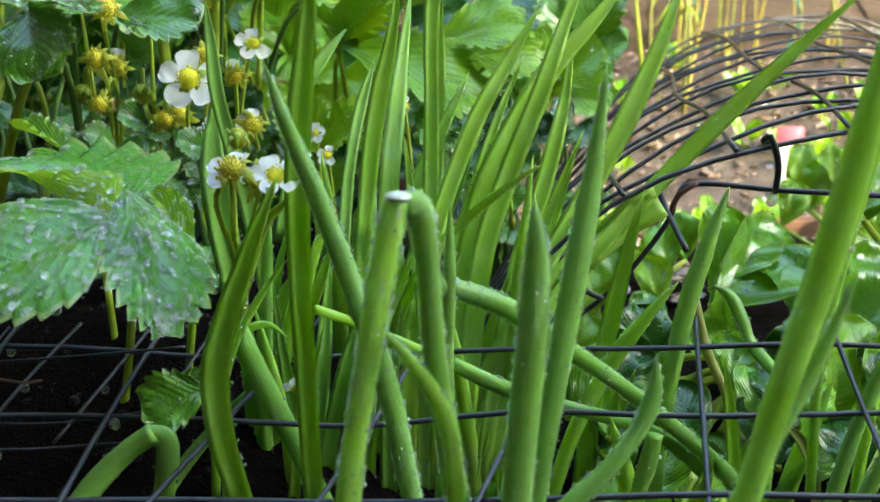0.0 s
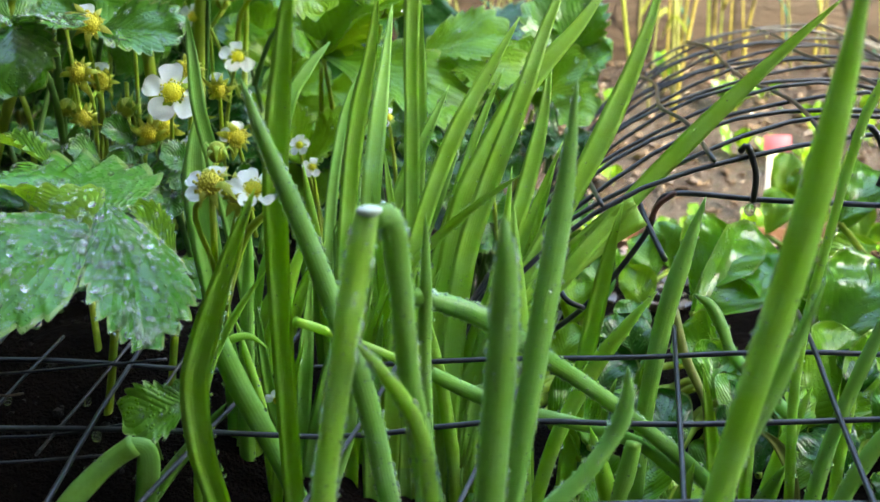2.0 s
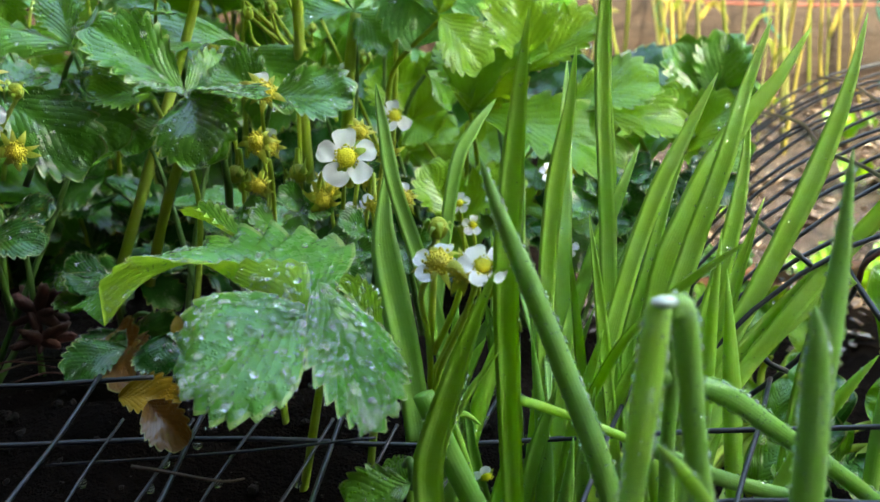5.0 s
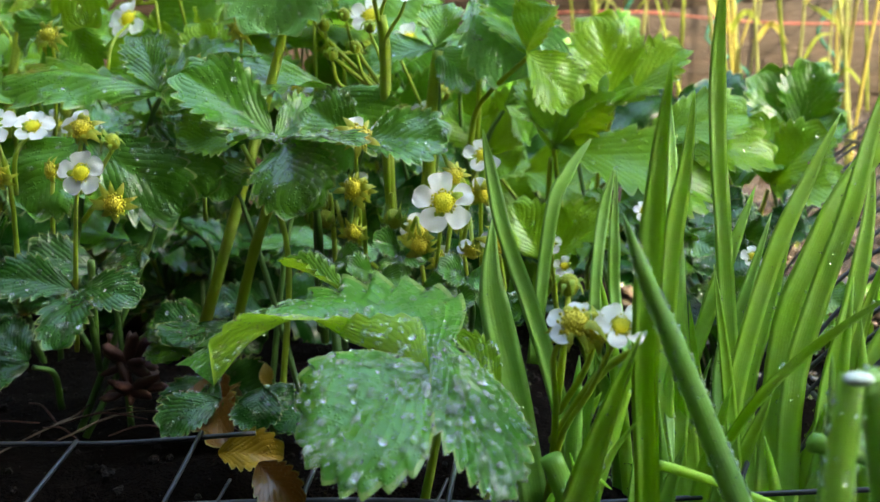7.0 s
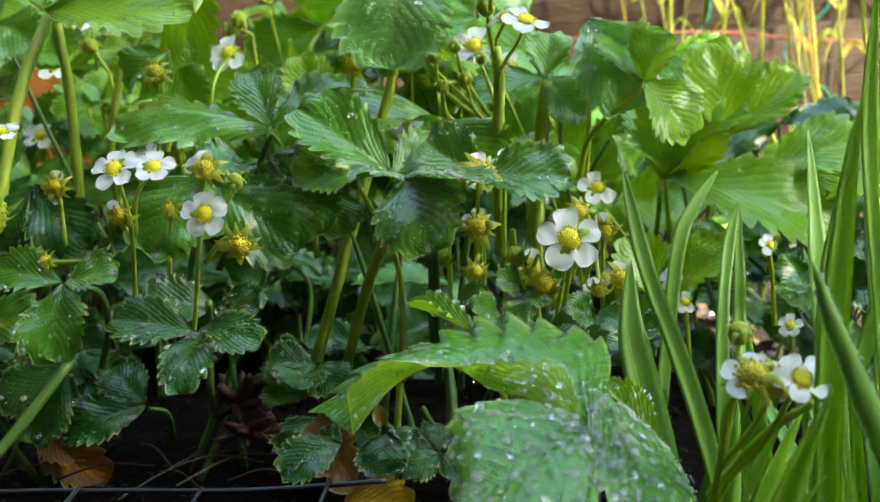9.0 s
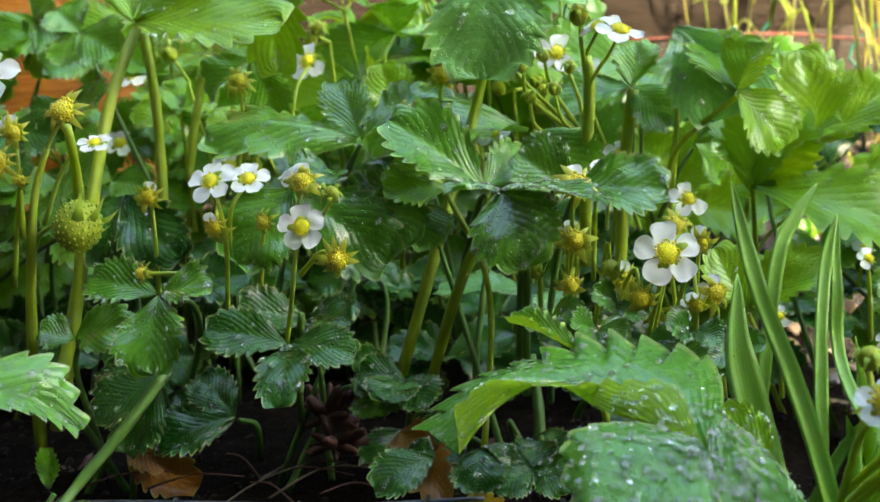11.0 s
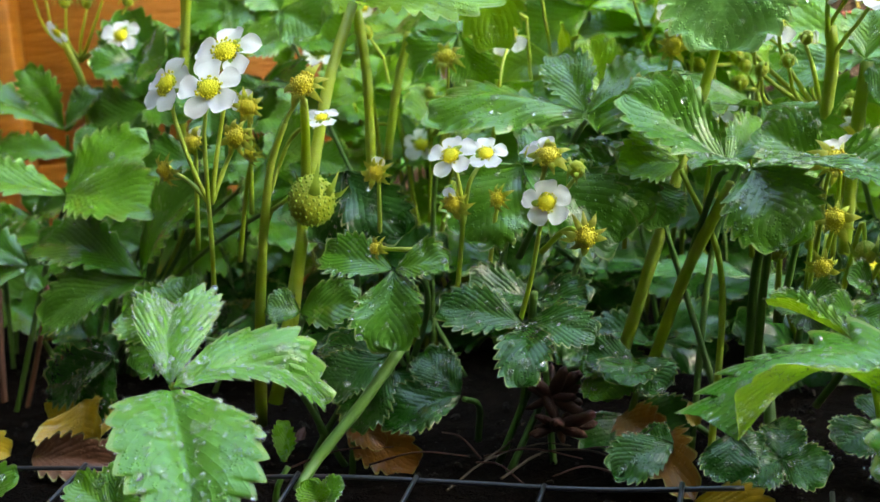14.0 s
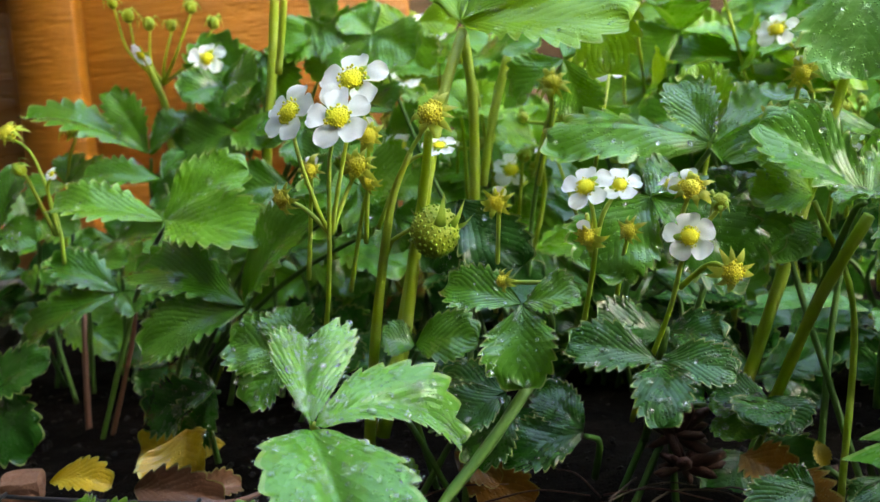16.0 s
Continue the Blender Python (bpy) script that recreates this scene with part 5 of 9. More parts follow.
flower(middle_plant, (-0.1052, 0.3700, 0.0957), 0.0056, aim=(0.4, -1, -0.45), stalk=[(-0.1066, 0.3740, 0.0860), (-0.1090, 0.3820, 0.0578)], missing=2, spent=True, seed=90)
flower(middle_plant, (-0.1349, 0.3800, 0.0990), 0.0046, aim=(-0.4, -1, 0.3), stalk=[(-0.1344, 0.3840, 0.0888), (-0.1347, 0.3920, 0.0593)], spent=True, seed=91)
flower(middle_plant, (-0.0892, 0.3700, 0.0474), 0.0050, aim=(0, -1, 0.05), stalk=[(-0.0903, 0.3740, 0.0369), (-0.0922, 0.3820, 0.0068)], missing=1, spent=True, seed=92)
flower(middle_plant, (-0.0989, 0.3800, 0.0577), 0.0057, aim=(0.4, -1, -0.2), stalk=[(-0.0980, 0.3840, 0.0470), (-0.0971, 0.3920, 0.0164)], missing=2, spent=True, seed=93)
leaf(centre_plant, (-0.2039, 0.3220, 0.0511), [((-0.2301, 0.3180, 0.0572), 0.0170, 0.5, 0.2, 0.08), ((-0.2008, 0.2980, 0.0382), 0.0165, 0.6, 0.15, 0.1), ((-0.1813, 0.3160, 0.0491), 0.0150, 0.5, 0.2, 0.08)], via=[(-0.2076, 0.3380, 0.0354), (-0.2121, 0.3500, 0.0175)], wet=40, material=LEAF_DARK_SHADED, seed=94)
leaf(centre_plant, (-0.2037, 0.3400, 0.0556), [((-0.2233, 0.3300, 0.0630), 0.0181, 0.55, 0.2, 0.06), ((-0.1846, 0.3300, 0.0561), 0.0163, 0.5, 0.2, 0.06), ((-0.1907, 0.3300, 0.0481), 0.0127, 0.6, 0.2, 0.06)], wet=30, material=LEAF_DARK_SHADED, seed=95)
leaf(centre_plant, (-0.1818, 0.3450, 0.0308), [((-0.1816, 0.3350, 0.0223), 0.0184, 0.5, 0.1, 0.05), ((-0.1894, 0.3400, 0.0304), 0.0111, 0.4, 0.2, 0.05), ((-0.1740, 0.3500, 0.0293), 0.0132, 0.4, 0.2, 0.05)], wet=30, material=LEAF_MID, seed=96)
stem("leaf_stalk", centre_plant, [(-0.2018, 0.3300, 0.0595), (-0.2047, 0.3350, 0.0473), (-0.2105, 0.3450, 0.0254)], 0.00127, 0.00145, STALK_SHADED)
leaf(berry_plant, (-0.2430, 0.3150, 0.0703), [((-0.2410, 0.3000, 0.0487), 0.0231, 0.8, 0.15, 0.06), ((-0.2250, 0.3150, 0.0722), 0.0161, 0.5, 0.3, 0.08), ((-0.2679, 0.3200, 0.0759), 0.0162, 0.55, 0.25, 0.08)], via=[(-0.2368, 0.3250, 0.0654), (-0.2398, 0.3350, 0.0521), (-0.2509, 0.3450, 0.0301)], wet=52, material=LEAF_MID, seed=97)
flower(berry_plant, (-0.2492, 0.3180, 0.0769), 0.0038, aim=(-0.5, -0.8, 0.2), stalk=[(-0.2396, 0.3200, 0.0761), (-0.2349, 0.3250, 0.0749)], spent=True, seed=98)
leaf(berry_plant, (-0.2583, 0.3500, 0.0288), [((-0.2407, 0.3450, 0.0178), 0.0207, 0.6, 0.15, 0.05), ((-0.2730, 0.3500, 0.0332), 0.0171, 0.5, 0.2, 0.05), ((-0.2892, 0.3500, 0.0272), 0.0209, 0.6, 0.2, 0.05)], wet=22, material=LEAF_DARK_SHADED, seed=99)
leaf(middle_plant, (-0.1804, 0.3750, 0.0056), [((-0.1911, 0.3600, -0.0060), 0.0220, 0.75, 0.15, 0.05), ((-0.1734, 0.3600, -0.0121), 0.0220, 0.75, 0.15, 0.05), ((-0.1577, 0.3700, 0.0009), 0.0244, 0.6, 0.15, 0.05)], wet=17, material=LEAF_DARK_SHADED, seed=100)
leaf(middle_plant, (-0.1361, 0.3700, 0.0008), [((-0.1421, 0.3600, -0.0098), 0.0199, 0.7, 0.15, 0.05), ((-0.1210, 0.3700, -0.0054), 0.0202, 0.6, 0.15, 0.05)], wet=13, material=LEAF_DARK_SHADED, seed=101)
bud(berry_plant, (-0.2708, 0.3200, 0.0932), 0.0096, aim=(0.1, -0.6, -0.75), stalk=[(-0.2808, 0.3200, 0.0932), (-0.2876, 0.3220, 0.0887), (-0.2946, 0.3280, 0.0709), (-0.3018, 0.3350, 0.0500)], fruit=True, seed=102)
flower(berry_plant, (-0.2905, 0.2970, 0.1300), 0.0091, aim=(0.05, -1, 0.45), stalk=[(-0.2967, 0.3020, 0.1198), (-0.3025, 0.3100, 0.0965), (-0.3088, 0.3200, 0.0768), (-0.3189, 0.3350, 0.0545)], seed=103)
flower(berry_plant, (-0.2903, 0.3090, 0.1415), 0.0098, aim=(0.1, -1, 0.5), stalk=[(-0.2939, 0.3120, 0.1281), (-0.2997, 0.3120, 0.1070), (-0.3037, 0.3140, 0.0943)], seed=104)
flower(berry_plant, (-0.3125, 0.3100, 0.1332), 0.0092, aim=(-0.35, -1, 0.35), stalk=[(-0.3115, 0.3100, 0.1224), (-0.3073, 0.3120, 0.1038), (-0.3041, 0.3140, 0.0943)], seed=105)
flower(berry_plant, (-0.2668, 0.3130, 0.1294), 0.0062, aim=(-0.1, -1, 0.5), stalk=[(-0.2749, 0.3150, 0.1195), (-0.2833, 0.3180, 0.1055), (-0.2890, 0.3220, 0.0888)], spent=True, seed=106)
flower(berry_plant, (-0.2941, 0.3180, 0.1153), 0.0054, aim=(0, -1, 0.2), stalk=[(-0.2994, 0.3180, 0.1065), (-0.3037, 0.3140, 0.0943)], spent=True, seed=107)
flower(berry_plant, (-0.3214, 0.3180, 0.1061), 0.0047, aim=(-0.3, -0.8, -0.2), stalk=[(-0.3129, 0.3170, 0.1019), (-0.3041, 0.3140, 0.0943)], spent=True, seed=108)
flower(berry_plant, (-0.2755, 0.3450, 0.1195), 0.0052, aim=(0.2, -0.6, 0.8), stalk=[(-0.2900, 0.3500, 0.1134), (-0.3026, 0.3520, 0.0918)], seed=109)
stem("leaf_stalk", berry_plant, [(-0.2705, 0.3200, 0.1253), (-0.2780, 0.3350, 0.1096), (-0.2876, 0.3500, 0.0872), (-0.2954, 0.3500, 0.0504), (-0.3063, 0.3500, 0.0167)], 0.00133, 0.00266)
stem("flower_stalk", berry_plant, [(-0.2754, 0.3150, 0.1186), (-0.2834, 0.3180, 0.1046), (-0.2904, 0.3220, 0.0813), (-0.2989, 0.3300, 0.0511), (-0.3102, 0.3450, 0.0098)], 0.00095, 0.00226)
stem("leaf_stalk", berry_plant, [(-0.2406, 0.3100, 0.0470), (-0.2511, 0.3000, 0.0321), (-0.2629, 0.2900, 0.0178), (-0.2660, 0.2800, 0.0112)], 0.00186, 0.00170, STALK_SHADED)
leaf(middle_plant, (-0.1294, 0.3250, 0.0084), [((-0.1409, 0.3150, 0.0051), 0.0156, 0.5, 0.15, 0.06), ((-0.1168, 0.3180, 0.0059), 0.0157, 0.5, 0.15, 0.06), ((-0.1273, 0.3350, 0.0138), 0.0143, 0.4, 0.2, 0.05)], via=[(-0.1280, 0.3350, -0.0007), (-0.1276, 0.3400, -0.0120)], wet=19, material=LEAF_DARK_SHADED, teeth=9, seed=110)
leaf(middle_plant, (-0.0999, 0.3450, 0.0123), [((-0.1125, 0.3350, 0.0085), 0.0166, 0.5, 0.15, 0.06), ((-0.0914, 0.3350, 0.0068), 0.0166, 0.5, 0.15, 0.06), ((-0.0970, 0.3550, 0.0184), 0.0153, 0.4, 0.2, 0.05)], via=[(-0.0985, 0.3550, 0.0014), (-0.0975, 0.3600, -0.0100)], wet=19, material=LEAF_DARK_SHADED, teeth=9, seed=111)
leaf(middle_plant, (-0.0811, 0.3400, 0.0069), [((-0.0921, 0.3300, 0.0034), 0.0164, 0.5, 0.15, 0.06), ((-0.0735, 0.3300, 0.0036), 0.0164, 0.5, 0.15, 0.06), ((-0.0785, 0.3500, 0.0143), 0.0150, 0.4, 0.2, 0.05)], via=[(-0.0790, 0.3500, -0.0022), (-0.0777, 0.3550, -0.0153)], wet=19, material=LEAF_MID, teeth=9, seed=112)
stem("leaf_stalk", middle_plant, [(-0.1334, 0.3850, 0.0304), (-0.1308, 0.3750, 0.0085), (-0.1328, 0.3650, -0.0123)], 0.00185, 0.00216, STALK_SHADED)
leaf(centre_plant, (-0.2297, 0.3350, 0.0246), [((-0.2555, 0.3250, 0.0188), 0.0211, 0.5, 0.15, 0.06), ((-0.2452, 0.3450, 0.0364), 0.0163, 0.4, 0.2, 0.05)], via=[(-0.2267, 0.3450, 0.0175), (-0.2305, 0.3550, 0.0021)], wet=30, material=LEAF_DARK_SHADED, teeth=9, seed=113)
leaf(berry_plant, (-0.2537, 0.3300, 0.0386), [((-0.2731, 0.3200, 0.0305), 0.0208, 0.5, 0.15, 0.06), ((-0.2630, 0.3200, 0.0168), 0.0190, 0.6, 0.15, 0.06), ((-0.2796, 0.3400, 0.0410), 0.0161, 0.4, 0.2, 0.05)], via=[(-0.2567, 0.3400, 0.0241), (-0.2621, 0.3500, 0.0047)], wet=30, material=LEAF_DARK_SHADED, teeth=9, seed=114)
leaf(middle_plant, (-0.1603, 0.3250, 0.0121), [((-0.1784, 0.3150, 0.0060), 0.0170, 0.5, 0.15, 0.06), ((-0.1722, 0.3350, 0.0111), 0.0123, 0.4, 0.2, 0.05)], via=[(-0.1575, 0.3350, 0.0049), (-0.1579, 0.3400, -0.0106)], wet=17, material=LEAF_DARK_SHADED, teeth=9, seed=115)
leaf(middle_plant, (-0.1432, 0.3150, 0.0186), [((-0.1440, 0.3050, 0.0079), 0.0173, 0.5, 0.12, 0.06), ((-0.1349, 0.3150, 0.0129), 0.0117, 0.4, 0.2, 0.05)], via=[(-0.1440, 0.3250, 0.0098), (-0.1453, 0.3300, -0.0070)], wet=30, material=LEAF_DARK_SHADED, teeth=9, seed=116)
leaf(middle_plant, (-0.1728, 0.3450, 0.0335), [((-0.1768, 0.3300, 0.0299), 0.0198, 0.5, 0.2, 0.06), ((-0.1633, 0.3350, 0.0261), 0.0163, 0.5, 0.2, 0.05), ((-0.1884, 0.3450, 0.0360), 0.0148, 0.5, 0.2, 0.05)], via=[(-0.1731, 0.3520, 0.0237), (-0.1788, 0.3700, 0.0041)], wet=30, material=LEAF_DARK_SHADED, teeth=9, seed=117)
shaped_leaf(berry_plant, (-0.2842, 0.2490, 0.0515), [(-0.2890, 0.2620, 0.0403), (-0.3099, 0.2900, 0.0091)], [
    ([(-0.2843, 0.2480, 0.0513), (-0.2887, 0.2550, 0.0587), (-0.2910, 0.2620, 0.0674), (-0.2913, 0.2640, 0.0701)],
     [(-0.2867, 0.2490, 0.0541), (-0.2956, 0.2530, 0.0655), (-0.2972, 0.2570, 0.0732), (-0.2933, 0.2620, 0.0733)],
     [(-0.2822, 0.2500, 0.0546), (-0.2806, 0.2620, 0.0617), (-0.2798, 0.2700, 0.0695), (-0.2864, 0.2700, 0.0742)]),
    ([(-0.2831, 0.2480, 0.0513), (-0.2756, 0.2620, 0.0530), (-0.2638, 0.2720, 0.0492), (-0.2547, 0.2800, 0.0371)],
     [(-0.2818, 0.2500, 0.0554), (-0.2794, 0.2720, 0.0593), (-0.2614, 0.2800, 0.0576), (-0.2538, 0.2800, 0.0374)],
     [(-0.2812, 0.2490, 0.0507), (-0.2708, 0.2560, 0.0516), (-0.2598, 0.2650, 0.0476), (-0.2546, 0.2790, 0.0370)]),
    ([(-0.2838, 0.2470, 0.0505), (-0.2729, 0.2320, 0.0431), (-0.2655, 0.2220, 0.0356), (-0.2609, 0.2140, 0.0295)],
     [(-0.2865, 0.2440, 0.0514), (-0.2889, 0.2300, 0.0507), (-0.2772, 0.2150, 0.0393), (-0.2624, 0.2130, 0.0299)],
     [(-0.2768, 0.2470, 0.0506), (-0.2565, 0.2380, 0.0457), (-0.2486, 0.2220, 0.0362), (-0.2586, 0.2150, 0.0292)])], LEAF_FRESH, 300, 118, 9, "large wet three-part leaf full of drops")
leaf(berry_plant, (-0.3298, 0.3300, 0.0496), [((-0.3534, 0.3300, 0.0557), 0.0238, 0.6, 0.2, 0.06), ((-0.3330, 0.3400, 0.0667), 0.0205, 0.5, 0.3, 0.05), ((-0.3433, 0.3200, 0.0362), 0.0198, 0.6, 0.15, 0.05)], wet=52, material=LEAF_MID, seed=119)
leaf(left_plant, (-0.3700, 0.3450, 0.0353), [((-0.4091, 0.3550, 0.0209), 0.0215, 0.7, 0.2, 0.05), ((-0.3891, 0.3500, 0.0115), 0.0213, 0.8, 0.15, 0.05), ((-0.3868, 0.3500, 0.0317), 0.0174, 0.6, 0.15, 0.05)], wet=66, material=LEAF_DARK_SHADED, seed=120)
leaf(berry_plant, (-0.2857, 0.3350, 0.0533), [((-0.2623, 0.3300, 0.0571), 0.0203, 0.5, 0.2, 0.06), ((-0.2957, 0.3300, 0.0573), 0.0148, 0.5, 0.2, 0.05)], wet=8, material=LEAF_MID, seed=121)
leaf(left_plant, (-0.3622, 0.3600, 0.0629), [((-0.4155, 0.3650, 0.0790), 0.0233, 0.45, 0.3, 0.1), ((-0.3226, 0.3450, 0.0980), 0.0295, 0.55, 0.3, 0.08), ((-0.4015, 0.3450, 0.0494), 0.0256, 0.6, 0.2, 0.08)], via=[(-0.3716, 0.3700, 0.0494), (-0.3825, 0.3750, 0.0203)], wet=26, material=LEAF_MID, teeth=10, seed=122)
leaf(left_plant, (-0.4049, 0.3750, 0.0972), [((-0.4547, 0.3700, 0.1069), 0.0230, 0.4, 0.35, 0.08), ((-0.3512, 0.3600, 0.0893), 0.0288, 0.5, 0.35, 0.1), ((-0.3703, 0.3850, 0.1158), 0.0298, 0.6, 0.3, 0.05)], via=[(-0.4191, 0.3850, 0.0830), (-0.4392, 0.3950, 0.0547), (-0.4717, 0.4000, -0.0202)], wet=48, material=LEAF, teeth=9, seed=123)
leaf(left_plant, (-0.4474, 0.4000, 0.0641), [((-0.4834, 0.4000, 0.0780), 0.0180, 0.4, 0.3, 0.06), ((-0.4892, 0.3850, 0.0471), 0.0210, 0.5, 0.2, 0.08), ((-0.4342, 0.3900, 0.0556), 0.0111, 0.5, 0.2, 0.06)], via=[(-0.4455, 0.4050, 0.0477), (-0.4713, 0.4050, -0.0247)], wet=17, material=LEAF_MID, stalk=REDSTALK, seed=124)
stem("leaf_stalk", left_plant, [(-0.4838, 0.4200, 0.0506), (-0.4794, 0.4100, 0.0146), (-0.4776, 0.4050, -0.0249)], 0.00139, 0.00162, REDSTALK)
leaf(fence_plant, (-0.4657, 0.4600, 0.1249), [((-0.5337, 0.4550, 0.1497), 0.0221, 0.35, 0.3, 0.1), ((-0.4850, 0.4600, 0.1574), 0.0183, 0.6, 0.3, 0.04), ((-0.4471, 0.4700, 0.1432), 0.0211, 0.5, 0.3, 0.05)], via=[(-0.4696, 0.4650, 0.1063), (-0.4727, 0.4700, 0.0797)], wet=35, material=LEAF_MID, seed=125)
leaf(fence_plant, (-0.4460, 0.4400, 0.1122), [((-0.4865, 0.4350, 0.1175), 0.0173, 0.5, 0.3, 0.08), ((-0.4384, 0.4500, 0.1249), 0.0151, 0.5, 0.3, 0.06)], wet=13, material=LEAF_MID, seed=126)
leaf(fence_plant, (-0.4328, 0.4800, 0.1350), [((-0.4324, 0.4800, 0.1832), 0.0355, 0.7, 0.2, 0.05), ((-0.4074, 0.4800, 0.1641), 0.0300, 0.7, 0.2, 0.05), ((-0.4501, 0.4700, 0.1307), 0.0243, 0.6, 0.3, 0.06)], wet=22, material=LEAF_MID, teeth=9, seed=127)
leaf(fence_plant, (-0.3867, 0.5000, 0.1859), [((-0.3731, 0.5000, 0.1985), 0.0313, 0.6, 0.3, 0.05), ((-0.3448, 0.4900, 0.1644), 0.0338, 0.7, 0.2, 0.05), ((-0.4039, 0.5000, 0.1734), 0.0285, 0.7, 0.2, 0.05)], via=[(-0.4054, 0.4800, 0.1527), (-0.4130, 0.4800, 0.1080)], wet=26, material=LEAF, teeth=9, seed=128)
leaf(left_plant, (-0.4925, 0.3600, 0.0304), [((-0.4546, 0.3550, 0.0438), 0.0220, 0.6, 0.2, 0.06), ((-0.4568, 0.3450, 0.0089), 0.0295, 0.75, 0.15, 0.06), ((-0.4965, 0.3600, 0.0622), 0.0241, 0.5, 0.2, 0.05)], via=[(-0.5108, 0.3700, 0.0096), (-0.5179, 0.3700, -0.0166)], wet=22, material=LEAF_DARK_SHADED, seed=129)
leaf(left_plant, (-0.5040, 0.3900, 0.0929), [((-0.4772, 0.3850, 0.0899), 0.0196, 0.5, 0.2, 0.06), ((-0.4959, 0.4000, 0.1225), 0.0222, 0.5, 0.3, 0.05), ((-0.4881, 0.3800, 0.0784), 0.0216, 0.6, 0.2, 0.05)], via=[(-0.5237, 0.3900, 0.0463), (-0.5311, 0.3800, -0.0207)], wet=30, material=LEAF_MID, seed=130)
leaf(fence_plant, (-0.5127, 0.4550, 0.1121), [((-0.5297, 0.4430, 0.1066), 0.0216, 0.5, 0.25, 0.08), ((-0.4809, 0.4470, 0.1151), 0.0217, 0.5, 0.3, 0.08), ((-0.5131, 0.4650, 0.1277), 0.0196, 0.55, 0.3, 0.05)], via=[(-0.5174, 0.4610, 0.0854), (-0.5229, 0.4650, 0.0457)], wet=30, material=LEAF, seed=131)
leaf(fence_plant, (-0.5238, 0.4400, 0.0937), [((-0.5381, 0.4280, 0.1026), 0.0209, 0.5, 0.25, 0.08), ((-0.4928, 0.4320, 0.0891), 0.0210, 0.5, 0.3, 0.08), ((-0.5352, 0.4500, 0.1093), 0.0189, 0.55, 0.3, 0.05)], via=[(-0.5290, 0.4460, 0.0670), (-0.5479, 0.4500, 0.0276)], wet=30, material=LEAF_MID, seed=132)
leaf(fence_plant, (-0.4822, 0.4500, 0.0824), [((-0.4990, 0.4380, 0.0774), 0.0214, 0.5, 0.25, 0.08), ((-0.4519, 0.4420, 0.0863), 0.0215, 0.5, 0.3, 0.08), ((-0.4824, 0.4600, 0.0972), 0.0193, 0.55, 0.3, 0.05)], via=[(-0.4864, 0.4560, 0.0556), (-0.4914, 0.4600, 0.0162)], wet=30, material=LEAF_MID, seed=133)
leaf(fence_plant, (-0.4429, 0.4700, 0.1074), [((-0.4589, 0.4580, 0.1161), 0.0224, 0.5, 0.25, 0.08), ((-0.4150, 0.4620, 0.1022), 0.0225, 0.5, 0.3, 0.08), ((-0.4522, 0.4800, 0.1233), 0.0202, 0.55, 0.3, 0.05)], via=[(-0.4461, 0.4760, 0.0809), (-0.4623, 0.4800, 0.0419)], wet=30, material=LEAF, seed=134)
leaf(fence_plant, (-0.4232, 0.4850, 0.1285), [((-0.4414, 0.4730, 0.1229), 0.0231, 0.5, 0.25, 0.08), ((-0.3951, 0.4770, 0.1310), 0.0232, 0.5, 0.3, 0.08), ((-0.4221, 0.4950, 0.1443), 0.0209, 0.55, 0.3, 0.05)], via=[(-0.4259, 0.4910, 0.1022), (-0.4294, 0.4950, 0.0630)], wet=30, material=LEAF, seed=135)
leaf(fence_plant, (-0.3753, 0.4900, 0.1252), [((-0.3922, 0.4780, 0.1336), 0.0234, 0.5, 0.25, 0.08), ((-0.3499, 0.4820, 0.1195), 0.0235, 0.5, 0.3, 0.08), ((-0.3829, 0.5000, 0.1414), 0.0211, 0.55, 0.3, 0.05)], via=[(-0.3771, 0.4960, 0.0993), (-0.3912, 0.5000, 0.0612)], wet=30, material=LEAF, seed=136)
leaf(fence_plant, (-0.4028, 0.4600, 0.0755), [((-0.4198, 0.4480, 0.0707), 0.0219, 0.5, 0.25, 0.08), ((-0.3760, 0.4520, 0.0796), 0.0220, 0.5, 0.3, 0.08), ((-0.4018, 0.4700, 0.0897), 0.0198, 0.55, 0.3, 0.05)], via=[(-0.4053, 0.4660, 0.0493), (-0.4086, 0.4700, 0.0110)], wet=30, material=LEAF_MID, seed=137)
leaf(fence_plant, (-0.4383, 0.4400, 0.0710), [((-0.4528, 0.4280, 0.0799), 0.0209, 0.5, 0.25, 0.08), ((-0.4111, 0.4320, 0.0673), 0.0210, 0.5, 0.3, 0.08), ((-0.4476, 0.4500, 0.0853), 0.0189, 0.55, 0.3, 0.05)], via=[(-0.4418, 0.4460, 0.0451), (-0.4576, 0.4500, 0.0070)], wet=30, material=LEAF_MID, seed=138)
leaf(fence_plant, (-0.4887, 0.4300, 0.0711), [((-0.5044, 0.4180, 0.0665), 0.0204, 0.5, 0.25, 0.08), ((-0.4585, 0.4220, 0.0755), 0.0205, 0.5, 0.3, 0.08), ((-0.4895, 0.4400, 0.0852), 0.0185, 0.55, 0.3, 0.05)], via=[(-0.4934, 0.4360, 0.0449), (-0.4987, 0.4400, 0.0063)], wet=30, material=LEAF_MID, seed=139)
leaf(fence_plant, (-0.3433, 0.4800, 0.1014), [((-0.3598, 0.4680, 0.1098), 0.0229, 0.5, 0.25, 0.08), ((-0.3194, 0.4720, 0.0966), 0.0230, 0.5, 0.3, 0.08), ((-0.3502, 0.4900, 0.1165), 0.0207, 0.55, 0.3, 0.05)], via=[(-0.3445, 0.4860, 0.0758), (-0.3575, 0.4900, 0.0384)], wet=30, material=LEAF, seed=140)
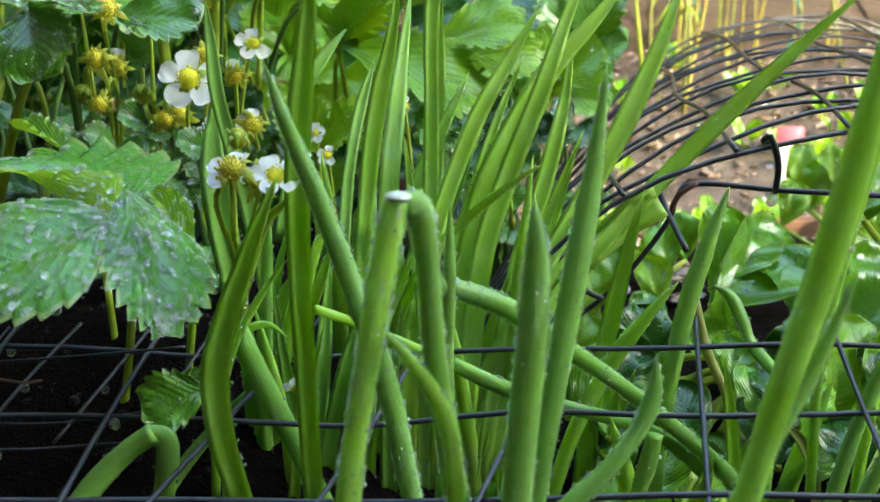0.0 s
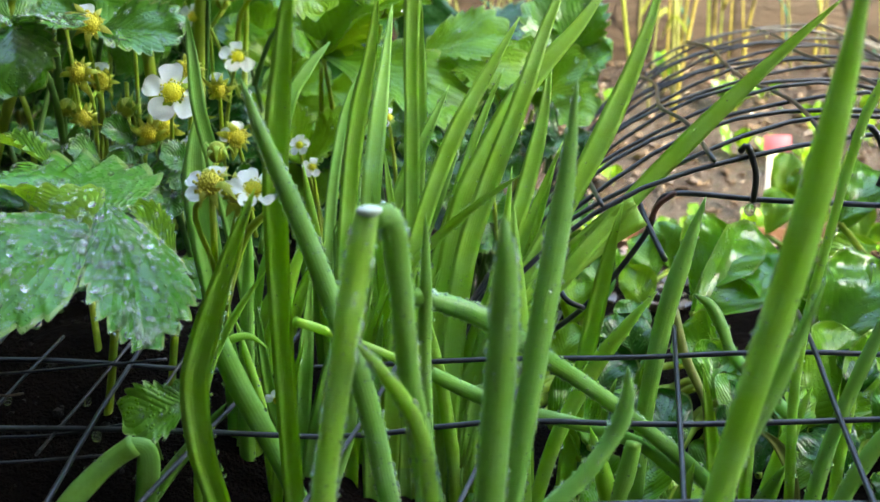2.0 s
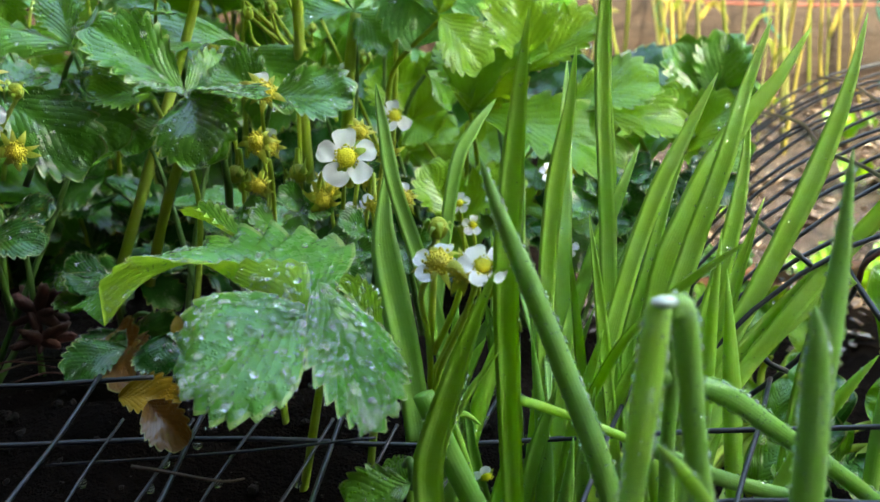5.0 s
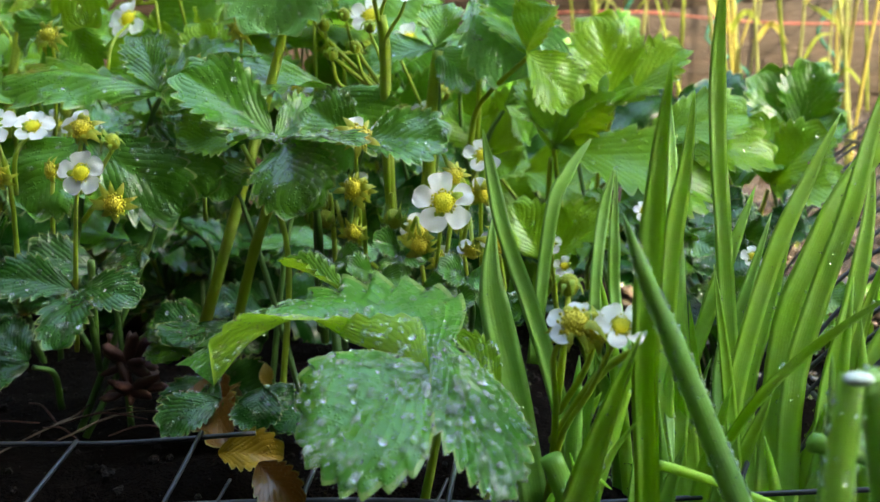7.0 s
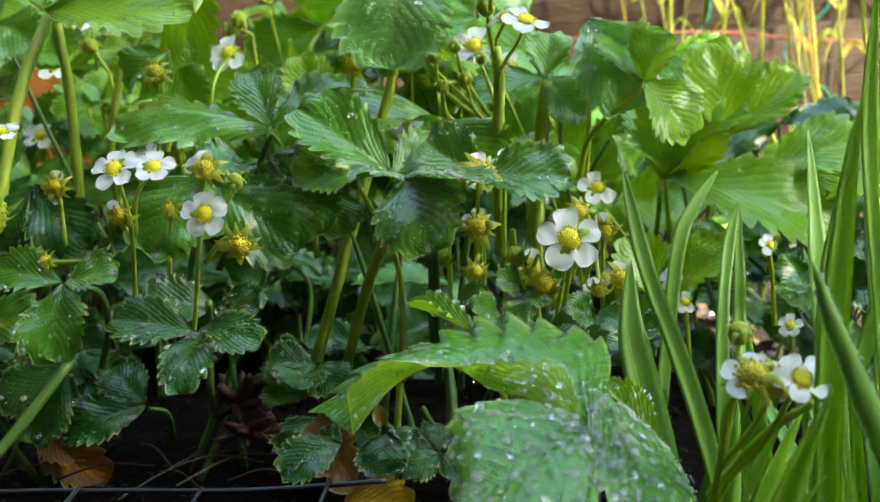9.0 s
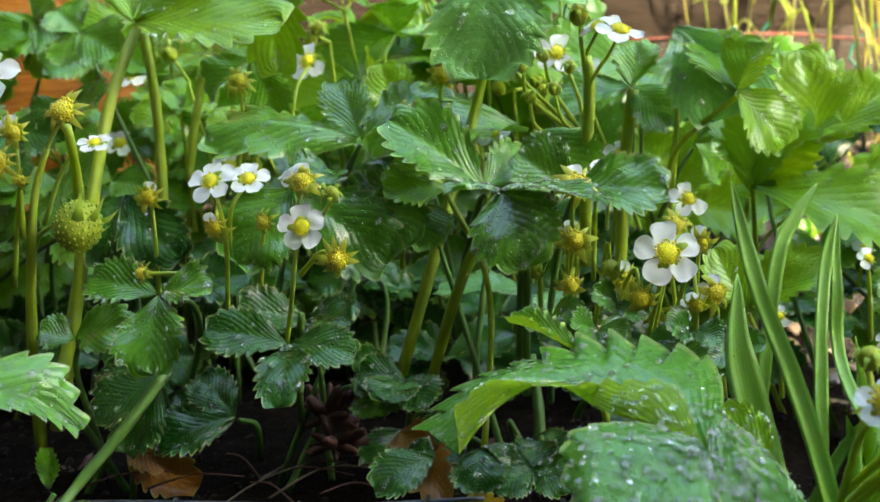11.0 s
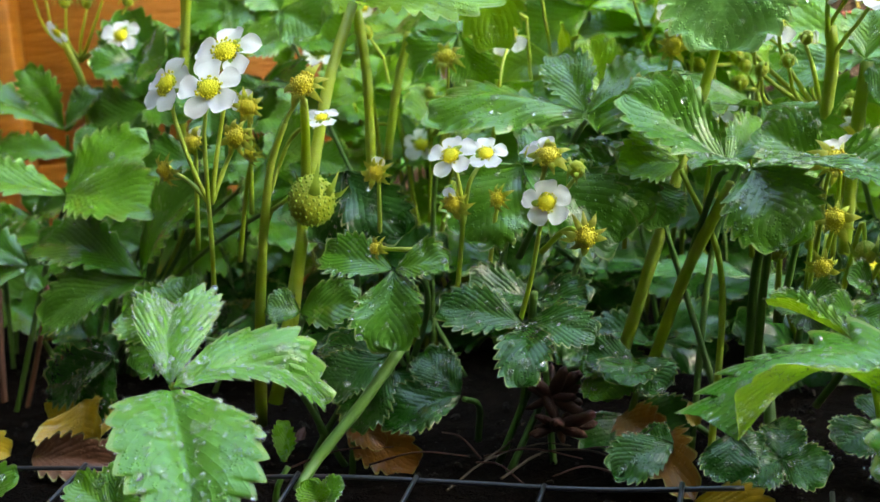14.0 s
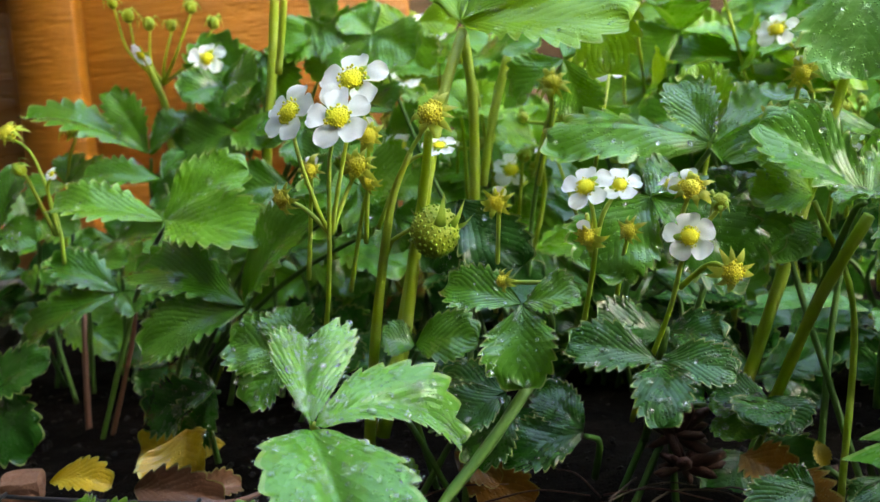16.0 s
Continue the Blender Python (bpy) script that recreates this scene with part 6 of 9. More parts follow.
leaf(fence_plant, (-0.3094, 0.4900, 0.1343), [((-0.3274, 0.4780, 0.1289), 0.0234, 0.5, 0.25, 0.08), ((-0.2863, 0.4820, 0.1364), 0.0235, 0.5, 0.3, 0.08), ((-0.3070, 0.5000, 0.1493), 0.0211, 0.55, 0.3, 0.05)], via=[(-0.3100, 0.4960, 0.1096), (-0.3114, 0.5000, 0.0730)], wet=30, material=LEAF_LIGHT, seed=141)
leaf(fence_plant, (-0.2697, 0.4800, 0.1157), [((-0.2863, 0.4680, 0.1235), 0.0229, 0.5, 0.25, 0.08), ((-0.2489, 0.4720, 0.1107), 0.0230, 0.5, 0.3, 0.08), ((-0.2749, 0.4900, 0.1304), 0.0207, 0.55, 0.3, 0.05)], via=[(-0.2697, 0.4860, 0.0917), (-0.2803, 0.4900, 0.0565)], wet=30, material=LEAF_LIGHT, seed=142)
bud(fence_plant, (-0.4830, 0.4800, 0.1975), 0.0041, aim=(-0.08, -0.2, 1), stalk=[(-0.4806, 0.4820, 0.1754), (-0.4689, 0.4850, 0.1611)], seed=143)
bud(fence_plant, (-0.4710, 0.4800, 0.1922), 0.0041, aim=(0.0125, -0.2, 1), stalk=[(-0.4734, 0.4820, 0.1727), (-0.4689, 0.4850, 0.1611)], seed=144)
bud(fence_plant, (-0.4579, 0.4800, 0.1900), 0.0035, aim=(0.1125, -0.2, 1), stalk=[(-0.4654, 0.4820, 0.1715), (-0.4689, 0.4850, 0.1611)], seed=145)
bud(fence_plant, (-0.4917, 0.4800, 0.2050), 0.0035, aim=(-0.15, -0.2, 1), stalk=[(-0.4859, 0.4820, 0.1792), (-0.4689, 0.4850, 0.1611)], seed=146)
bud(fence_plant, (-0.4454, 0.4800, 0.1980), 0.0038, aim=(0.2, -0.2, 1), stalk=[(-0.4578, 0.4820, 0.1756), (-0.4689, 0.4850, 0.1611)], seed=147)
bud(fence_plant, (-0.4334, 0.4800, 0.1889), 0.0038, aim=(0.3, -0.2, 1), stalk=[(-0.4504, 0.4820, 0.1709), (-0.4689, 0.4850, 0.1611)], seed=148)
flower(fence_plant, (-0.4740, 0.4750, 0.1761), 0.0060, aim=(-0.2, -0.6, -0.7), stalk=[(-0.4710, 0.4800, 0.1640), (-0.4679, 0.4850, 0.1463)], missing=1, seed=149)
flower(fence_plant, (-0.4328, 0.4700, 0.1700), 0.0084, aim=(0.3, -1, 0.3), stalk=[(-0.4455, 0.4750, 0.1559), (-0.4563, 0.4800, 0.1163)], seed=150)
stem("flower_stalk", fence_plant, [(-0.4737, 0.4800, 0.1700), (-0.4673, 0.4820, 0.1492), (-0.4675, 0.4850, 0.1197), (-0.4683, 0.4900, 0.0802)], 0.00179, 0.00248)
stem("flower_stalk", fence_plant, [(-0.4475, 0.4800, 0.1648), (-0.4549, 0.4820, 0.1308), (-0.4648, 0.4900, 0.0800)], 0.00206, 0.00274)
stem("leaf_stalk", fence_plant, [(-0.3925, 0.4700, 0.1999), (-0.3980, 0.4700, 0.1601), (-0.4094, 0.4700, 0.0915)], 0.00227, 0.00267)
flower(left_plant, (-0.4897, 0.3900, 0.1376), 0.0069, aim=(0.1, -0.6, 0.7), stalk=[(-0.4818, 0.3950, 0.1269), (-0.4764, 0.4000, 0.0958), (-0.4758, 0.4000, 0.0777)], spent=True, seed=151)
flower(fence_plant, (-0.5002, 0.4500, 0.1382), 0.0066, aim=(0, -0.4, 0.9), stalk=[(-0.5108, 0.4550, 0.1207), (-0.5216, 0.4600, 0.0797)], spent=True, seed=152)
bud(left_plant, (-0.4859, 0.3900, 0.1219), 0.0037, aim=(-0.3, -0.5, 0.6), stalk=[(-0.4850, 0.3950, 0.1145), (-0.4786, 0.4000, 0.0908)], seed=153)
flower(left_plant, (-0.4705, 0.3920, 0.1189), 0.0032, aim=(0, -0.8, 0.3), stalk=[(-0.4763, 0.3950, 0.1115), (-0.4771, 0.4000, 0.0907)], missing=1, seed=154)
flower(back_plant, (-0.2326, 0.4630, 0.1498), 0.0088, aim=(-0.2, -1, 0.3), stalk=[(-0.2311, 0.4350, 0.1349), (-0.2380, 0.4400, 0.1053)], missing=1, seed=155)
flower(back_plant, (-0.3400, 0.4860, 0.1200), 0.0075, aim=(0.1, -0.8, 0.5), stalk=[(-0.3380, 0.4900, 0.1085), (-0.3350, 0.4950, 0.0784)], missing=1, seed=156)
flower(back_plant, (-0.2499, 0.4200, 0.1405), 0.0065, aim=(0, -0.8, 0.4), stalk=[(-0.2539, 0.4300, 0.1252), (-0.2623, 0.4400, 0.0996)], spent=True, seed=157)
flower(middle_plant, (-0.1439, 0.4000, 0.1125), 0.0058, aim=(0.2, -1, 0.5), stalk=[(-0.1466, 0.4050, 0.1016), (-0.1507, 0.4100, 0.0769)], seed=158)
flower(middle_plant, (-0.1747, 0.3700, 0.0890), 0.0050, aim=(0.2, -1, 0.2), stalk=[(-0.1760, 0.3750, 0.0800), (-0.1783, 0.3800, 0.0657)], spent=True, seed=159)
stem("leaf_stalk", back_plant, [(-0.2746, 0.4500, 0.1556), (-0.2824, 0.4500, 0.1320), (-0.2897, 0.4500, 0.1004)], 0.00204, 0.00204)
stem("leaf_stalk", back_plant, [(-0.2659, 0.4600, 0.1085), (-0.2583, 0.4600, 0.1303), (-0.2493, 0.4600, 0.1563)], 0.00209, 0.00209)
leaf(middle_plant, (-0.1299, 0.4000, 0.1124), [((-0.1839, 0.3700, 0.1088), 0.0330, 0.35, 0.3, 0.08), ((-0.1090, 0.3900, 0.0902), 0.0271, 0.6, 0.3, 0.06)], wet=30, material=LEAF, seed=160)
flower(tall_plant, (-0.0736, 0.4000, 0.0835), 0.0063, aim=(0.2, -1, 0.3), stalk=[(-0.0790, 0.4100, 0.0709), (-0.0854, 0.4200, 0.0445)], missing=1, seed=161)
flower(tall_plant, (-0.0972, 0.4300, 0.0999), 0.0063, aim=(-0.2, -1, 0.4), stalk=[(-0.0990, 0.4350, 0.0845), (-0.1026, 0.4400, 0.0600)], missing=2, seed=162)
flower(light_plant, (-0.0007, 0.4500, 0.0552), 0.0052, aim=(0.2, -1, 0.3), stalk=[(-0.0033, 0.4550, 0.0382)], missing=2, seed=163)
flower(light_plant, (-0.0399, 0.2620, -0.0096), 0.0036, aim=(0.1, -0.6, -0.6), missing=3, seed=164)
leaf(berry_plant, (-0.3170, 0.2620, 0.0102), [((-0.3292, 0.2620, 0.0189), 0.0127, 0.5, 0.3, 0.05), ((-0.3166, 0.2680, 0.0224), 0.0115, 0.5, 0.3, 0.04), ((-0.2997, 0.2580, 0.0186), 0.0126, 0.5, 0.3, 0.05)], via=[(-0.3226, 0.2680, -0.0040), (-0.3280, 0.2750, -0.0185)], wet=22, material=LEAF, seed=165)
leaf(left_plant, (-0.3678, 0.2620, 0.0082), [((-0.3763, 0.2700, 0.0192), 0.0130, 0.5, 0.3, 0.05), ((-0.3498, 0.2620, 0.0197), 0.0142, 0.5, 0.3, 0.05), ((-0.3800, 0.2600, 0.0137), 0.0127, 0.5, 0.3, 0.05)], via=[(-0.3754, 0.2680, -0.0077), (-0.3836, 0.2750, -0.0230)], wet=22, material=LEAF, seed=166)
leaf(berry_plant, (-0.2536, 0.2680, 0.0121), [((-0.2549, 0.2650, 0.0204), 0.0101, 0.5, 0.3, 0.05), ((-0.2464, 0.2680, 0.0189), 0.0087, 0.5, 0.3, 0.05)], via=[(-0.2554, 0.2700, -0.0003), (-0.2584, 0.2750, -0.0129)], wet=13, material=LEAF, seed=167)
leaf(berry_plant, (-0.2794, 0.3000, 0.0122), [((-0.2782, 0.3000, 0.0259), 0.0076, 0.7, 0.4, 0.03)], via=[(-0.2832, 0.3000, 0.0028), (-0.2902, 0.3100, -0.0131)], wet=8, material=LEAF, seed=168)

leaf(fence_plant, (-0.4247, 0.4700, 0.1569), [((-0.4407, 0.4541, 0.1517), 0.0224, 0.66, 0.38, 0.07), ((-0.3972, 0.4511, 0.1557), 0.0306, 0.72, 0.18, 0.07), ((-0.4178, 0.4591, 0.1391), 0.0199, 0.40, 0.20, 0.07)], wet=20, material=LEAF_MID, seed=700)
leaf(fence_plant, (-0.4118, 0.4900, 0.1721), [((-0.4349, 0.4747, 0.1647), 0.0238, 0.68, 0.18, 0.07), ((-0.3843, 0.4900, 0.1761), 0.0266, 0.47, 0.20, 0.07), ((-0.4008, 0.4842, 0.1445), 0.0295, 0.59, 0.32, 0.07)], wet=20, material=LEAF, seed=701)
leaf(fence_plant, (-0.3780, 0.5000, 0.1794), [((-0.4034, 0.4862, 0.1719), 0.0292, 0.71, 0.22, 0.07), ((-0.3540, 0.4971, 0.1828), 0.0198, 0.51, 0.30, 0.07), ((-0.3817, 0.4932, 0.1557), 0.0213, 0.69, 0.27, 0.07)], wet=20, material=LEAF, seed=702)
leaf(fence_plant, (-0.3480, 0.4900, 0.1620), [((-0.3703, 0.4759, 0.1609), 0.0214, 0.74, 0.16, 0.07), ((-0.3213, 0.4896, 0.1563), 0.0257, 0.53, 0.29, 0.07), ((-0.3521, 0.4864, 0.1479), 0.0147, 0.47, 0.34, 0.07)], wet=20, material=LEAF, seed=703)
leaf(fence_plant, (-0.3496, 0.4600, 0.1398), [((-0.3654, 0.4531, 0.1326), 0.0161, 0.58, 0.34, 0.07), ((-0.3271, 0.4441, 0.1361), 0.0266, 0.41, 0.39, 0.07), ((-0.3491, 0.4478, 0.1226), 0.0204, 0.52, 0.38, 0.07)], wet=20, material=LEAF_MID, seed=704)
leaf(fence_plant, (-0.3746, 0.4500, 0.1313), [((-0.3953, 0.4437, 0.1326), 0.0181, 0.43, 0.19, 0.07), ((-0.3485, 0.4468, 0.1244), 0.0220, 0.75, 0.28, 0.07), ((-0.3690, 0.4381, 0.1152), 0.0197, 0.56, 0.26, 0.07)], wet=20, material=LEAF_MID, seed=705)
leaf(fence_plant, (-0.4154, 0.4600, 0.1327), [((-0.4496, 0.4593, 0.1265), 0.0308, 0.69, 0.18, 0.07), ((-0.3821, 0.4474, 0.1260), 0.0342, 0.44, 0.26, 0.07), ((-0.4171, 0.4541, 0.1078), 0.0226, 0.75, 0.36, 0.07)], wet=20, material=LEAF, seed=706)
leaf(fence_plant, (-0.3544, 0.5050, 0.1268), [((-0.3692, 0.4942, 0.1258), 0.0154, 0.57, 0.22, 0.07), ((-0.3290, 0.4967, 0.1315), 0.0241, 0.74, 0.31, 0.07), ((-0.3522, 0.5030, 0.1076), 0.0150, 0.67, 0.37, 0.07)], wet=20, material=LEAF, seed=707)
leaf(fence_plant, (-0.3324, 0.5000, 0.1804), [((-0.3542, 0.4845, 0.1747), 0.0253, 0.63, 0.34, 0.07), ((-0.3097, 0.4944, 0.1762), 0.0211, 0.67, 0.32, 0.07), ((-0.3301, 0.4870, 0.1529), 0.0276, 0.40, 0.29, 0.07)], wet=20, material=LEAF_LIGHT, seed=708)
leaf(fence_plant, (-0.3731, 0.4300, 0.1062), [((-0.3960, 0.4207, 0.1034), 0.0235, 0.63, 0.35, 0.07), ((-0.3468, 0.4152, 0.1052), 0.0286, 0.52, 0.36, 0.07), ((-0.3579, 0.4105, 0.0863), 0.0309, 0.58, 0.28, 0.07)], wet=20, material=LEAF_MID, seed=709)
leaf(fence_plant, (-0.3405, 0.4300, 0.1045), [((-0.3597, 0.4113, 0.1002), 0.0240, 0.64, 0.33, 0.07), ((-0.3107, 0.4144, 0.1089), 0.0307, 0.63, 0.26, 0.07), ((-0.3329, 0.4173, 0.0835), 0.0239, 0.41, 0.19, 0.07)], wet=20, material=LEAF, seed=710)
leaf(fence_plant, (-0.4309, 0.4500, 0.1081), [((-0.4562, 0.4456, 0.1049), 0.0239, 0.62, 0.16, 0.07), ((-0.4059, 0.4489, 0.1118), 0.0209, 0.51, 0.20, 0.07), ((-0.4285, 0.4407, 0.0946), 0.0144, 0.61, 0.30, 0.07)], wet=20, material=LEAF_MID, seed=711)
leaf(fence_plant, (-0.3220, 0.4200, 0.0921), [((-0.3481, 0.4200, 0.0859), 0.0234, 0.50, 0.25, 0.07), ((-0.3044, 0.4125, 0.0893), 0.0156, 0.61, 0.17, 0.07), ((-0.3159, 0.4084, 0.0772), 0.0193, 0.69, 0.25, 0.07)], wet=20, material=LEAF_MID, seed=712)
leaf(tall_plant, (-0.1345, 0.4250, 0.0460), [((-0.1751, 0.4300, 0.0487), 0.0260, 0.12, 0.15, 0.05), ((-0.1248, 0.4200, 0.0390), 0.0200, 0.2, 0.2, 0.05)], wet=60, material=LEAF_SILVER, seed=720)
leaf(front_plant, (-0.1100, 0.3000, 0.0494), [((-0.1315, 0.3090, 0.0595), 0.0075, 0.2, 1.2, 0.03)], via=[(-0.1050, 0.3000, 0.0300), (-0.1000, 0.3000, -0.0450)], wet=20, material=LEAF_LIGHT, seed=721)
leaf(front_plant, (-0.0664, 0.2620, 0.0307), [((-0.0774, 0.2630, 0.0449), 0.0080, 0.3, 1.1, 0.04)], via=[(-0.0690, 0.2700, 0.0150), (-0.0800, 0.2800, -0.0600)], wet=20, material=LEAF_LIGHT, seed=722)

beet_shade = strawberry(0.03, 0.46, "shaded strawberry plant behind the onion clump")


# ---- onions ----
def onion(x, y, label):
    return thing("onion_plant", (x, y, ground_height(x, y)), label, "onion plant", "onion plants in the bed")


cut_onion = onion(0.0, 0.175, "spring onion with cut and bent wet leaves")
side_onion = onion(0.04, 0.175, "spring onion with thick upright green leaves")
main_onion = onion(0.012, 0.285, "dense clump of flat bright onion leaves")
slim_onion = onion(-0.04, 0.235, "spring onion with long arching wet leaves")
right_onion = onion(0.085, 0.265, "spring onion with slender leaves growing through the wire")

blade(cut_onion, [(-0.0076, 0.1730, 0.0583), (-0.0104, 0.1700, 0.0438), (-0.0134, 0.1680, 0.0256), (-0.0162, 0.1660, 0.0070), (-0.0177, 0.1650, -0.0171)], 0.0049, blunt=True, material=ONION_LIGHT, wet=78, seed=169)
part("cut_end", *ball(Vector((-0.0073, 0.1710, 0.0582)), 0.0024, 10, 0.45), CUTFLESH, cut_onion, "whitish cut end of a leaf")
blade(cut_onion, [(-0.0063, 0.1740, 0.0568), (-0.0035, 0.1750, 0.0551), (-0.0020, 0.1760, 0.0423), (-0.0006, 0.1760, 0.0249), (0.0030, 0.1760, 0.0006), (0.0045, 0.1750, -0.0234)], 0.0049, blunt=True, wet=52, seed=170)
blade(cut_onion, [(-0.0098, 0.1660, 0.0354), (-0.0051, 0.1660, 0.0300), (0.0002, 0.1680, 0.0208), (0.0025, 0.1680, 0.0115), (0.0031, 0.1680, -0.0007), (0.0036, 0.1680, -0.0191)], 0.0035, material=ONION_LIGHT, wet=39, seed=171)
blade(side_onion, [(0.0161, 0.1670, 0.0580), (0.0166, 0.1670, 0.0486), (0.0160, 0.1670, 0.0322), (0.0139, 0.1660, 0.0054), (0.0131, 0.1660, -0.0202)], 0.0057, wet=65, seed=172)
blade(side_onion, [(0.0331, 0.2000, 0.0804), (0.0309, 0.1990, 0.0589), (0.0265, 0.1960, 0.0325), (0.0207, 0.1930, -0.0033), (0.0175, 0.1900, -0.0302)], 0.0053, wet=65, seed=173)
blade(side_onion, [(0.0754, 0.1650, 0.1038), (0.0730, 0.1650, 0.0833), (0.0668, 0.1650, 0.0519), (0.0594, 0.1640, 0.0248), (0.0538, 0.1630, 0.0028), (0.0499, 0.1620, -0.0178)], 0.0062, material=ONION_LIGHT, wet=30, seed=174)
blade(side_onion, [(0.0731, 0.1680, 0.0462), (0.0672, 0.1680, 0.0307), (0.0598, 0.1670, 0.0151), (0.0526, 0.1660, 0.0002), (0.0465, 0.1650, -0.0197)], 0.0039, wet=26, seed=175)
blade(side_onion, [(0.0428, 0.1880, 0.0236), (0.0428, 0.1880, 0.0165), (0.0404, 0.1880, 0.0093), (0.0341, 0.1860, 0.0011), (0.0250, 0.1840, -0.0077), (0.0193, 0.1820, -0.0215)], 0.0044, wet=31, seed=176)
blade(slim_onion, [(0.0022, 0.2160, 0.0503), (0.0021, 0.2160, 0.0324), (0.0015, 0.2200, 0.0152), (0.0015, 0.2250, -0.0093), (-0.0005, 0.2300, -0.0418)], 0.0038, wet=31, seed=177)
blade(slim_onion, [(-0.0381, 0.2190, 0.0800), (-0.0344, 0.2200, 0.0680), (-0.0278, 0.2220, 0.0507), (-0.0206, 0.2220, 0.0309), (-0.0124, 0.2200, 0.0069), (-0.0073, 0.2180, -0.0177), (-0.0028, 0.2160, -0.0399)], 0.0054, wet=143, seed=178)
blade(slim_onion, [(-0.0355, 0.2155, 0.0561), (-0.0418, 0.2170, 0.0413), (-0.0482, 0.2190, 0.0237), (-0.0521, 0.2200, 0.0098), (-0.0513, 0.2200, -0.0070), (-0.0474, 0.2200, -0.0228), (-0.0442, 0.2200, -0.0421)], 0.0069, flat=True, material=ONION_LIGHT, wet=26, seed=179)
blade(slim_onion, [(-0.0264, 0.2260, 0.1112), (-0.0296, 0.2280, 0.0895), (-0.0328, 0.2290, 0.0588), (-0.0335, 0.2320, 0.0284), (-0.0325, 0.2370, -0.0266), (-0.0307, 0.2400, -0.0505)], 0.0061, flat=True, material=ONION_LIGHT, wet=13, seed=180)
blade(slim_onion, [(-0.0546, 0.2450, 0.0193), (-0.0479, 0.2470, 0.0004), (-0.0409, 0.2500, -0.0165), (-0.0346, 0.2500, -0.0311), (-0.0289, 0.2500, -0.0460)], 0.0064, blunt=True, material=ONION, wet=7, seed=181)
blade(slim_onion, [(-0.0351, 0.2240, 0.0358), (-0.0422, 0.2250, 0.0261), (-0.0490, 0.2260, 0.0133), (-0.0526, 0.2260, -0.0037), (-0.0520, 0.2260, -0.0333)], 0.0021, material=ONION_LIGHT, seed=182)
blade(slim_onion, [(-0.0400, 0.2500, 0.0087), (-0.0450, 0.2500, 0.0122), (-0.0510, 0.2500, 0.0103), (-0.0566, 0.2500, 0.0025), (-0.0596, 0.2500, -0.0132), (-0.0608, 0.2500, -0.0360)], 0.0026, material=ONION_LIGHT, seed=183)
blade(slim_onion, [(-0.0515, 0.2500, -0.0061), (-0.0581, 0.2500, -0.0140), (-0.0662, 0.2500, -0.0237), (-0.0728, 0.2500, -0.0326), (-0.0813, 0.2500, -0.0459)], 0.0041, wet=5, seed=184)
blade(slim_onion, [(-0.0682, 0.2230, -0.0068), (-0.0745, 0.2230, -0.0111), (-0.0829, 0.2220, -0.0193), (-0.0896, 0.2200, -0.0286), (-0.0959, 0.2200, -0.0389)], 0.0059, blunt=True, wet=5, seed=185)
blade(slim_onion, [(-0.0699, 0.2240, -0.0075), (-0.0659, 0.2240, -0.0087), (-0.0662, 0.2250, -0.0164), (-0.0688, 0.2260, -0.0302), (-0.0700, 0.2260, -0.0424)], 0.0058, blunt=True, wet=2, seed=186)
blade(slim_onion, [(-0.0021, 0.2150, 0.0320), (0.0081, 0.2200, 0.0280), (0.0174, 0.2250, 0.0226), (0.0324, 0.2400, 0.0087), (0.0503, 0.2500, -0.0063), (0.0770, 0.2620, -0.0310), (0.0896, 0.2700, -0.0461)], 0.0050, blunt=True, wet=104, seed=187)
blade(slim_onion, [(0.0030, 0.2500, 0.0016), (0.0157, 0.2500, -0.0047), (0.0294, 0.2520, -0.0102), (0.0483, 0.2550, -0.0163), (0.0635, 0.2600, -0.0242), (0.0763, 0.2650, -0.0367)], 0.0044, blunt=True, wet=20, seed=188)
blade(slim_onion, [(-0.0307, 0.2350, 0.0205), (-0.0231, 0.2400, 0.0162), (-0.0122, 0.2450, 0.0102), (0.0007, 0.2500, 0.0024), (0.0097, 0.2550, -0.0041)], 0.0026, blunt=True, material=ONION_LIGHT, seed=189)
blade(slim_onion, [(-0.0496, 0.2550, 0.0165), (-0.0440, 0.2590, -0.0119), (-0.0417, 0.2630, -0.0423), (-0.0432, 0.2670, -0.0639)], 0.0039, material=ONION_LIGHT, wet=13, seed=190)
blade(slim_onion, [(-0.0455, 0.2620, 0.0210), (-0.0423, 0.2660, -0.0112), (-0.0348, 0.2700, -0.0458), (-0.0360, 0.2740, -0.0679)], 0.0046, flat=True, material=ONION, wet=13, seed=191)
blade(slim_onion, [(-0.0263, 0.2700, 0.0271), (-0.0237, 0.2740, -0.0098), (-0.0249, 0.2780, -0.0497), (-0.0258, 0.2820, -0.0724)], 0.0054, material=ONION, wet=13, seed=192)
blade(slim_onion, [(-0.0303, 0.2500, 0.0118), (-0.0372, 0.2540, -0.0133), (-0.0408, 0.2580, -0.0399), (-0.0422, 0.2620, -0.0611)], 0.0038, flat=True, material=ONION_LIGHT, wet=13, seed=193)
blade(slim_onion, [(-0.0171, 0.2500, 0.0056), (-0.0199, 0.2540, -0.0165), (-0.0266, 0.2580, -0.0400), (-0.0276, 0.2620, -0.0612)], 0.0044, material=ONION, wet=13, seed=194)
blade(slim_onion, [(-0.0103, 0.2620, 0.0146), (-0.0144, 0.2660, -0.0146), (-0.0149, 0.2700, -0.0458), (-0.0156, 0.2740, -0.0680)], 0.0053, flat=True, material=ONION, wet=13, seed=195)
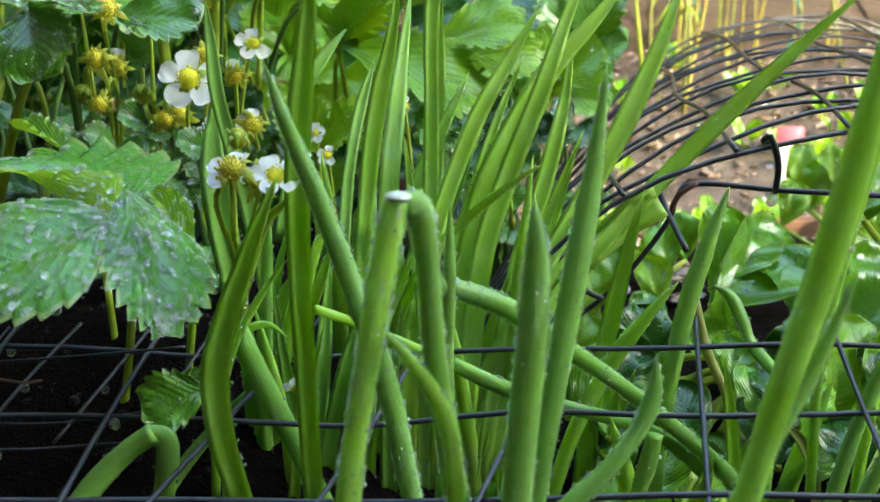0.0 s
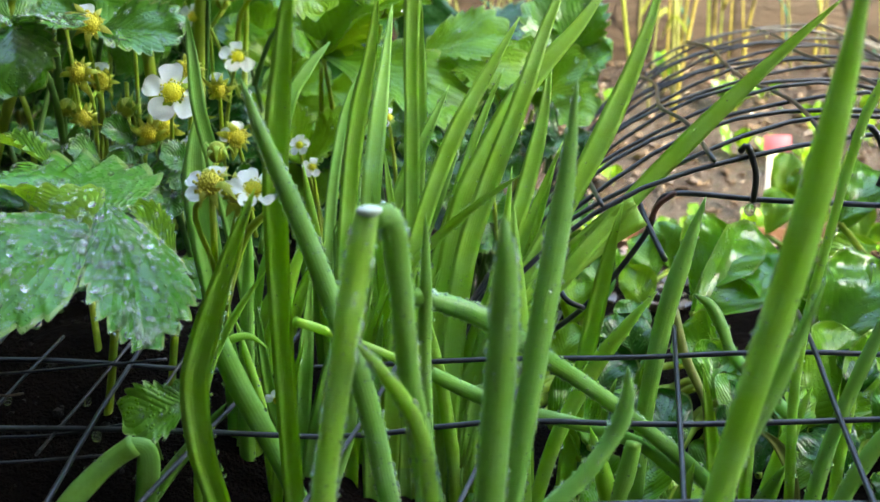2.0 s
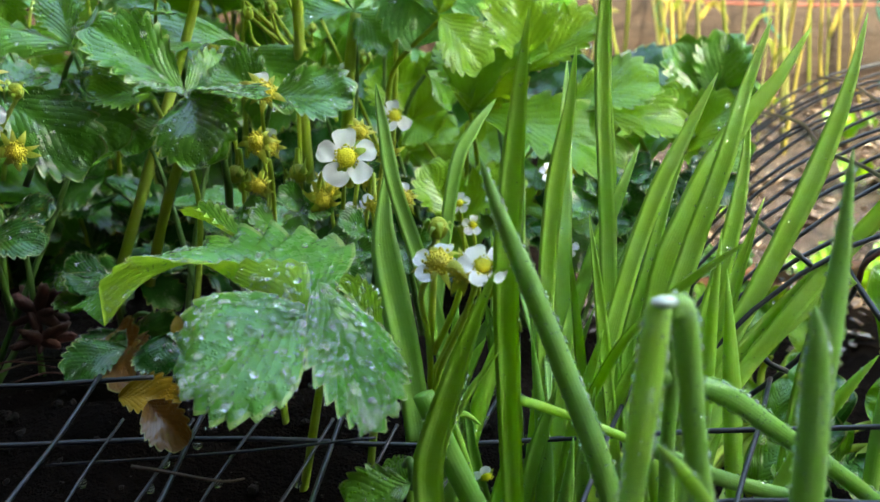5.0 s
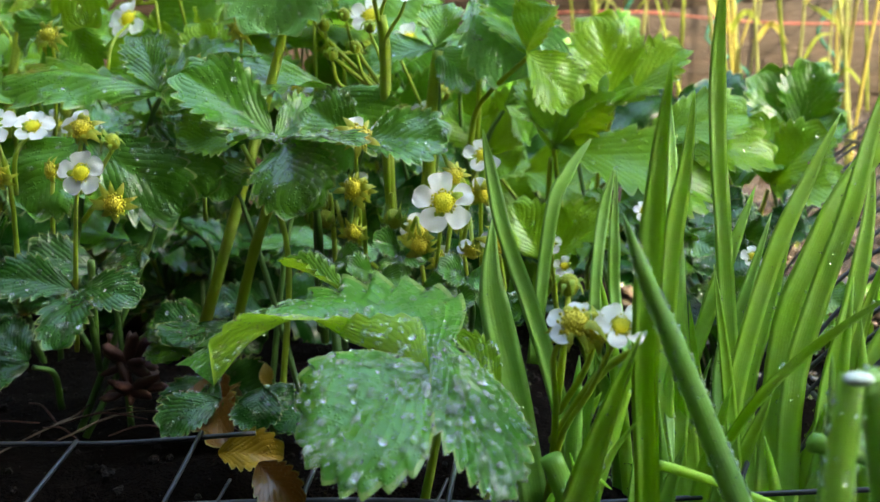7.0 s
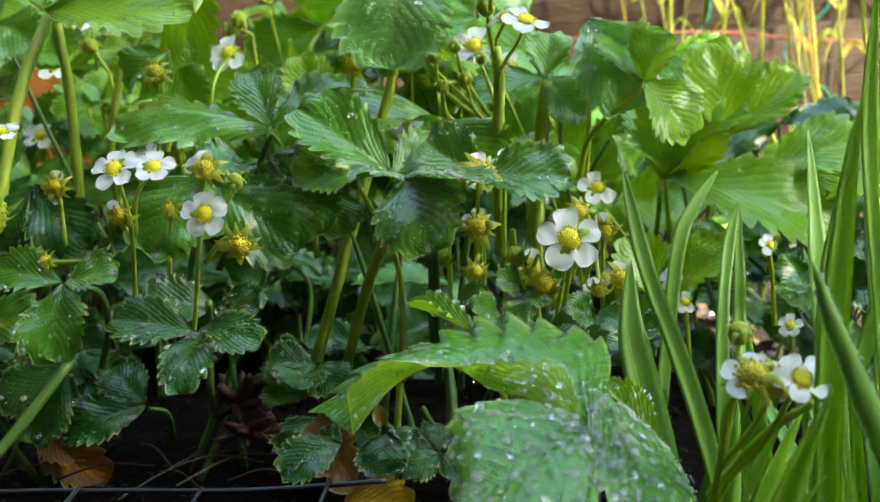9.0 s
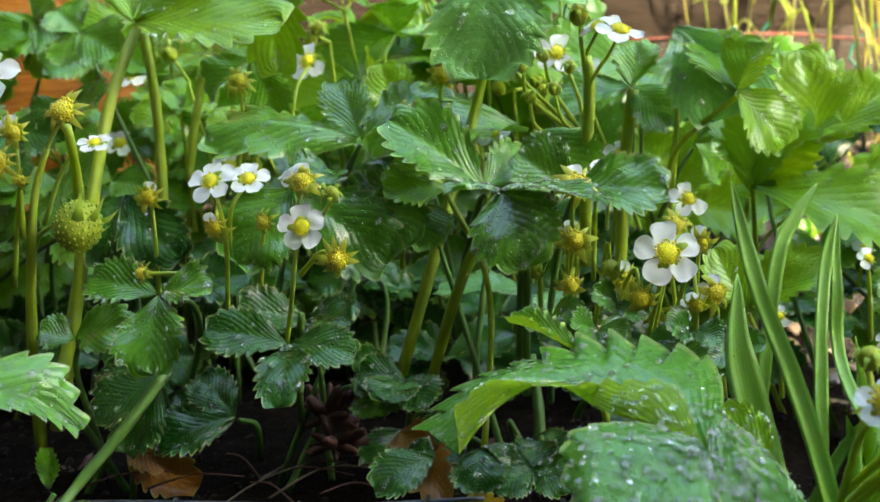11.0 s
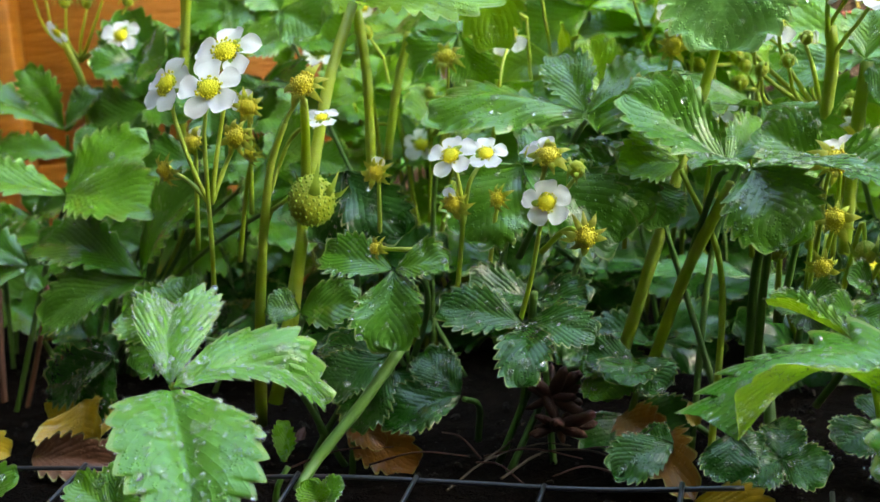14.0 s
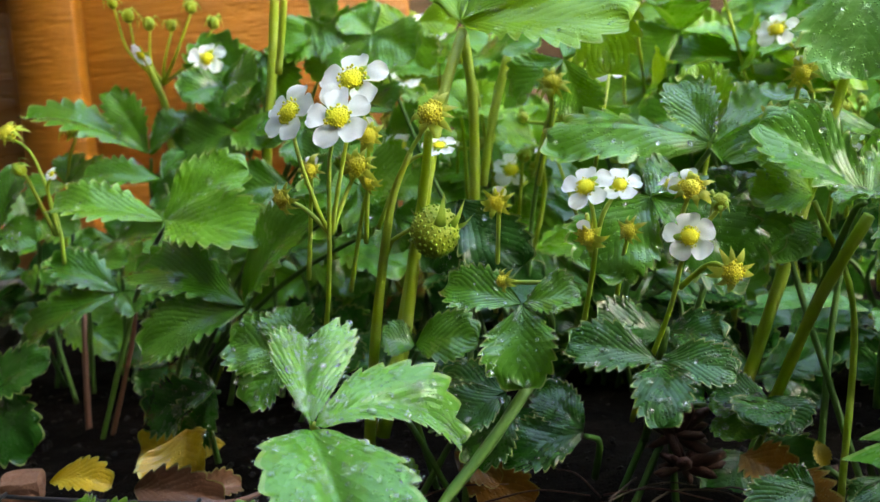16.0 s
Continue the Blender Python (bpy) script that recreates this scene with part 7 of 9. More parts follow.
blade(slim_onion, [(-0.0664, 0.2600, -0.0073), (-0.0641, 0.2640, -0.0255), (-0.0656, 0.2680, -0.0447), (-0.0677, 0.2720, -0.0667)], 0.0040, material=ONION_LIGHT, wet=13, seed=196)
blade(slim_onion, [(-0.0754, 0.2620, -0.0180), (-0.0752, 0.2660, -0.0315), (-0.0711, 0.2700, -0.0457), (-0.0733, 0.2740, -0.0678)], 0.0046, flat=True, material=ONION, wet=13, seed=197)


def thicken(plant, count, seed, x0, x1, y0, y1, low, high):
    """Short and middling blades that close the foot of the clump."""
    rng = random.Random(seed)
    for k in range(count):
        x, y = rng.uniform(x0, x1), rng.uniform(y0, y1)
        top, lean = rng.uniform(low, high), rng.uniform(-0.012, 0.022)
        foot = ground_height(x, y) - 0.004
        pts = [(x + lean * (1 - q) ** 1.6, y + 0.006 * q, foot + (top - foot) * (1 - q)) for q in (0.0, 0.25, 0.55, 0.8, 1.0)]
        blade(plant, pts, rng.uniform(0.0034, 0.0062), rng.random() < 0.6, False, rng.choice((ONION, ONION_LIGHT, ONION_LIGHT)), 14, 8, seed + k, hint=Vector((rng.uniform(-0.6, 0.6), -1, 0)))


thicken(main_onion, 16, 600, -0.055, -0.012, 0.262, 0.31, 0.0, 0.055)
thicken(main_onion, 14, 640, -0.01, 0.05, 0.27, 0.33, 0.0, 0.06)
thicken(right_onion, 8, 680, 0.05, 0.12, 0.25, 0.30, -0.03, 0.005)
blade(main_onion, [(-0.0098, 0.3450, 0.1013), (-0.0121, 0.3300, 0.0800), (-0.0144, 0.3150, 0.0575), (-0.0158, 0.3000, 0.0329), (-0.0151, 0.2750, -0.0357), (-0.0155, 0.2850, -0.0607)], 0.0062, flat=True, wet=18, seed=198)
blade(main_onion, [(-0.0004, 0.3100, 0.1105), (-0.0004, 0.3150, 0.0906), (-0.0007, 0.3100, 0.0614), (-0.0020, 0.3000, 0.0294), (-0.0051, 0.2750, -0.0357), (-0.0050, 0.2850, -0.0607)], 0.0049, flat=True, wet=18, seed=199)
blade(main_onion, [(-0.0235, 0.3900, 0.0763), (-0.0256, 0.3850, 0.0532), (-0.0258, 0.3700, 0.0205), (-0.0147, 0.2750, -0.0128), (-0.0152, 0.2850, -0.0364)], 0.0047, flat=True, material=ONION, wet=18, seed=200)
blade(main_onion, [(0.0090, 0.3110, 0.0752), (0.0015, 0.3050, 0.0601), (-0.0071, 0.3000, 0.0416), (-0.0171, 0.2900, 0.0140), (-0.0218, 0.2750, -0.0356), (-0.0226, 0.2850, -0.0607)], 0.0052, flat=True, wet=18, seed=201)
blade(main_onion, [(0.0297, 0.3000, 0.0953), (0.0200, 0.2950, 0.0791), (0.0100, 0.2900, 0.0614), (0.0001, 0.2850, 0.0355), (-0.0065, 0.2800, 0.0097), (-0.0101, 0.2750, -0.0357), (-0.0103, 0.2850, -0.0607)], 0.0060, flat=True, wet=18, seed=202)
blade(main_onion, [(0.0447, 0.3000, 0.1098), (0.0363, 0.2950, 0.0904), (0.0288, 0.2900, 0.0695), (0.0199, 0.2880, 0.0467), (0.0117, 0.2850, 0.0186), (0.0066, 0.2750, -0.0357), (0.0073, 0.2850, -0.0608)], 0.0067, flat=True, wet=18, seed=203)
blade(main_onion, [(0.0588, 0.3100, 0.1073), (0.0474, 0.3050, 0.0922), (0.0320, 0.3000, 0.0756), (0.0201, 0.2950, 0.0559), (0.0100, 0.2900, 0.0312), (-0.0001, 0.2750, -0.0357), (0.0003, 0.2850, -0.0607)], 0.0075, flat=True, wet=18, seed=204)
blade(main_onion, [(0.0399, 0.3050, 0.0864), (0.0372, 0.3000, 0.0673), (0.0313, 0.2950, 0.0441), (0.0220, 0.2900, 0.0139), (0.0133, 0.2750, -0.0357), (0.0143, 0.2850, -0.0608)], 0.0055, flat=True, wet=18, seed=205)
blade(main_onion, [(0.0749, 0.3100, 0.1106), (0.0679, 0.3050, 0.0889), (0.0569, 0.3000, 0.0639), (0.0424, 0.2950, 0.0372), (0.0253, 0.2880, 0.0074), (0.0116, 0.2750, -0.0357), (0.0126, 0.2850, -0.0608)], 0.0069, flat=True, wet=18, seed=206)
blade(main_onion, [(0.1263, 0.3000, 0.1010), (0.1090, 0.3000, 0.0856), (0.0883, 0.3000, 0.0656), (0.0666, 0.2980, 0.0436), (0.0458, 0.2920, 0.0222), (0.0288, 0.2880, 0.0004), (0.0150, 0.2750, -0.0357), (0.0161, 0.2850, -0.0608)], 0.0062, flat=True, wet=18, seed=207)
blade(main_onion, [(0.0663, 0.2970, 0.0377), (0.0564, 0.2960, 0.0318), (0.0426, 0.2930, 0.0202), (0.0287, 0.2880, 0.0057), (0.0150, 0.2800, -0.0146), (0.0049, 0.2800, -0.0471)], 0.0106, flat=True, blunt=True, wet=7, seed=208)
blade(main_onion, [(0.0261, 0.2500, 0.0545), (0.0169, 0.2520, 0.0480), (0.0053, 0.2550, 0.0379), (-0.0054, 0.2580, 0.0250), (-0.0146, 0.2750, -0.0025), (-0.0150, 0.2850, -0.0254)], 0.0030, flat=True, material=ONION_LIGHT, wet=18, seed=209)
blade(main_onion, [(0.0261, 0.3150, 0.0803), (0.0173, 0.3100, 0.0597), (0.0102, 0.3050, 0.0373), (0.0031, 0.3000, 0.0115), (0.0016, 0.2750, -0.0357), (0.0020, 0.2850, -0.0608)], 0.0046, flat=True, wet=18, seed=210)
blade(main_onion, [(0.0157, 0.3200, 0.0660), (0.0067, 0.3150, 0.0430), (-0.0024, 0.3100, 0.0164), (-0.0051, 0.2750, -0.0357), (-0.0050, 0.2850, -0.0607)], 0.0050, flat=True, material=ONION, wet=18, seed=211)
blade(main_onion, [(0.0434, 0.3000, 0.0588), (0.0341, 0.2970, 0.0369), (0.0255, 0.2920, 0.0169), (0.0152, 0.2880, -0.0031), (0.0083, 0.2750, -0.0357), (0.0090, 0.2850, -0.0608)], 0.0048, flat=True, wet=18, seed=212)
blade(main_onion, [(0.0511, 0.3100, 0.0437), (0.0351, 0.3050, 0.0175), (0.0209, 0.3000, -0.0069), (0.0100, 0.2750, -0.0357), (0.0108, 0.2850, -0.0608)], 0.0052, flat=True, material=ONION, wet=18, seed=213)
blade(main_onion, [(-0.0221, 0.2700, 0.0058), (-0.0216, 0.2850, 0.0221), (-0.0244, 0.2900, 0.0313), (-0.0218, 0.2750, -0.0356), (-0.0226, 0.2850, -0.0607)], 0.0044, flat=True, material=ONION, wet=18, seed=214)
blade(main_onion, [(-0.0689, 0.3000, 0.0964), (-0.0670, 0.2970, 0.0840), (-0.0639, 0.2900, 0.0676), (-0.0578, 0.2850, 0.0481), (-0.0524, 0.2800, 0.0276), (-0.0461, 0.2750, -0.0033)], 0.0052, flat=True, material=ONION, seed=215)
blade(main_onion, [(-0.0339, 0.3700, 0.0890), (-0.0425, 0.3650, 0.0782), (-0.0492, 0.3600, 0.0637), (-0.0578, 0.3500, 0.0138)], 0.0051, flat=True, material=ONION, seed=216)
blade(main_onion, [(-0.0676, 0.3050, 0.0703), (-0.0687, 0.3000, 0.0517), (-0.0658, 0.2950, 0.0332), (-0.0622, 0.2900, 0.0151), (-0.0590, 0.2850, -0.0091)], 0.0094, flat=True, material=ONION, wet=5, seed=217)
blade(main_onion, [(-0.0113, 0.2900, 0.1041), (-0.0139, 0.2900, 0.0859), (-0.0185, 0.2880, 0.0639), (-0.0212, 0.2850, 0.0403), (-0.0229, 0.2800, 0.0142), (-0.0237, 0.2800, -0.0141)], 0.0055, flat=True, seed=218)
blade(main_onion, [(0.0016, 0.3100, 0.1437), (-0.0014, 0.3100, 0.1119), (-0.0027, 0.3050, 0.0841), (-0.0026, 0.3000, 0.0611), (-0.0032, 0.2850, -0.0009)], 0.0052, flat=True, seed=219)
blade(main_onion, [(-0.0249, 0.3850, 0.0775), (-0.0301, 0.3800, 0.0600), (-0.0342, 0.3700, 0.0356), (-0.0368, 0.3600, -0.0021)], 0.0049, flat=True, material=ONION, seed=220)
leaf(beet_shade, (0.0120, 0.4666, 0.0139), [((0.0012, 0.4616, 0.0304), 0.0203, 0.5, 0.3, 0.06), ((0.0230, 0.4566, 0.0080), 0.0202, 0.6, 0.2, 0.06), ((-0.0032, 0.4566, 0.0105), 0.0202, 0.6, 0.2, 0.06)], wet=19, material=LEAF, seed=221)
leaf(beet_shade, (-0.0161, 0.4624, 0.0558), [((-0.0028, 0.4574, 0.0622), 0.0201, 0.5, 0.3, 0.06), ((-0.0046, 0.4524, 0.0490), 0.0200, 0.6, 0.2, 0.06), ((-0.0307, 0.4524, 0.0517), 0.0200, 0.6, 0.2, 0.06)], wet=19, material=LEAF, seed=222)
leaf(beet_shade, (0.0309, 0.4405, 0.0367), [((0.0391, 0.4355, 0.0505), 0.0191, 0.5, 0.3, 0.06), ((0.0405, 0.4305, 0.0308), 0.0190, 0.6, 0.2, 0.06), ((0.0162, 0.4305, 0.0333), 0.0190, 0.6, 0.2, 0.06)], wet=19, material=LEAF_MID, seed=223)
leaf(beet_shade, (0.0596, 0.4423, 0.0475), [((0.0485, 0.4373, 0.0561), 0.0192, 0.5, 0.3, 0.06), ((0.0684, 0.4323, 0.0414), 0.0191, 0.6, 0.2, 0.06), ((0.0444, 0.4323, 0.0439), 0.0191, 0.6, 0.2, 0.06)], wet=19, material=LEAF_DARK_SHADED, seed=224)
leaf(beet_shade, (0.0156, 0.4607, 0.0493), [((0.0195, 0.4557, 0.0540), 0.0201, 0.5, 0.3, 0.06), ((0.0263, 0.4507, 0.0427), 0.0200, 0.6, 0.2, 0.06), ((0.0007, 0.4507, 0.0454), 0.0200, 0.6, 0.2, 0.06)], wet=19, material=LEAF_DARK_SHADED, seed=225)
leaf(beet_shade, (0.0603, 0.4356, 0.0176), [((0.0551, 0.4306, 0.0184), 0.0189, 0.5, 0.3, 0.06), ((0.0690, 0.4256, 0.0123), 0.0188, 0.6, 0.2, 0.06), ((0.0452, 0.4256, 0.0146), 0.0188, 0.6, 0.2, 0.06)], wet=19, material=LEAF, seed=226)
leaf(beet_shade, (0.0132, 0.4179, 0.0180), [((0.0090, 0.4129, 0.0154), 0.0181, 0.5, 0.3, 0.06), ((0.0226, 0.4079, 0.0131), 0.0180, 0.6, 0.2, 0.06), ((-0.0007, 0.4079, 0.0153), 0.0180, 0.6, 0.2, 0.06)], wet=19, material=LEAF_DARK_SHADED, seed=227)
leaf(beet_shade, (0.0441, 0.4550, 0.0473), [((0.0339, 0.4500, 0.0479), 0.0198, 0.5, 0.3, 0.06), ((0.0538, 0.4450, 0.0409), 0.0197, 0.6, 0.2, 0.06), ((0.0289, 0.4450, 0.0435), 0.0197, 0.6, 0.2, 0.06)], wet=19, material=LEAF_DARK_SHADED, seed=228)
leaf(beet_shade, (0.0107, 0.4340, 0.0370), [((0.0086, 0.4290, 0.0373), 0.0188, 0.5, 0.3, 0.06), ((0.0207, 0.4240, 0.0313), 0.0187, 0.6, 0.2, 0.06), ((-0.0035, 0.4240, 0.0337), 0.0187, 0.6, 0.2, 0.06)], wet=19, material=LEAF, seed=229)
leaf(beet_shade, (0.0012, 0.4749, 0.0419), [((0.0130, 0.4699, 0.0569), 0.0207, 0.5, 0.3, 0.06), ((0.0127, 0.4649, 0.0351), 0.0206, 0.6, 0.2, 0.06), ((-0.0139, 0.4649, 0.0378), 0.0206, 0.6, 0.2, 0.06)], wet=19, material=LEAF_DARK_SHADED, seed=230)
leaf(beet_shade, (0.0053, 0.4116, 0.0474), [((0.0009, 0.4066, 0.0507), 0.0178, 0.5, 0.3, 0.06), ((0.0146, 0.4016, 0.0419), 0.0177, 0.6, 0.2, 0.06), ((-0.0082, 0.4016, 0.0442), 0.0177, 0.6, 0.2, 0.06)], wet=19, material=LEAF_MID, seed=231)
leaf(beet_shade, (0.0286, 0.4527, 0.0411), [((0.0269, 0.4477, 0.0428), 0.0197, 0.5, 0.3, 0.06), ((0.0387, 0.4427, 0.0349), 0.0196, 0.6, 0.2, 0.06), ((0.0137, 0.4427, 0.0374), 0.0196, 0.6, 0.2, 0.06)], wet=19, material=LEAF_MID, seed=232)
leaf(beet_shade, (0.0220, 0.4330, 0.0545), [((0.0304, 0.4280, 0.0551), 0.0188, 0.5, 0.3, 0.06), ((0.0315, 0.4230, 0.0484), 0.0187, 0.6, 0.2, 0.06), ((0.0077, 0.4230, 0.0509), 0.0187, 0.6, 0.2, 0.06)], wet=19, material=LEAF_DARK_SHADED, seed=233)
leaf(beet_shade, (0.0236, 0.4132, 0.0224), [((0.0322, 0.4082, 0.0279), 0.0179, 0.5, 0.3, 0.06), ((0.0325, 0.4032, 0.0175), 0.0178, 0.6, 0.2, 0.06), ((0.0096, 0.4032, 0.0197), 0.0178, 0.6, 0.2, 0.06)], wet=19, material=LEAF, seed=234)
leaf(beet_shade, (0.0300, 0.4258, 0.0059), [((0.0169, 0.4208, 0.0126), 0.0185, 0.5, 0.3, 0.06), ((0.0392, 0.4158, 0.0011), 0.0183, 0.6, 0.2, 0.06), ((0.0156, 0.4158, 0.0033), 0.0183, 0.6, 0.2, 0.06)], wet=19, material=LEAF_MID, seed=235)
leaf(beet_shade, (0.0200, 0.4161, 0.0386), [((0.0239, 0.4111, 0.0493), 0.0180, 0.5, 0.3, 0.06), ((0.0290, 0.4061, 0.0332), 0.0179, 0.6, 0.2, 0.06), ((0.0061, 0.4061, 0.0355), 0.0179, 0.6, 0.2, 0.06)], wet=19, material=LEAF_DARK_SHADED, seed=236)
flower(beet_shade, (-0.0489, 0.3900, 0.0492), 0.0039, aim=(-0.3, -1, 0.3), stalk=[(-0.0482, 0.3950, 0.0355), (-0.0477, 0.4000, 0.0168)], seed=237)
flower(beet_shade, (-0.0442, 0.3900, 0.0405), 0.0039, aim=(0, -1, 0.3), stalk=[(-0.0433, 0.3950, 0.0265), (-0.0427, 0.4000, 0.0077)], missing=1, seed=238)
flower(beet_shade, (-0.0138, 0.3900, 0.0599), 0.0039, aim=(0.3, -1, 0.3), stalk=[(-0.0124, 0.3950, 0.0465), (-0.0112, 0.4000, 0.0283)], missing=2, seed=239)
flower(beet_shade, (-0.0077, 0.3900, 0.0302), 0.0039, aim=(-0.3, -1, 0.3), stalk=[(-0.0062, 0.3950, 0.0161), (-0.0048, 0.4000, -0.0028)], seed=240)
flower(beet_shade, (0.0257, 0.3900, 0.0410), 0.0039, aim=(0, -1, 0.3), stalk=[(0.0278, 0.3950, 0.0274), (0.0298, 0.4000, 0.0089)], missing=1, seed=241)
blade(right_onion, [(0.0788, 0.2680, 0.0460), (0.0745, 0.2680, 0.0322), (0.0691, 0.2680, 0.0128), (0.0644, 0.2680, -0.0155), (0.0613, 0.2680, -0.0558)], 0.0056, wet=13, seed=242)
blade(right_onion, [(0.0680, 0.2750, 0.0176), (0.0607, 0.2770, 0.0078), (0.0509, 0.2800, -0.0077), (0.0405, 0.2800, -0.0290), (0.0341, 0.2800, -0.0508), (0.0292, 0.2800, -0.0696)], 0.0052, material=ONION_LIGHT, wet=31, seed=243)
blade(right_onion, [(0.0850, 0.3000, 0.0105), (0.0905, 0.3000, 0.0068), (0.0945, 0.2980, -0.0009), (0.0980, 0.2950, -0.0091), (0.1133, 0.2800, -0.0255)], 0.0042, wet=15, seed=244)
blade(right_onion, [(0.0731, 0.2750, 0.0117), (0.0771, 0.2750, -0.0026), (0.0835, 0.2750, -0.0165), (0.0850, 0.2750, -0.0288), (0.0878, 0.2700, -0.0426)], 0.0029, blunt=True, material=STRAWGREEN, seed=245)
blade(right_onion, [(0.1199, 0.2400, 0.0248), (0.1153, 0.2400, 0.0115), (0.1083, 0.2400, -0.0081), (0.1032, 0.2400, -0.0284), (0.1009, 0.2400, -0.0477)], 0.0045, wet=7, seed=246)
blade(right_onion, [(0.1136, 0.2450, 0.0054), (0.1131, 0.2450, -0.0070), (0.1109, 0.2450, -0.0259), (0.1105, 0.2450, -0.0505)], 0.0034, material=ONION_LIGHT, wet=13, seed=247)
blade(right_onion, [(0.1194, 0.2250, 0.0020), (0.1121, 0.2250, -0.0081), (0.1049, 0.2250, -0.0213), (0.0979, 0.2250, -0.0394)], 0.0045, wet=7, seed=248)
blade(right_onion, [(0.0931, 0.2600, -0.0176), (0.1007, 0.2600, -0.0243), (0.1055, 0.2600, -0.0362), (0.1065, 0.2600, -0.0517)], 0.0033, flat=True, material=STRAWGREEN, seed=249)
blade(right_onion, [(0.0565, 0.2450, -0.0162), (0.0546, 0.2450, -0.0258), (0.0526, 0.2450, -0.0339), (0.0509, 0.2450, -0.0503)], 0.0051, blunt=True, wet=7, seed=250)
blade(right_onion, [(0.1277, 0.2500, 0.0953), (0.1156, 0.2500, 0.0747), (0.1100, 0.2500, 0.0562), (0.1006, 0.2500, 0.0053), (0.1005, 0.2500, -0.0364)], 0.0029, material=ONION_LIGHT, wet=18, seed=251)


# ---- leaf beet behind the onions ----
def beet(x, y, label):
    return thing("leaf_beet", (x, y, ground_height(x, y)), label, "leaf beet", "leafy greens behind the onions")


beet_near = beet(0.13, 0.37, "leafy green beet with broad wet leaves")
beet_far = beet(0.22, 0.40, "leafy green beet with yellowing broad leaves")
beet_low = beet(0.07, 0.40, "low leafy greens under the wire cloche")



def beet_leaf(plant, base, tip, width, face, fold, bow, cup, material, wet, seed):
    """A smooth-edged broad leaf on its own stalk."""
    o = origin(plant)
    b = Vector(base)
    ob = stem("leaf", plant, [b, b.lerp(o, 0.5) + Vector((0, 0.008, 0.004)), o], 0.0012, 0.0018, STALK, 10)
    places = leaflet(ob, base, tip, width, face, fold, bow, material, random.Random(seed), wet, 9, "leaf_surface", "", cup, 0.0, 0.0, 2.4, crease=0.006)[1]
    drops(ob, places)


beet_leaf(beet_near, (0.0980, 0.3500, -0.0032), (0.1179, 0.3700, 0.0182), 0.0313, 0.55, 0.25, 0.1, 0.2, SPINACH, 8, 252)
beet_leaf(beet_near, (0.0957, 0.3400, -0.0068), (0.1425, 0.3700, 0.0050), 0.0391, 0.55, 0.15, 0.12, 0.2, SPINACH, 16, 253)
beet_leaf(beet_near, (0.1335, 0.3400, -0.0152), (0.1239, 0.3600, 0.0115), 0.0284, 0.6, 0.2, 0.1, 0.2, SPINACH, 8, 254)
beet_leaf(beet_far, (0.1413, 0.3500, -0.0182), (0.1594, 0.3700, 0.0094), 0.0251, 0.5, 0.3, 0.1, 0.2, SPINACH, 8, 255)
beet_leaf(beet_far, (0.1422, 0.3400, -0.0237), (0.1742, 0.3600, 0.0071), 0.0345, 0.6, 0.2, 0.1, 0.2, SPINACH, 14, 256)
beet_leaf(beet_far, (0.1246, 0.3100, -0.0375), (0.1494, 0.3300, -0.0123), 0.0334, 0.7, 0.1, 0.1, 0.2, LEAF_LIGHT, 14, 257)
beet_leaf(beet_far, (0.1344, 0.3100, -0.0435), (0.1713, 0.3300, -0.0164), 0.0316, 0.7, 0.1, 0.1, 0.2, SPINACH, 8, 258)
beet_leaf(beet_far, (0.1749, 0.3300, -0.0329), (0.1887, 0.3500, 0.0072), 0.0395, 0.6, 0.2, 0.1, 0.2, SPINACH, 8, 259)
beet_leaf(beet_far, (0.1545, 0.3600, 0.0221), (0.1783, 0.3800, 0.0406), 0.0236, 0.4, 0.3, 0.1, 0.2, SPINACH, 8, 260)
beet_leaf(beet_far, (0.1879, 0.4000, 0.0055), (0.1591, 0.3900, -0.0017), 0.0183, 0.4, 0.3, 0.1, 0.2, LEAF_LIGHT, 8, 261)
beet_leaf(beet_near, (0.1087, 0.3300, -0.0204), (0.0891, 0.3400, -0.0152), 0.0214, 0.6, 0.2, 0.1, 0.2, SPINACH, 8, 262)
beet_leaf(beet_near, (0.1114, 0.3300, -0.0328), (0.1301, 0.3300, -0.0163), 0.0230, 0.6, 0.2, 0.1, 0.2, LEAF_DARK_SHADED, 8, 263)
beet_leaf(beet_near, (0.0718, 0.3100, -0.0294), (0.0618, 0.3200, -0.0171), 0.0183, 0.6, 0.2, 0.1, 0.2, LEAF, 8, 264)
beet_leaf(beet_near, (0.0789, 0.2900, -0.0406), (0.0753, 0.3100, -0.0255), 0.0192, 0.6, 0.2, 0.1, 0.2, LEAF_DARK_SHADED, 8, 265)
beet_leaf(beet_near, (0.1058, 0.2900, -0.0464), (0.1036, 0.3100, -0.0315), 0.0209, 0.6, 0.2, 0.1, 0.2, LEAF_DARK_SHADED, 8, 266)
beet_leaf(beet_near, (0.0421, 0.3100, -0.0373), (0.0563, 0.3200, -0.0251), 0.0165, 0.6, 0.2, 0.1, 0.2, LEAF, 8, 267)
beet_leaf(beet_far, (0.1283, 0.2800, -0.0437), (0.1244, 0.3000, -0.0335), 0.0202, 0.6, 0.2, 0.1, 0.2, LEAF_DARK_SHADED, 8, 268)
beet_leaf(beet_low, (0.0607, 0.4000, -0.0280), (0.0675, 0.4100, -0.0098), 0.0164, 0.6, 0.2, 0.1, 0.2, LEAF_LIGHT, 2, 269)
beet_leaf(beet_low, (0.0763, 0.4100, -0.0209), (0.0712, 0.4200, -0.0021), 0.0168, 0.6, 0.2, 0.1, 0.2, LEAF, 2, 270)
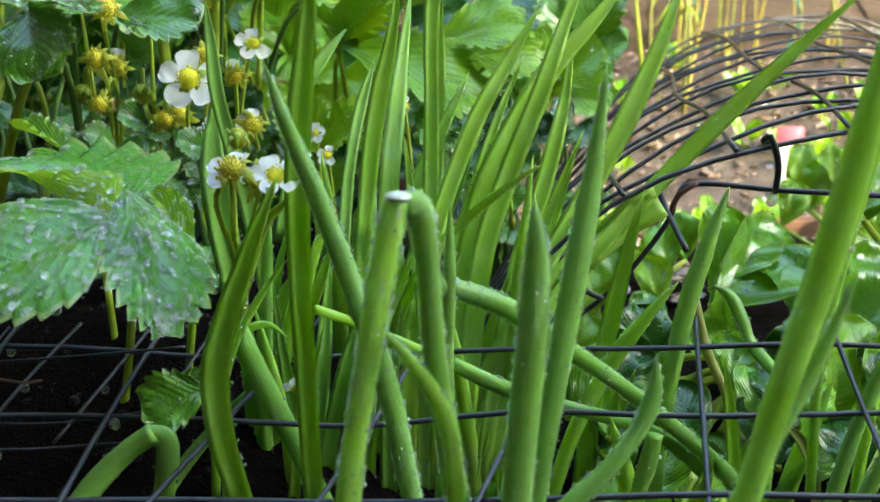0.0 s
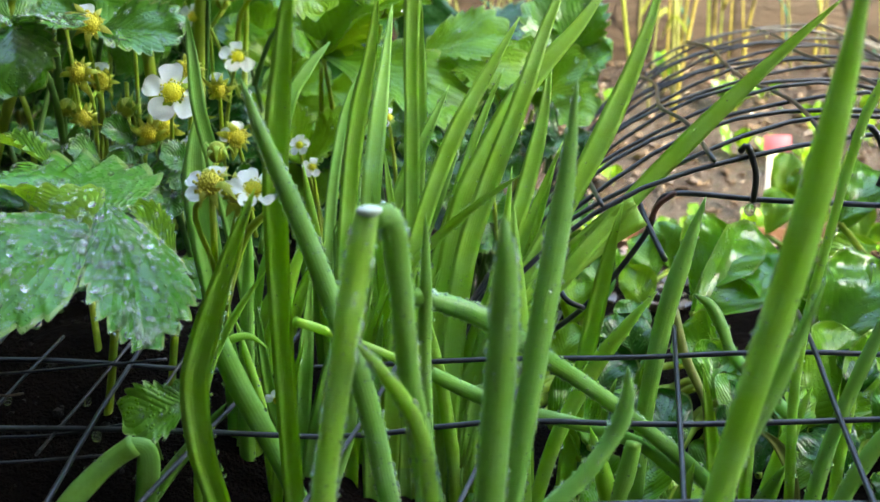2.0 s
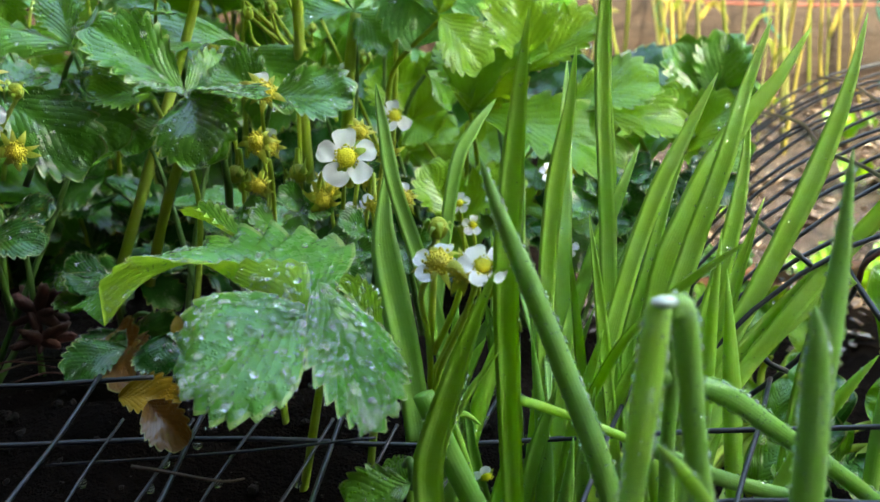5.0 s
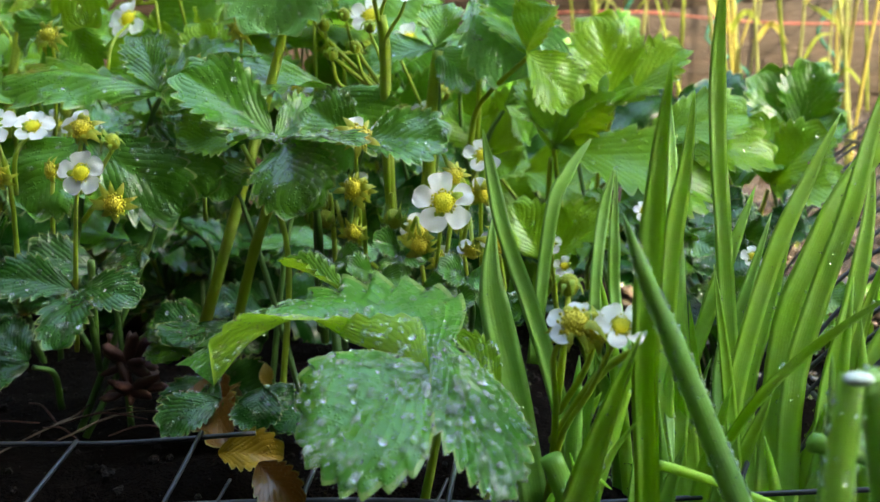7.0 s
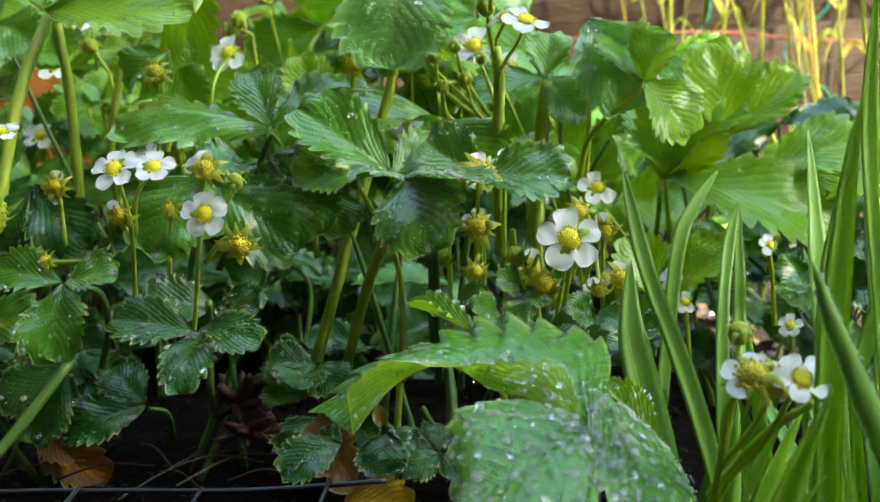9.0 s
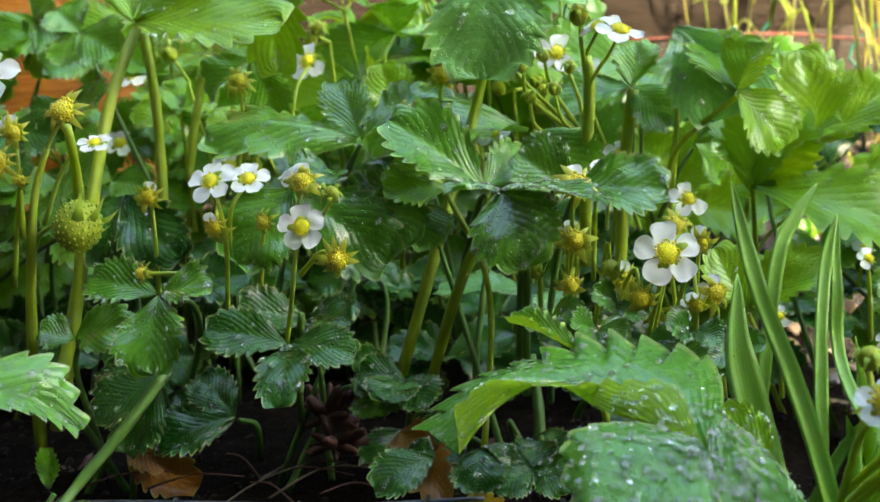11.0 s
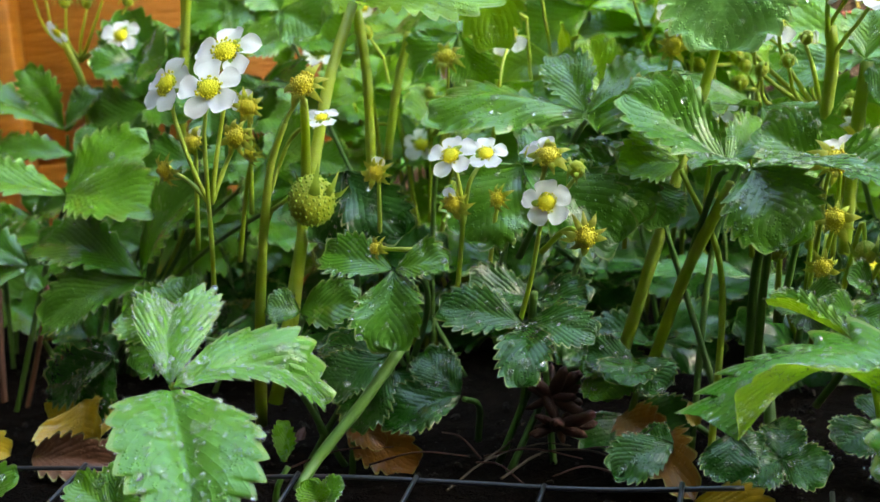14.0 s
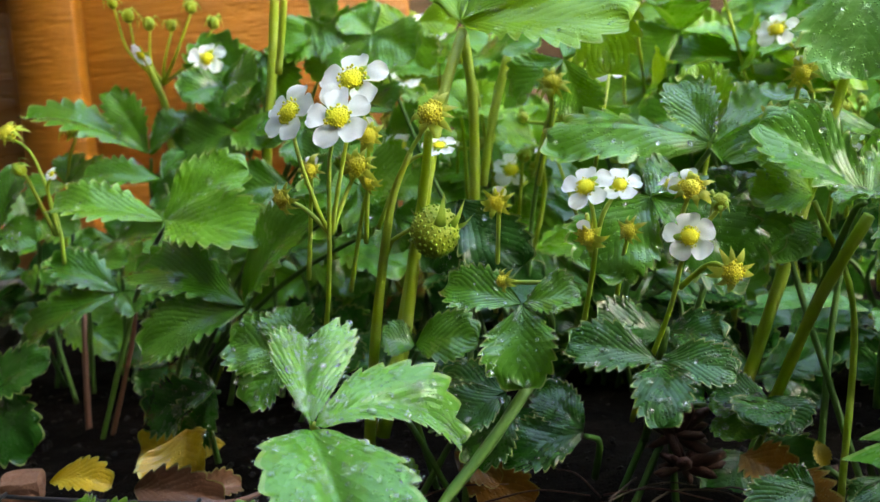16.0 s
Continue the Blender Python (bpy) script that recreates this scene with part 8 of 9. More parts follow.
beet_leaf(beet_low, (0.0805, 0.3900, -0.0348), (0.0875, 0.4000, -0.0171), 0.0160, 0.6, 0.2, 0.1, 0.2, LEAF, 2, 271)
beet_leaf(beet_low, (0.0912, 0.4000, -0.0232), (0.0865, 0.4100, -0.0049), 0.0164, 0.6, 0.2, 0.1, 0.2, LEAF_LIGHT, 2, 272)
beet_leaf(beet_low, (0.0699, 0.3800, -0.0411), (0.0766, 0.3900, -0.0240), 0.0156, 0.6, 0.2, 0.1, 0.2, LEAF, 2, 273)
beet_leaf(beet_low, (0.0997, 0.4200, -0.0134), (0.0948, 0.4300, 0.0059), 0.0172, 0.6, 0.2, 0.1, 0.2, LEAF, 2, 274)
beet_leaf(beet_low, (0.0540, 0.3800, -0.0411), (0.0605, 0.3900, -0.0240), 0.0156, 0.6, 0.2, 0.1, 0.2, LEAF_LIGHT, 2, 275)
beet_leaf(beet_low, (0.1116, 0.4400, -0.0129), (0.1064, 0.4500, 0.0075), 0.0181, 0.6, 0.2, 0.1, 0.2, LEAF, 2, 276)
beet_leaf(beet_low, (0.0654, 0.4200, -0.0134), (0.0724, 0.4300, 0.0059), 0.0172, 0.6, 0.2, 0.1, 0.2, LEAF, 2, 277)
beet_leaf(beet_far, (0.1882, 0.5000, 0.0001), (0.1973, 0.5100, 0.0235), 0.0176, 0.6, 0.2, 0.1, 0.2, LEAF_LIGHT, 0, 278)
beet_leaf(beet_far, (0.2048, 0.5000, 0.0088), (0.1996, 0.5100, 0.0322), 0.0176, 0.6, 0.2, 0.1, 0.2, LEAF_LIGHT, 0, 279)
beet_leaf(beet_far, (0.1857, 0.5200, 0.0058), (0.1950, 0.5300, 0.0301), 0.0182, 0.6, 0.2, 0.1, 0.2, LEAF_LIGHT, 0, 280)
beet_leaf(beet_far, (0.2068, 0.4600, -0.0066), (0.2024, 0.4700, 0.0148), 0.0162, 0.6, 0.2, 0.1, 0.2, LEAF_LIGHT, 0, 281)
beet_leaf(beet_far, (0.1676, 0.4800, -0.0049), (0.1764, 0.4900, 0.0175), 0.0169, 0.6, 0.2, 0.1, 0.2, LEAF_LIGHT, 0, 282)
beet_leaf(beet_near, (0.0746, 0.2835, -0.0606), (0.0846, 0.2955, -0.0473), 0.0179, 0.411602, 0.2, 0.1, 0.2, LEAF_LIGHT, 1, 283)
beet_leaf(beet_near, (0.1069, 0.2924, -0.0295), (0.1037, 0.3044, -0.0178), 0.0179, 0.552303, 0.2, 0.1, 0.2, LEAF_DARK_SHADED, 1, 284)
beet_leaf(beet_near, (0.0684, 0.3123, -0.0195), (0.0657, 0.3243, -0.0022), 0.0182, 0.463842, 0.2, 0.1, 0.2, LEAF_DARK_SHADED, 1, 285)
beet_leaf(beet_low, (-0.0229, 0.2714, -0.0455), (-0.0324, 0.2834, -0.0319), 0.0114, 0.486192, 0.2, 0.1, 0.2, LEAF, 1, 286)
beet_leaf(beet_far, (0.1372, 0.3172, -0.0424), (0.1413, 0.3292, -0.0269), 0.0132, 0.77639, 0.2, 0.1, 0.2, LEAF, 1, 287)
beet_leaf(beet_far, (0.1343, 0.2590, -0.0583), (0.1366, 0.2710, -0.0509), 0.0104, 0.426056, 0.2, 0.1, 0.2, LEAF, 1, 288)
beet_leaf(beet_far, (0.1153, 0.2874, -0.0514), (0.1226, 0.2994, -0.0429), 0.0133, 0.522426, 0.2, 0.1, 0.2, LEAF, 1, 289)
beet_leaf(beet_low, (-0.0146, 0.2820, -0.0405), (-0.0196, 0.2940, -0.0256), 0.0180, 0.543058, 0.2, 0.1, 0.2, LEAF_LIGHT, 1, 290)
beet_leaf(beet_low, (-0.0461, 0.2678, -0.0552), (-0.0466, 0.2798, -0.0485), 0.0099, 0.472368, 0.2, 0.1, 0.2, LEAF, 1, 291)
beet_leaf(beet_low, (-0.0315, 0.3157, -0.0380), (-0.0333, 0.3277, -0.0241), 0.0195, 0.500358, 0.2, 0.1, 0.2, LEAF_LIGHT, 1, 292)
beet_leaf(beet_low, (-0.0307, 0.2832, -0.0605), (-0.0254, 0.2952, -0.0528), 0.0180, 0.436472, 0.2, 0.1, 0.2, LEAF, 1, 293)
beet_leaf(beet_low, (0.0520, 0.2881, -0.0356), (0.0493, 0.3001, -0.0219), 0.0110, 0.674386, 0.2, 0.1, 0.2, LEAF, 1, 294)
beet_leaf(beet_low, (-0.0176, 0.3062, -0.0220), (-0.0147, 0.3182, -0.0046), 0.0123, 0.419421, 0.2, 0.1, 0.2, LEAF_LIGHT, 1, 295)
beet_leaf(beet_low, (-0.0438, 0.2701, -0.0532), (-0.0496, 0.2821, -0.0415), 0.0108, 0.79162, 0.2, 0.1, 0.2, LEAF_DARK_SHADED, 1, 296)
beet_leaf(beet_far, (0.1124, 0.2917, -0.0352), (0.1242, 0.3037, -0.0223), 0.0115, 0.758598, 0.2, 0.1, 0.2, LEAF_LIGHT, 1, 297)
beet_leaf(beet_low, (-0.0305, 0.2836, -0.0385), (-0.0255, 0.2956, -0.0283), 0.0139, 0.79972, 0.2, 0.1, 0.2, LEAF, 1, 298)
beet_leaf(beet_far, (0.1497, 0.2926, -0.0443), (0.1582, 0.3046, -0.0321), 0.0129, 0.561516, 0.2, 0.1, 0.2, LEAF, 1, 299)
beet_leaf(beet_low, (-0.0283, 0.2706, -0.0591), (-0.0348, 0.2826, -0.0454), 0.0166, 0.472048, 0.2, 0.1, 0.2, LEAF_LIGHT, 1, 300)
beet_leaf(beet_low, (0.0028, 0.2832, -0.0631), (0.0002, 0.2952, -0.0495), 0.0166, 0.677839, 0.2, 0.1, 0.2, LEAF_DARK_SHADED, 1, 301)
beet_leaf(beet_near, (0.1081, 0.3048, -0.0428), (0.1067, 0.3168, -0.0298), 0.0178, 0.676353, 0.2, 0.1, 0.2, LEAF, 1, 302)
beet_leaf(beet_far, (0.1440, 0.2905, -0.0352), (0.1546, 0.3025, -0.0231), 0.0170, 0.530362, 0.2, 0.1, 0.2, LEAF, 1, 303)
beet_leaf(beet_low, (0.0409, 0.2744, -0.0610), (0.0472, 0.2864, -0.0514), 0.0150, 0.695131, 0.2, 0.1, 0.2, LEAF_LIGHT, 1, 304)
beet_leaf(beet_low, (0.0186, 0.2794, -0.0655), (0.0223, 0.2914, -0.0508), 0.0179, 0.607256, 0.2, 0.1, 0.2, LEAF, 1, 305)
beet_leaf(beet_low, (-0.0136, 0.3094, -0.0443), (-0.0183, 0.3214, -0.0344), 0.0171, 0.566653, 0.2, 0.1, 0.2, LEAF_LIGHT, 1, 306)
beet_leaf(beet_low, (0.0091, 0.2976, -0.0535), (0.0049, 0.3096, -0.0371), 0.0123, 0.634579, 0.2, 0.1, 0.2, LEAF, 1, 307)
beet_leaf(beet_low, (-0.0079, 0.2821, -0.0556), (-0.0166, 0.2941, -0.0444), 0.0119, 0.421657, 0.2, 0.1, 0.2, LEAF, 1, 308)
beet_leaf(beet_low, (-0.0274, 0.2598, -0.0631), (-0.0278, 0.2718, -0.0541), 0.0120, 0.66501, 0.2, 0.1, 0.2, LEAF_DARK_SHADED, 1, 309)
beet_leaf(beet_near, (0.0739, 0.3187, -0.0388), (0.0658, 0.3307, -0.0255), 0.0139, 0.564017, 0.2, 0.1, 0.2, LEAF_DARK_SHADED, 1, 310)
beet_leaf(beet_near, (0.0924, 0.3009, -0.0548), (0.0958, 0.3129, -0.0438), 0.0133, 0.605059, 0.2, 0.1, 0.2, LEAF, 1, 311)
beet_leaf(beet_far, (0.1363, 0.2674, -0.0577), (0.1459, 0.2794, -0.0463), 0.0125, 0.456845, 0.2, 0.1, 0.2, LEAF_LIGHT, 1, 312)
beet_leaf(beet_near, (0.0614, 0.2751, -0.0714), (0.0651, 0.2871, -0.0620), 0.0171, 0.400379, 0.2, 0.1, 0.2, LEAF_DARK_SHADED, 1, 313)
beet_leaf(beet_low, (0.0134, 0.2648, -0.0626), (0.0107, 0.2768, -0.0498), 0.0139, 0.57168, 0.2, 0.1, 0.2, LEAF, 1, 314)
beet_leaf(beet_low, (0.0496, 0.2975, -0.0481), (0.0486, 0.3095, -0.0328), 0.0120, 0.63758, 0.2, 0.1, 0.2, LEAF, 1, 315)
beet_leaf(beet_low, (0.0490, 0.2899, -0.0401), (0.0591, 0.3019, -0.0280), 0.0128, 0.590774, 0.2, 0.1, 0.2, LEAF_DARK_SHADED, 1, 316)
beet_leaf(beet_near, (0.0750, 0.2532, -0.0592), (0.0699, 0.2652, -0.0525), 0.0120, 0.592119, 0.2, 0.1, 0.2, LEAF, 1, 317)
beet_leaf(beet_low, (-0.0027, 0.2777, -0.0387), (-0.0032, 0.2897, -0.0248), 0.0158, 0.514291, 0.2, 0.1, 0.2, LEAF_LIGHT, 1, 318)
beet_leaf(beet_near, (0.0736, 0.2960, -0.0471), (0.0774, 0.3080, -0.0327), 0.0116, 0.704159, 0.2, 0.1, 0.2, LEAF, 1, 319)
beet_leaf(beet_low, (0.0049, 0.2802, -0.0563), (0.0090, 0.2922, -0.0487), 0.0129, 0.672705, 0.2, 0.1, 0.2, LEAF, 1, 320)
beet_leaf(beet_low, (-0.0479, 0.3043, -0.0340), (-0.0415, 0.3163, -0.0178), 0.0157, 0.405824, 0.2, 0.1, 0.2, LEAF_LIGHT, 1, 321)
beet_leaf(beet_near, (0.0705, 0.2916, -0.0608), (0.0750, 0.3036, -0.0461), 0.0176, 0.590288, 0.2, 0.1, 0.2, LEAF, 1, 322)
beet_leaf(beet_far, (0.1368, 0.3000, -0.0484), (0.1371, 0.3120, -0.0396), 0.0176, 0.632845, 0.2, 0.1, 0.2, LEAF_LIGHT, 1, 323)
beet_leaf(beet_far, (0.1426, 0.3120, -0.0292), (0.1473, 0.3240, -0.0154), 0.0141, 0.461411, 0.2, 0.1, 0.2, LEAF_DARK_SHADED, 1, 324)
beet_leaf(beet_low, (-0.0429, 0.3167, -0.0372), (-0.0385, 0.3287, -0.0219), 0.0115, 0.689039, 0.2, 0.1, 0.2, LEAF_DARK_SHADED, 1, 325)
beet_leaf(beet_far, (0.1415, 0.2637, -0.0479), (0.1520, 0.2757, -0.0396), 0.0145, 0.780898, 0.2, 0.1, 0.2, LEAF, 1, 326)
beet_leaf(beet_far, (0.1465, 0.2751, -0.0539), (0.1455, 0.2871, -0.0453), 0.0164, 0.426891, 0.2, 0.1, 0.2, LEAF, 1, 327)
beet_leaf(beet_low, (-0.0472, 0.3112, -0.0259), (-0.0569, 0.3232, -0.0157), 0.0163, 0.696935, 0.2, 0.1, 0.2, LEAF, 1, 328)
beet_leaf(beet_low, (-0.0564, 0.3214, -0.0283), (-0.0583, 0.3334, -0.0151), 0.0176, 0.765918, 0.2, 0.1, 0.2, LEAF, 1, 329)
beet_leaf(beet_near, (0.0969, 0.3160, -0.0312), (0.0993, 0.3280, -0.0139), 0.0164, 0.648351, 0.2, 0.1, 0.2, LEAF, 1, 330)
beet_leaf(beet_low, (-0.0441, 0.3167, -0.0376), (-0.0495, 0.3287, -0.0198), 0.0188, 0.745401, 0.2, 0.1, 0.2, LEAF_LIGHT, 1, 331)
beet_leaf(beet_near, (0.1060, 0.3167, -0.0336), (0.1119, 0.3287, -0.0230), 0.0175, 0.436471, 0.2, 0.1, 0.2, LEAF_DARK_SHADED, 1, 332)
beet_leaf(beet_low, (0.0511, 0.2896, -0.0427), (0.0517, 0.3016, -0.0270), 0.0112, 0.612281, 0.2, 0.1, 0.2, LEAF_LIGHT, 1, 333)
beet_leaf(beet_low, (-0.0475, 0.3257, -0.0345), (-0.0453, 0.3377, -0.0222), 0.0127, 0.789079, 0.2, 0.1, 0.2, LEAF_LIGHT, 1, 334)
beet_leaf(beet_far, (0.1245, 0.3166, -0.0306), (0.1249, 0.3286, -0.0187), 0.0144, 0.645503, 0.2, 0.1, 0.2, LEAF, 1, 335)
beet_leaf(beet_far, (0.1159, 0.3044, -0.0438), (0.1164, 0.3164, -0.0323), 0.0165, 0.784499, 0.2, 0.1, 0.2, LEAF, 1, 336)
beet_leaf(beet_low, (0.0532, 0.2863, -0.0512), (0.0590, 0.2983, -0.0402), 0.0110, 0.413266, 0.2, 0.1, 0.2, LEAF, 1, 337)
beet_leaf(beet_low, (-0.0140, 0.3037, -0.0515), (-0.0115, 0.3157, -0.0399), 0.0146, 0.520219, 0.2, 0.1, 0.2, LEAF_LIGHT, 1, 338)
beet_leaf(beet_low, (0.0132, 0.2832, -0.0403), (0.0161, 0.2952, -0.0318), 0.0174, 0.747567, 0.2, 0.1, 0.2, LEAF_LIGHT, 1, 339)
beet_leaf(beet_low, (-0.0226, 0.2989, -0.0321), (-0.0297, 0.3109, -0.0208), 0.0127, 0.592814, 0.2, 0.1, 0.2, LEAF_DARK_SHADED, 1, 340)
beet_leaf(beet_low, (0.0170, 0.2685, -0.0534), (0.0098, 0.2805, -0.0464), 0.0132, 0.739519, 0.2, 0.1, 0.2, LEAF, 1, 341)
beet_leaf(beet_low, (-0.0273, 0.2731, -0.0498), (-0.0253, 0.2851, -0.0373), 0.0111, 0.480409, 0.2, 0.1, 0.2, LEAF_DARK_SHADED, 1, 342)
beet_leaf(beet_near, (0.0646, 0.2836, -0.0545), (0.0737, 0.2956, -0.0414), 0.0158, 0.47379, 0.2, 0.1, 0.2, LEAF, 1, 343)
beet_leaf(beet_low, (0.0051, 0.2818, -0.0588), (-0.0010, 0.2938, -0.0495), 0.0157, 0.776193, 0.2, 0.1, 0.2, LEAF_LIGHT, 1, 344)
beet_leaf(beet_near, (0.1001, 0.3034, -0.0353), (0.1017, 0.3154, -0.0207), 0.0123, 0.413308, 0.2, 0.1, 0.2, LEAF, 1, 345)
beet_leaf(beet_far, (0.1325, 0.2684, -0.0512), (0.1421, 0.2804, -0.0437), 0.0133, 0.673116, 0.2, 0.1, 0.2, LEAF_DARK_SHADED, 1, 346)
beet_leaf(beet_low, (0.0453, 0.2586, -0.0503), (0.0522, 0.2706, -0.0408), 0.0142, 0.750034, 0.2, 0.1, 0.2, LEAF, 1, 347)
beet_leaf(beet_low, (-0.0161, 0.2865, -0.0451), (-0.0163, 0.2985, -0.0364), 0.0129, 0.443192, 0.2, 0.1, 0.2, LEAF, 1, 348)
beet_leaf(beet_near, (0.0645, 0.2588, -0.0554), (0.0584, 0.2708, -0.0454), 0.0130, 0.628569, 0.2, 0.1, 0.2, LEAF_LIGHT, 1, 349)
beet_leaf(beet_low, (0.0552, 0.2986, -0.0234), (0.0613, 0.3106, -0.0089), 0.0185, 0.799873, 0.2, 0.1, 0.2, LEAF_DARK_SHADED, 1, 350)
beet_leaf(beet_low, (-0.0258, 0.2995, -0.0491), (-0.0312, 0.3115, -0.0372), 0.0118, 0.614704, 0.2, 0.1, 0.2, LEAF_LIGHT, 1, 351)
beet_leaf(beet_low, (-0.0035, 0.3142, -0.0253), (-0.0023, 0.3262, -0.0134), 0.0117, 0.680241, 0.2, 0.1, 0.2, LEAF_DARK_SHADED, 1, 352)

wire_run(ARCH, [(0.0369, 0.3100, -0.0085), (0.0547, 0.3030, 0.0088), (0.0693, 0.3000, 0.0293), (0.0724, 0.3000, 0.0381), (0.0783, 0.3000, 0.0423), (0.1035, 0.3000, 0.0402), (0.1288, 0.2980, 0.0391), (0.1560, 0.2970, 0.0376)], 0.0009, None, 30)
wire_run(ARCH, [(0.0674, 0.3050, 0.0408), (0.0691, 0.3000, 0.0346), (0.0721, 0.2840, 0.0247)], 0.0009, None, 10)
wire_run(ARCH, [(0.0704, 0.2995, 0.0329), (0.0726, 0.2993, 0.0386), (0.0781, 0.2993, 0.0427)], 0.0009, RUST, 8, "wire", "rusty wire end")
wire_run(ARCH, [(0.0962, 0.2960, 0.0555), (0.0975, 0.2940, 0.0573), (0.0994, 0.2940, 0.0535), (0.1011, 0.2950, 0.0474), (0.1015, 0.2980, 0.0398)], 0.0010, None, 12)
wire_run(ARCH, [(0.1272, 0.2900, 0.0614), (0.1311, 0.2880, 0.0632), (0.1349, 0.2880, 0.0583), (0.1368, 0.2890, 0.0499), (0.1360, 0.2900, 0.0456)], 0.0010, None, 12)
wire_run(ARCH, [(0.0433, 0.3050, 0.0120), (0.0454, 0.3000, 0.0087), (0.0508, 0.3000, 0.0060)], 0.0009, None, 8)
drops(ARCH, [((0.1008, 0.2985, 0.0373), (0, 0, 1), 0.0018), ((0.1417, 0.2970, 0.0361), (0, 0, 1), 0.0016), ((0.1272, 0.2880, 0.0610), (0, 0, 1), 0.0015)], "dew", True, 1.2)


# ---- fallen leaves, twigs and stones ----
def fallen(name, label, base, tip, width, material, seed, face=0.2, fold=0.4, twist=0.0):
    t = thing(name, Vector(base), label, "dead leaf")
    leaflet(t, base, tip, width, face, fold, 0.12, material, random.Random(seed), 0, 7, "leaf_surface", "", 0.3, 0.2, twist)


fallen("dead_leaf", "withered orange strawberry leaf on the soil", (-0.2773, 0.3500, 0.0099), (-0.2608, 0.3400, 0.0038), 0.0113, DEADLEAF, 353, 0.6, 0.3)
fallen("dead_leaf", "yellow withered leaf standing on the soil", (-0.3869, 0.3750, 0.0035), (-0.4216, 0.3663, 0.0030), 0.0231, YELLOWLEAF, 354, 0.7, 0.2)
fallen("dead_leaf", "yellow withered leaf standing on the soil", (-0.3839, 0.3450, 0.0187), (-0.3765, 0.3320, 0.0030), 0.0327, YELLOWLEAF, 355, 0.8, 0.25)
fallen("dead_leaf", "crumpled brown dead leaf on the soil", (-0.3937, 0.3219, 0.0030), (-0.3536, 0.3165, 0.0030), 0.0149, BROWNLEAF, 356, 0.6, 0.5)
fallen("dead_leaf", "crumpled brown dead leaf on the soil", (-0.3697, 0.3173, 0.0030), (-0.3543, 0.3297, 0.0030), 0.0106, BROWNLEAF, 357, 0.6, 0.5)
fallen("dead_leaf", "yellowing fallen leaf on the soil", (-0.4321, 0.3236, 0.0030), (-0.4034, 0.3220, 0.0030), 0.0135, YELLOWLEAF, 358, 0.4, 0.3)
fallen("dead_leaf", "orange withered leaf on the soil", (-0.1822, 0.3700, 0.0065), (-0.1633, 0.3438, 0.0030), 0.0145, DEADLEAF, 359, 0.6, 0.3)
fallen("dead_leaf", "orange withered leaf on the soil", (-0.1575, 0.3700, 0.0122), (-0.1553, 0.3650, 0.0051), 0.0054, YELLOWLEAF, 360, 0.8, 0.1)
fallen("dead_leaf", "orange withered leaf on the soil", (-0.1640, 0.3591, 0.0030), (-0.1548, 0.3083, 0.0030), 0.0140, DEADLEAF, 361, 0.7, 0.3)
fallen("dead_leaf", "yellow and orange wet leaf on the soil", (-0.1541, 0.2990, 0.0030), (-0.1324, 0.2930, 0.0030), 0.0126, YELLOWLEAF, 362, 0.5, 0.3)
fallen("dead_leaf", "orange withered leaf on the soil", (-0.2798, 0.3520, 0.0104), (-0.2500, 0.3450, -0.0043), 0.0165, DEADLEAF, 363, 0.65, 0.3)
fallen("dead_leaf", "orange-brown leaf caught on the wire mesh", (-0.1312, 0.2620, 0.0132), (-0.1187, 0.2550, 0.0034), 0.0120, DEADLEAF, 364, 0.7, 0.4)

def twig(label, pts, r, material):
    t = thing("twig", Vector(pts[0]), label, "twig")
    stem("shaft", t, pts, r, r * 0.6, material, 10)


twig("thin pale twig lying on the soil", [(-0.2277, 0.3038, 0.0030), (-0.2216, 0.3321, 0.0030), (-0.2071, 0.3492, 0.0030), (-0.1962, 0.3478, 0.0030)], 0.00038, TWIG)
twig("thin pale dry blade on the soil", [(-0.2225, 0.3320, 0.0030), (-0.2193, 0.3426, 0.0030), (-0.2149, 0.3450, 0.0061)], 0.00048, TWIG)
twig("thin brown runner lying on the soil", [(-0.3548, 0.3110, 0.0030), (-0.3459, 0.3185, 0.0030), (-0.3362, 0.3300, 0.0059)], 0.00124, BROWNLEAF)
twig("thin pale straw under the wire mesh", [(-0.1293, 0.2419, 0.0030), (-0.1181, 0.2374, 0.0030), (-0.1031, 0.2311, 0.0030), (-0.0980, 0.2327, 0.0030)], 0.00051, TWIG)
twig("dark thin twig on the soil", [(-0.2131, 0.3154, 0.0030), (-0.2044, 0.3409, 0.0030), (-0.1894, 0.3437, 0.0030), (-0.1803, 0.3357, 0.0030)], 0.00047, TWIG)
twig("thin dark root fibre on the wet soil", [(-0.2650, 0.3350, -0.0010), (-0.2470, 0.3350, 0.0040), (-0.2290, 0.3350, 0.0030)], 0.0004, CROWN)
twig("thin dark root fibre on the wet soil", [(-0.2271, 0.3442, -0.0010), (-0.2362, 0.3519, 0.0040), (-0.2453, 0.3596, 0.0030)], 0.0004, CROWN)
twig("thin dark root fibre on the wet soil", [(-0.2072, 0.3211, -0.0010), (-0.2160, 0.3253, 0.0040), (-0.2249, 0.3294, 0.0030)], 0.0004, CROWN)
twig("thin dark root fibre on the wet soil", [(-0.2265, 0.3464, -0.0010), (-0.2085, 0.3409, 0.0040), (-0.1905, 0.3354, 0.0030)], 0.0004, CROWN)
twig("thin dark root fibre on the wet soil", [(-0.1787, 0.3329, -0.0010), (-0.1880, 0.3258, 0.0040), (-0.1973, 0.3188, 0.0030)], 0.0004, CROWN)
